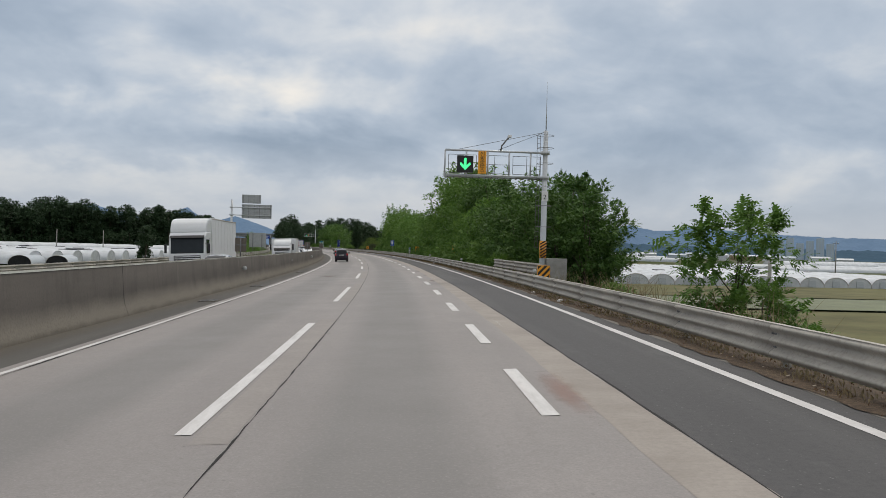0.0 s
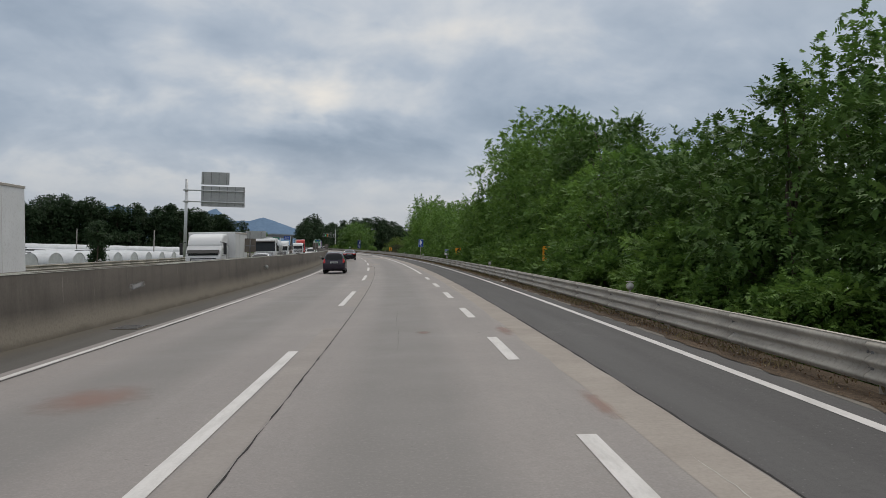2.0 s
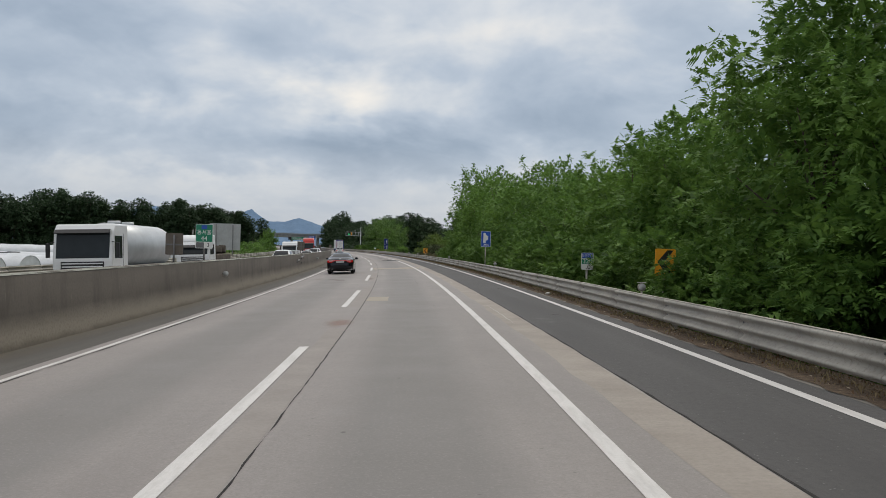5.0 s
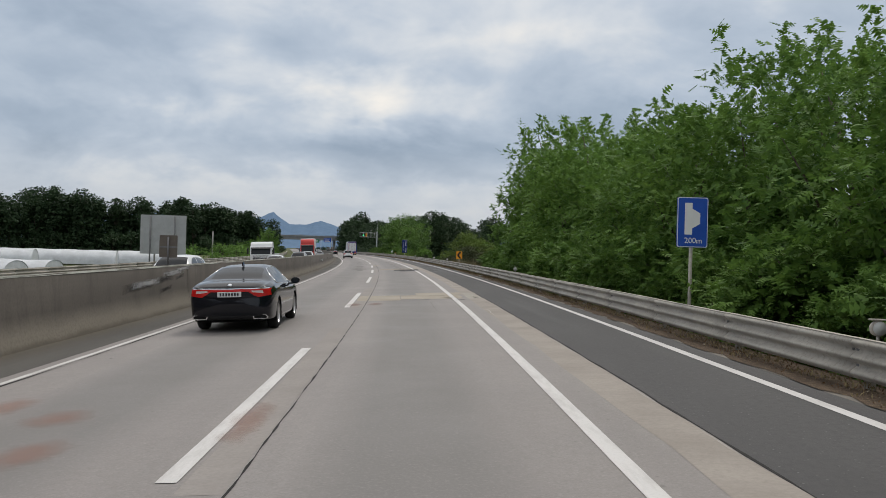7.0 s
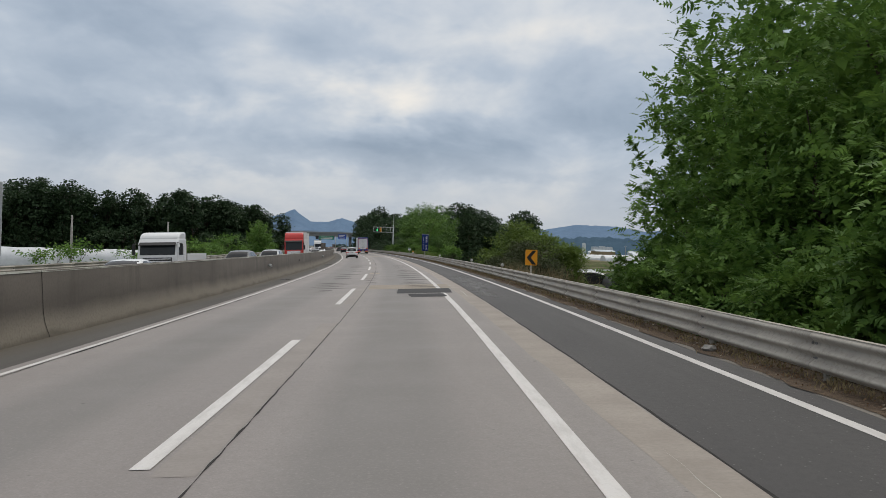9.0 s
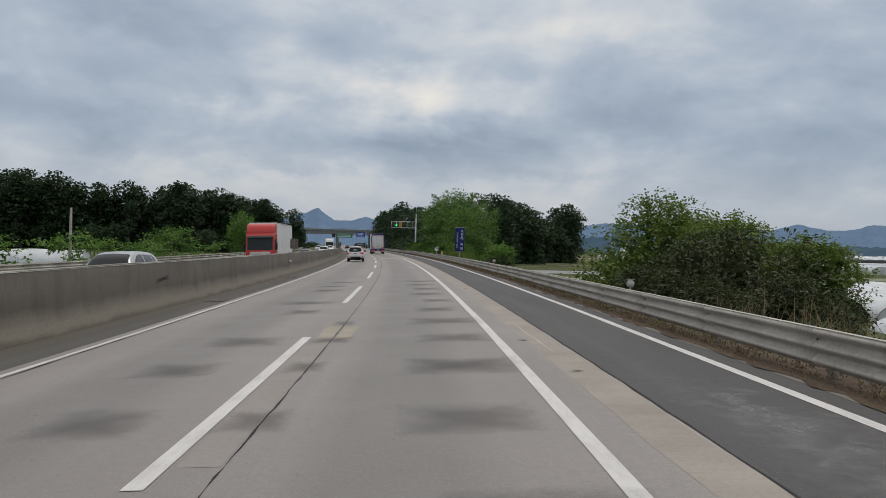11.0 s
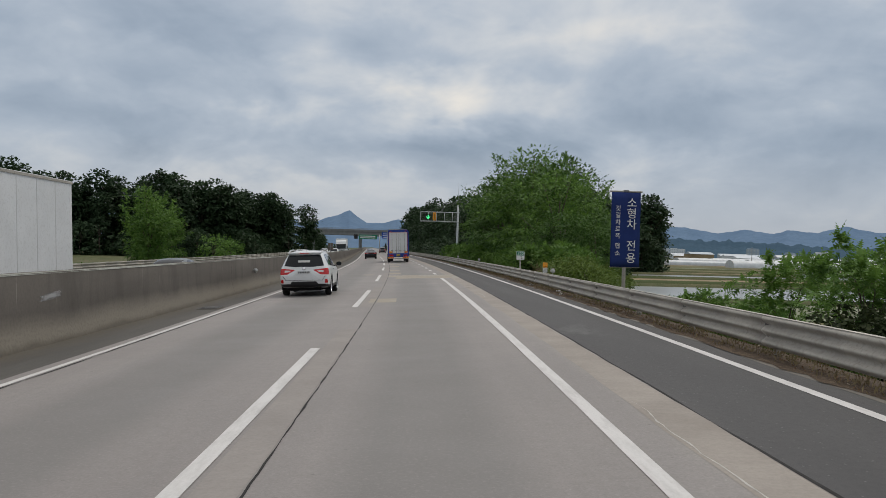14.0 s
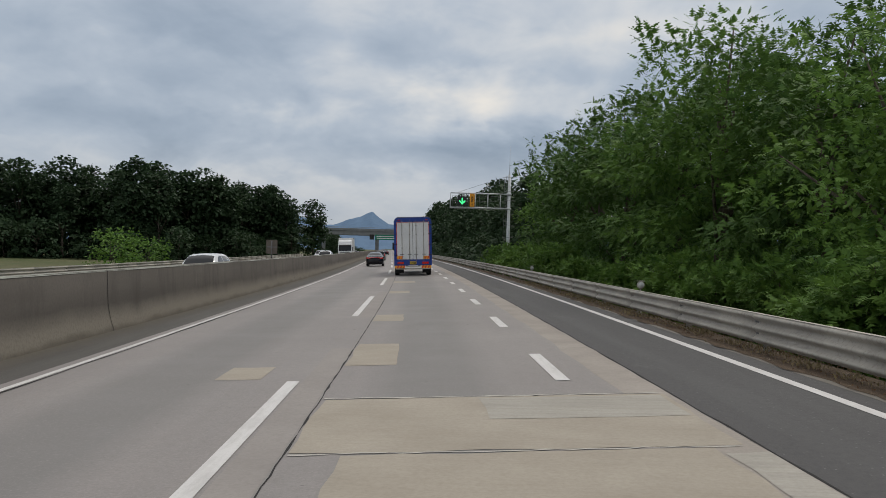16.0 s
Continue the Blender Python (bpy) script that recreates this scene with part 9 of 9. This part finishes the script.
for s, u, w, l in ((142.9, 0.2, 0.5, 3.0), (141.6, -1.5, 0.8, 1.5), (143.2, -1.9, 0.9, 1.2), (144.0, -2.8, 0.8, 1.6), (161.5, 0.15, 0.6, 2.2), (161.7, 0.85, 0.7, 2.0), (44.8, -1.8, 1.6, 2.4), (43.8, 4.06, 0.3, 2.5), (52.0, 4.0, 0.4, 3.0), (35.4, 4.0, 0.4, 3.0), (114.7, 0.25, 0.9, 2.6), (2.5, 4.0, 0.5, 4.0), (51.9, 2.3, 0.4, 0.8), (160.0, -2.0, 1.5, 3.0)):
    slab("dust_stain", s - l / 2, s + l / 2, u - w / 2, u + w / 2, RED_DUST, "faint red dust stain on the road", 0.009)
for s in (21.8, 32.6, 54.4, 172.8, 222.1, 241.9, 261.9, 301.0):
    g = empty("drain_grate", lie(s, -4.42, 0.006), "rusty drain grate in the median gutter", "drain", "drains")
    part("rim", box_me("rim", (-0.32, -0.5, -0.03), (0.32, 0.5, 0.008), GUTTER, 0.01), g)
    for i in range(7):
        part("grate_bar", box_me("grate_bar", (-0.28, -0.44 + i * 0.13, 0.008), (0.28, -0.39 + i * 0.13, 0.02), STEEL_DARK), g)
LITTER = m_plain("pale_litter", (0.55, 0.53, 0.5), 0.8, 0, 0.3, 0.2, 8.0)
for i, (s, u, k) in enumerate(((22.5, 6.95, 0.06), (22.9, 7.0, 0.07), (124.7, 7.0, 0.09), (258.6, 7.05, 0.07), (255.0, 7.3, 0.08), (306.6, 7.3, 0.08), (311.8, 7.05, 0.1), (124.9, 7.1, 0.07), (304.7, 7.05, 0.08), (264.8, 7.4, 0.08), (18.0, 7.0, 0.1), (76.0, 7.1, 0.12), (187.0, 7.0, 0.12))):
    bm = bmesh.new()
    bmesh.ops.create_icosphere(bm, subdivisions=2, radius=k)
    for v in bm.verts:
        v.co = v.co * (1 + 0.5 * noise.noise(v.co * 14 + Vector((i * 5, 0, 0))))
        v.co.z = v.co.z * 0.5 + k * 0.35
    thing("litter", bm_mesh("litter", bm, LITTER if i % 3 else CONC, False), "crumpled pale scrap or stone on the verge", "litter", "roadside litter", m=lie(s, u, 0.015, i * 40.0))
rgv = random.Random(8)
bm = bmesh.new()
for i in range(900):
    s, u = rgv.uniform(-6, 350), rgv.uniform(6.9, 8.0)
    p = banked(s, u, 0.03)
    r = rgv.uniform(0.008, 0.03)
    vs = [bm.verts.new(p + Vector((rgv.uniform(-r, r), rgv.uniform(-r, r), z))) for z in (0, r * 0.9)] + [bm.verts.new(p + Vector((r * math.cos(a), r * math.sin(a), r * 0.3))) for a in (0.3, 2.4, 4.4)]
    for f in ((0, 2, 3), (0, 3, 4), (0, 4, 2), (1, 3, 2), (1, 4, 3), (1, 2, 4)):
        bm.faces.new([vs[j] for j in f])
thing("gravel", bm_mesh("gravel", bm, m_plain("gravel_stone", (0.33, 0.28, 0.22), 0.9, 0, 0.2, 0.4, 6.0)), "scattered stones and dead leaves on the verge", "gravel", kind="stuff")


# ---- barrier: joints between the cast lengths, pale worn top edge, scrapes from collisions ----
SCRAPE_DARK = m_stain("dark_scrape", (0.05, 0.047, 0.044), 0.75, 3.0, 0.5, True)
SCRAPE_PALE = m_stain("pale_scrape", (0.42, 0.42, 0.42), 0.8, 4.0, 0.45, True)
thing("barrier_edge", sweep("barrier_edge", -120, 700, 2.5, [(-5.358, 1.365), (-5.384, 1.407)], m_plain("worn_edge", (0.33, 0.34, 0.30), 0.9, 0, 0.3, 0.25, 1.0, (0.2, 0.19, 0.17)), rough=0.004), "pale worn top edge of the median barrier", "barrier trim", kind="structure")
for s in np.arange(-14.0, 420.0, 29.3):
    bm = bmesh.new()
    s = float(s) + rt.uniform(-0.3, 0.3)
    face = [(u + 0.005, z) for u, z in FACE]
    rows = [[bm.verts.new(banked(s + d + 0.015 * math.sin(7 * z + s), u, z - 0.0)) for u, z in face] for d in (-0.011, 0.011)]
    for i in range(len(face) - 1):
        bm.faces.new((rows[0][i], rows[1][i], rows[1][i + 1], rows[0][i + 1]))
    thing("barrier_joint", bm_mesh("barrier_joint", bm, SEAL), "thin dark joint in the concrete median barrier", "barrier joint", "barrier joints", kind="structure")


def scrape(s0, s1, z0, z1, mat, lift=0.004):
    """A scrape on the barrier's upright face."""
    verts, uvs, n, m = [], [], 6, 3
    for i in range(n + 1):
        for j in range(m + 1):
            z = z0 + (z1 - z0) * j / m + 0.10 * i / n
            u = float(np.interp(z, [q for _, q in FACE], [v for v, _ in FACE])) + lift
            verts.append(banked(s0 + (s1 - s0) * i / n, u, z))
            uvs.append((i / n, j / m))
    faces = [(i * (m + 1) + j, (i + 1) * (m + 1) + j, (i + 1) * (m + 1) + j + 1, i * (m + 1) + j + 1) for i in range(n) for j in range(m)]
    thing("barrier_scrape", mesh_of("barrier_scrape", verts, faces, mat, uvs=uvs), "collision scrape on the concrete median barrier", "scrape", "barrier scrapes", kind="structure")


for s0, s1, z0, z1, m in ((155.4, 158.2, 0.72, 0.98, SCRAPE_DARK), (156.0, 159.2, 0.80, 1.02, SCRAPE_PALE), (158.4, 160.4, 0.86, 1.10, SCRAPE_DARK), (159.0, 161.8, 1.02, 1.24, SCRAPE_PALE), (160.2, 162.8, 1.16, 1.30, SCRAPE_PALE), (158.8, 160.2, 0.60, 0.74, SCRAPE_DARK), (160.5, 161.6, 0.92, 1.04, SCRAPE_DARK),
                          (100.2, 101.4, 0.8, 0.95, SCRAPE_PALE), (57.0, 58.6, 0.7, 0.9, SCRAPE_PALE), (238.0, 239.5, 0.75, 0.9, SCRAPE_DARK), (291.0, 292.3, 0.8, 0.95, SCRAPE_PALE)):
    scrape(s0, s1, z0, z1, m, 0.004 if m is SCRAPE_DARK else 0.007)
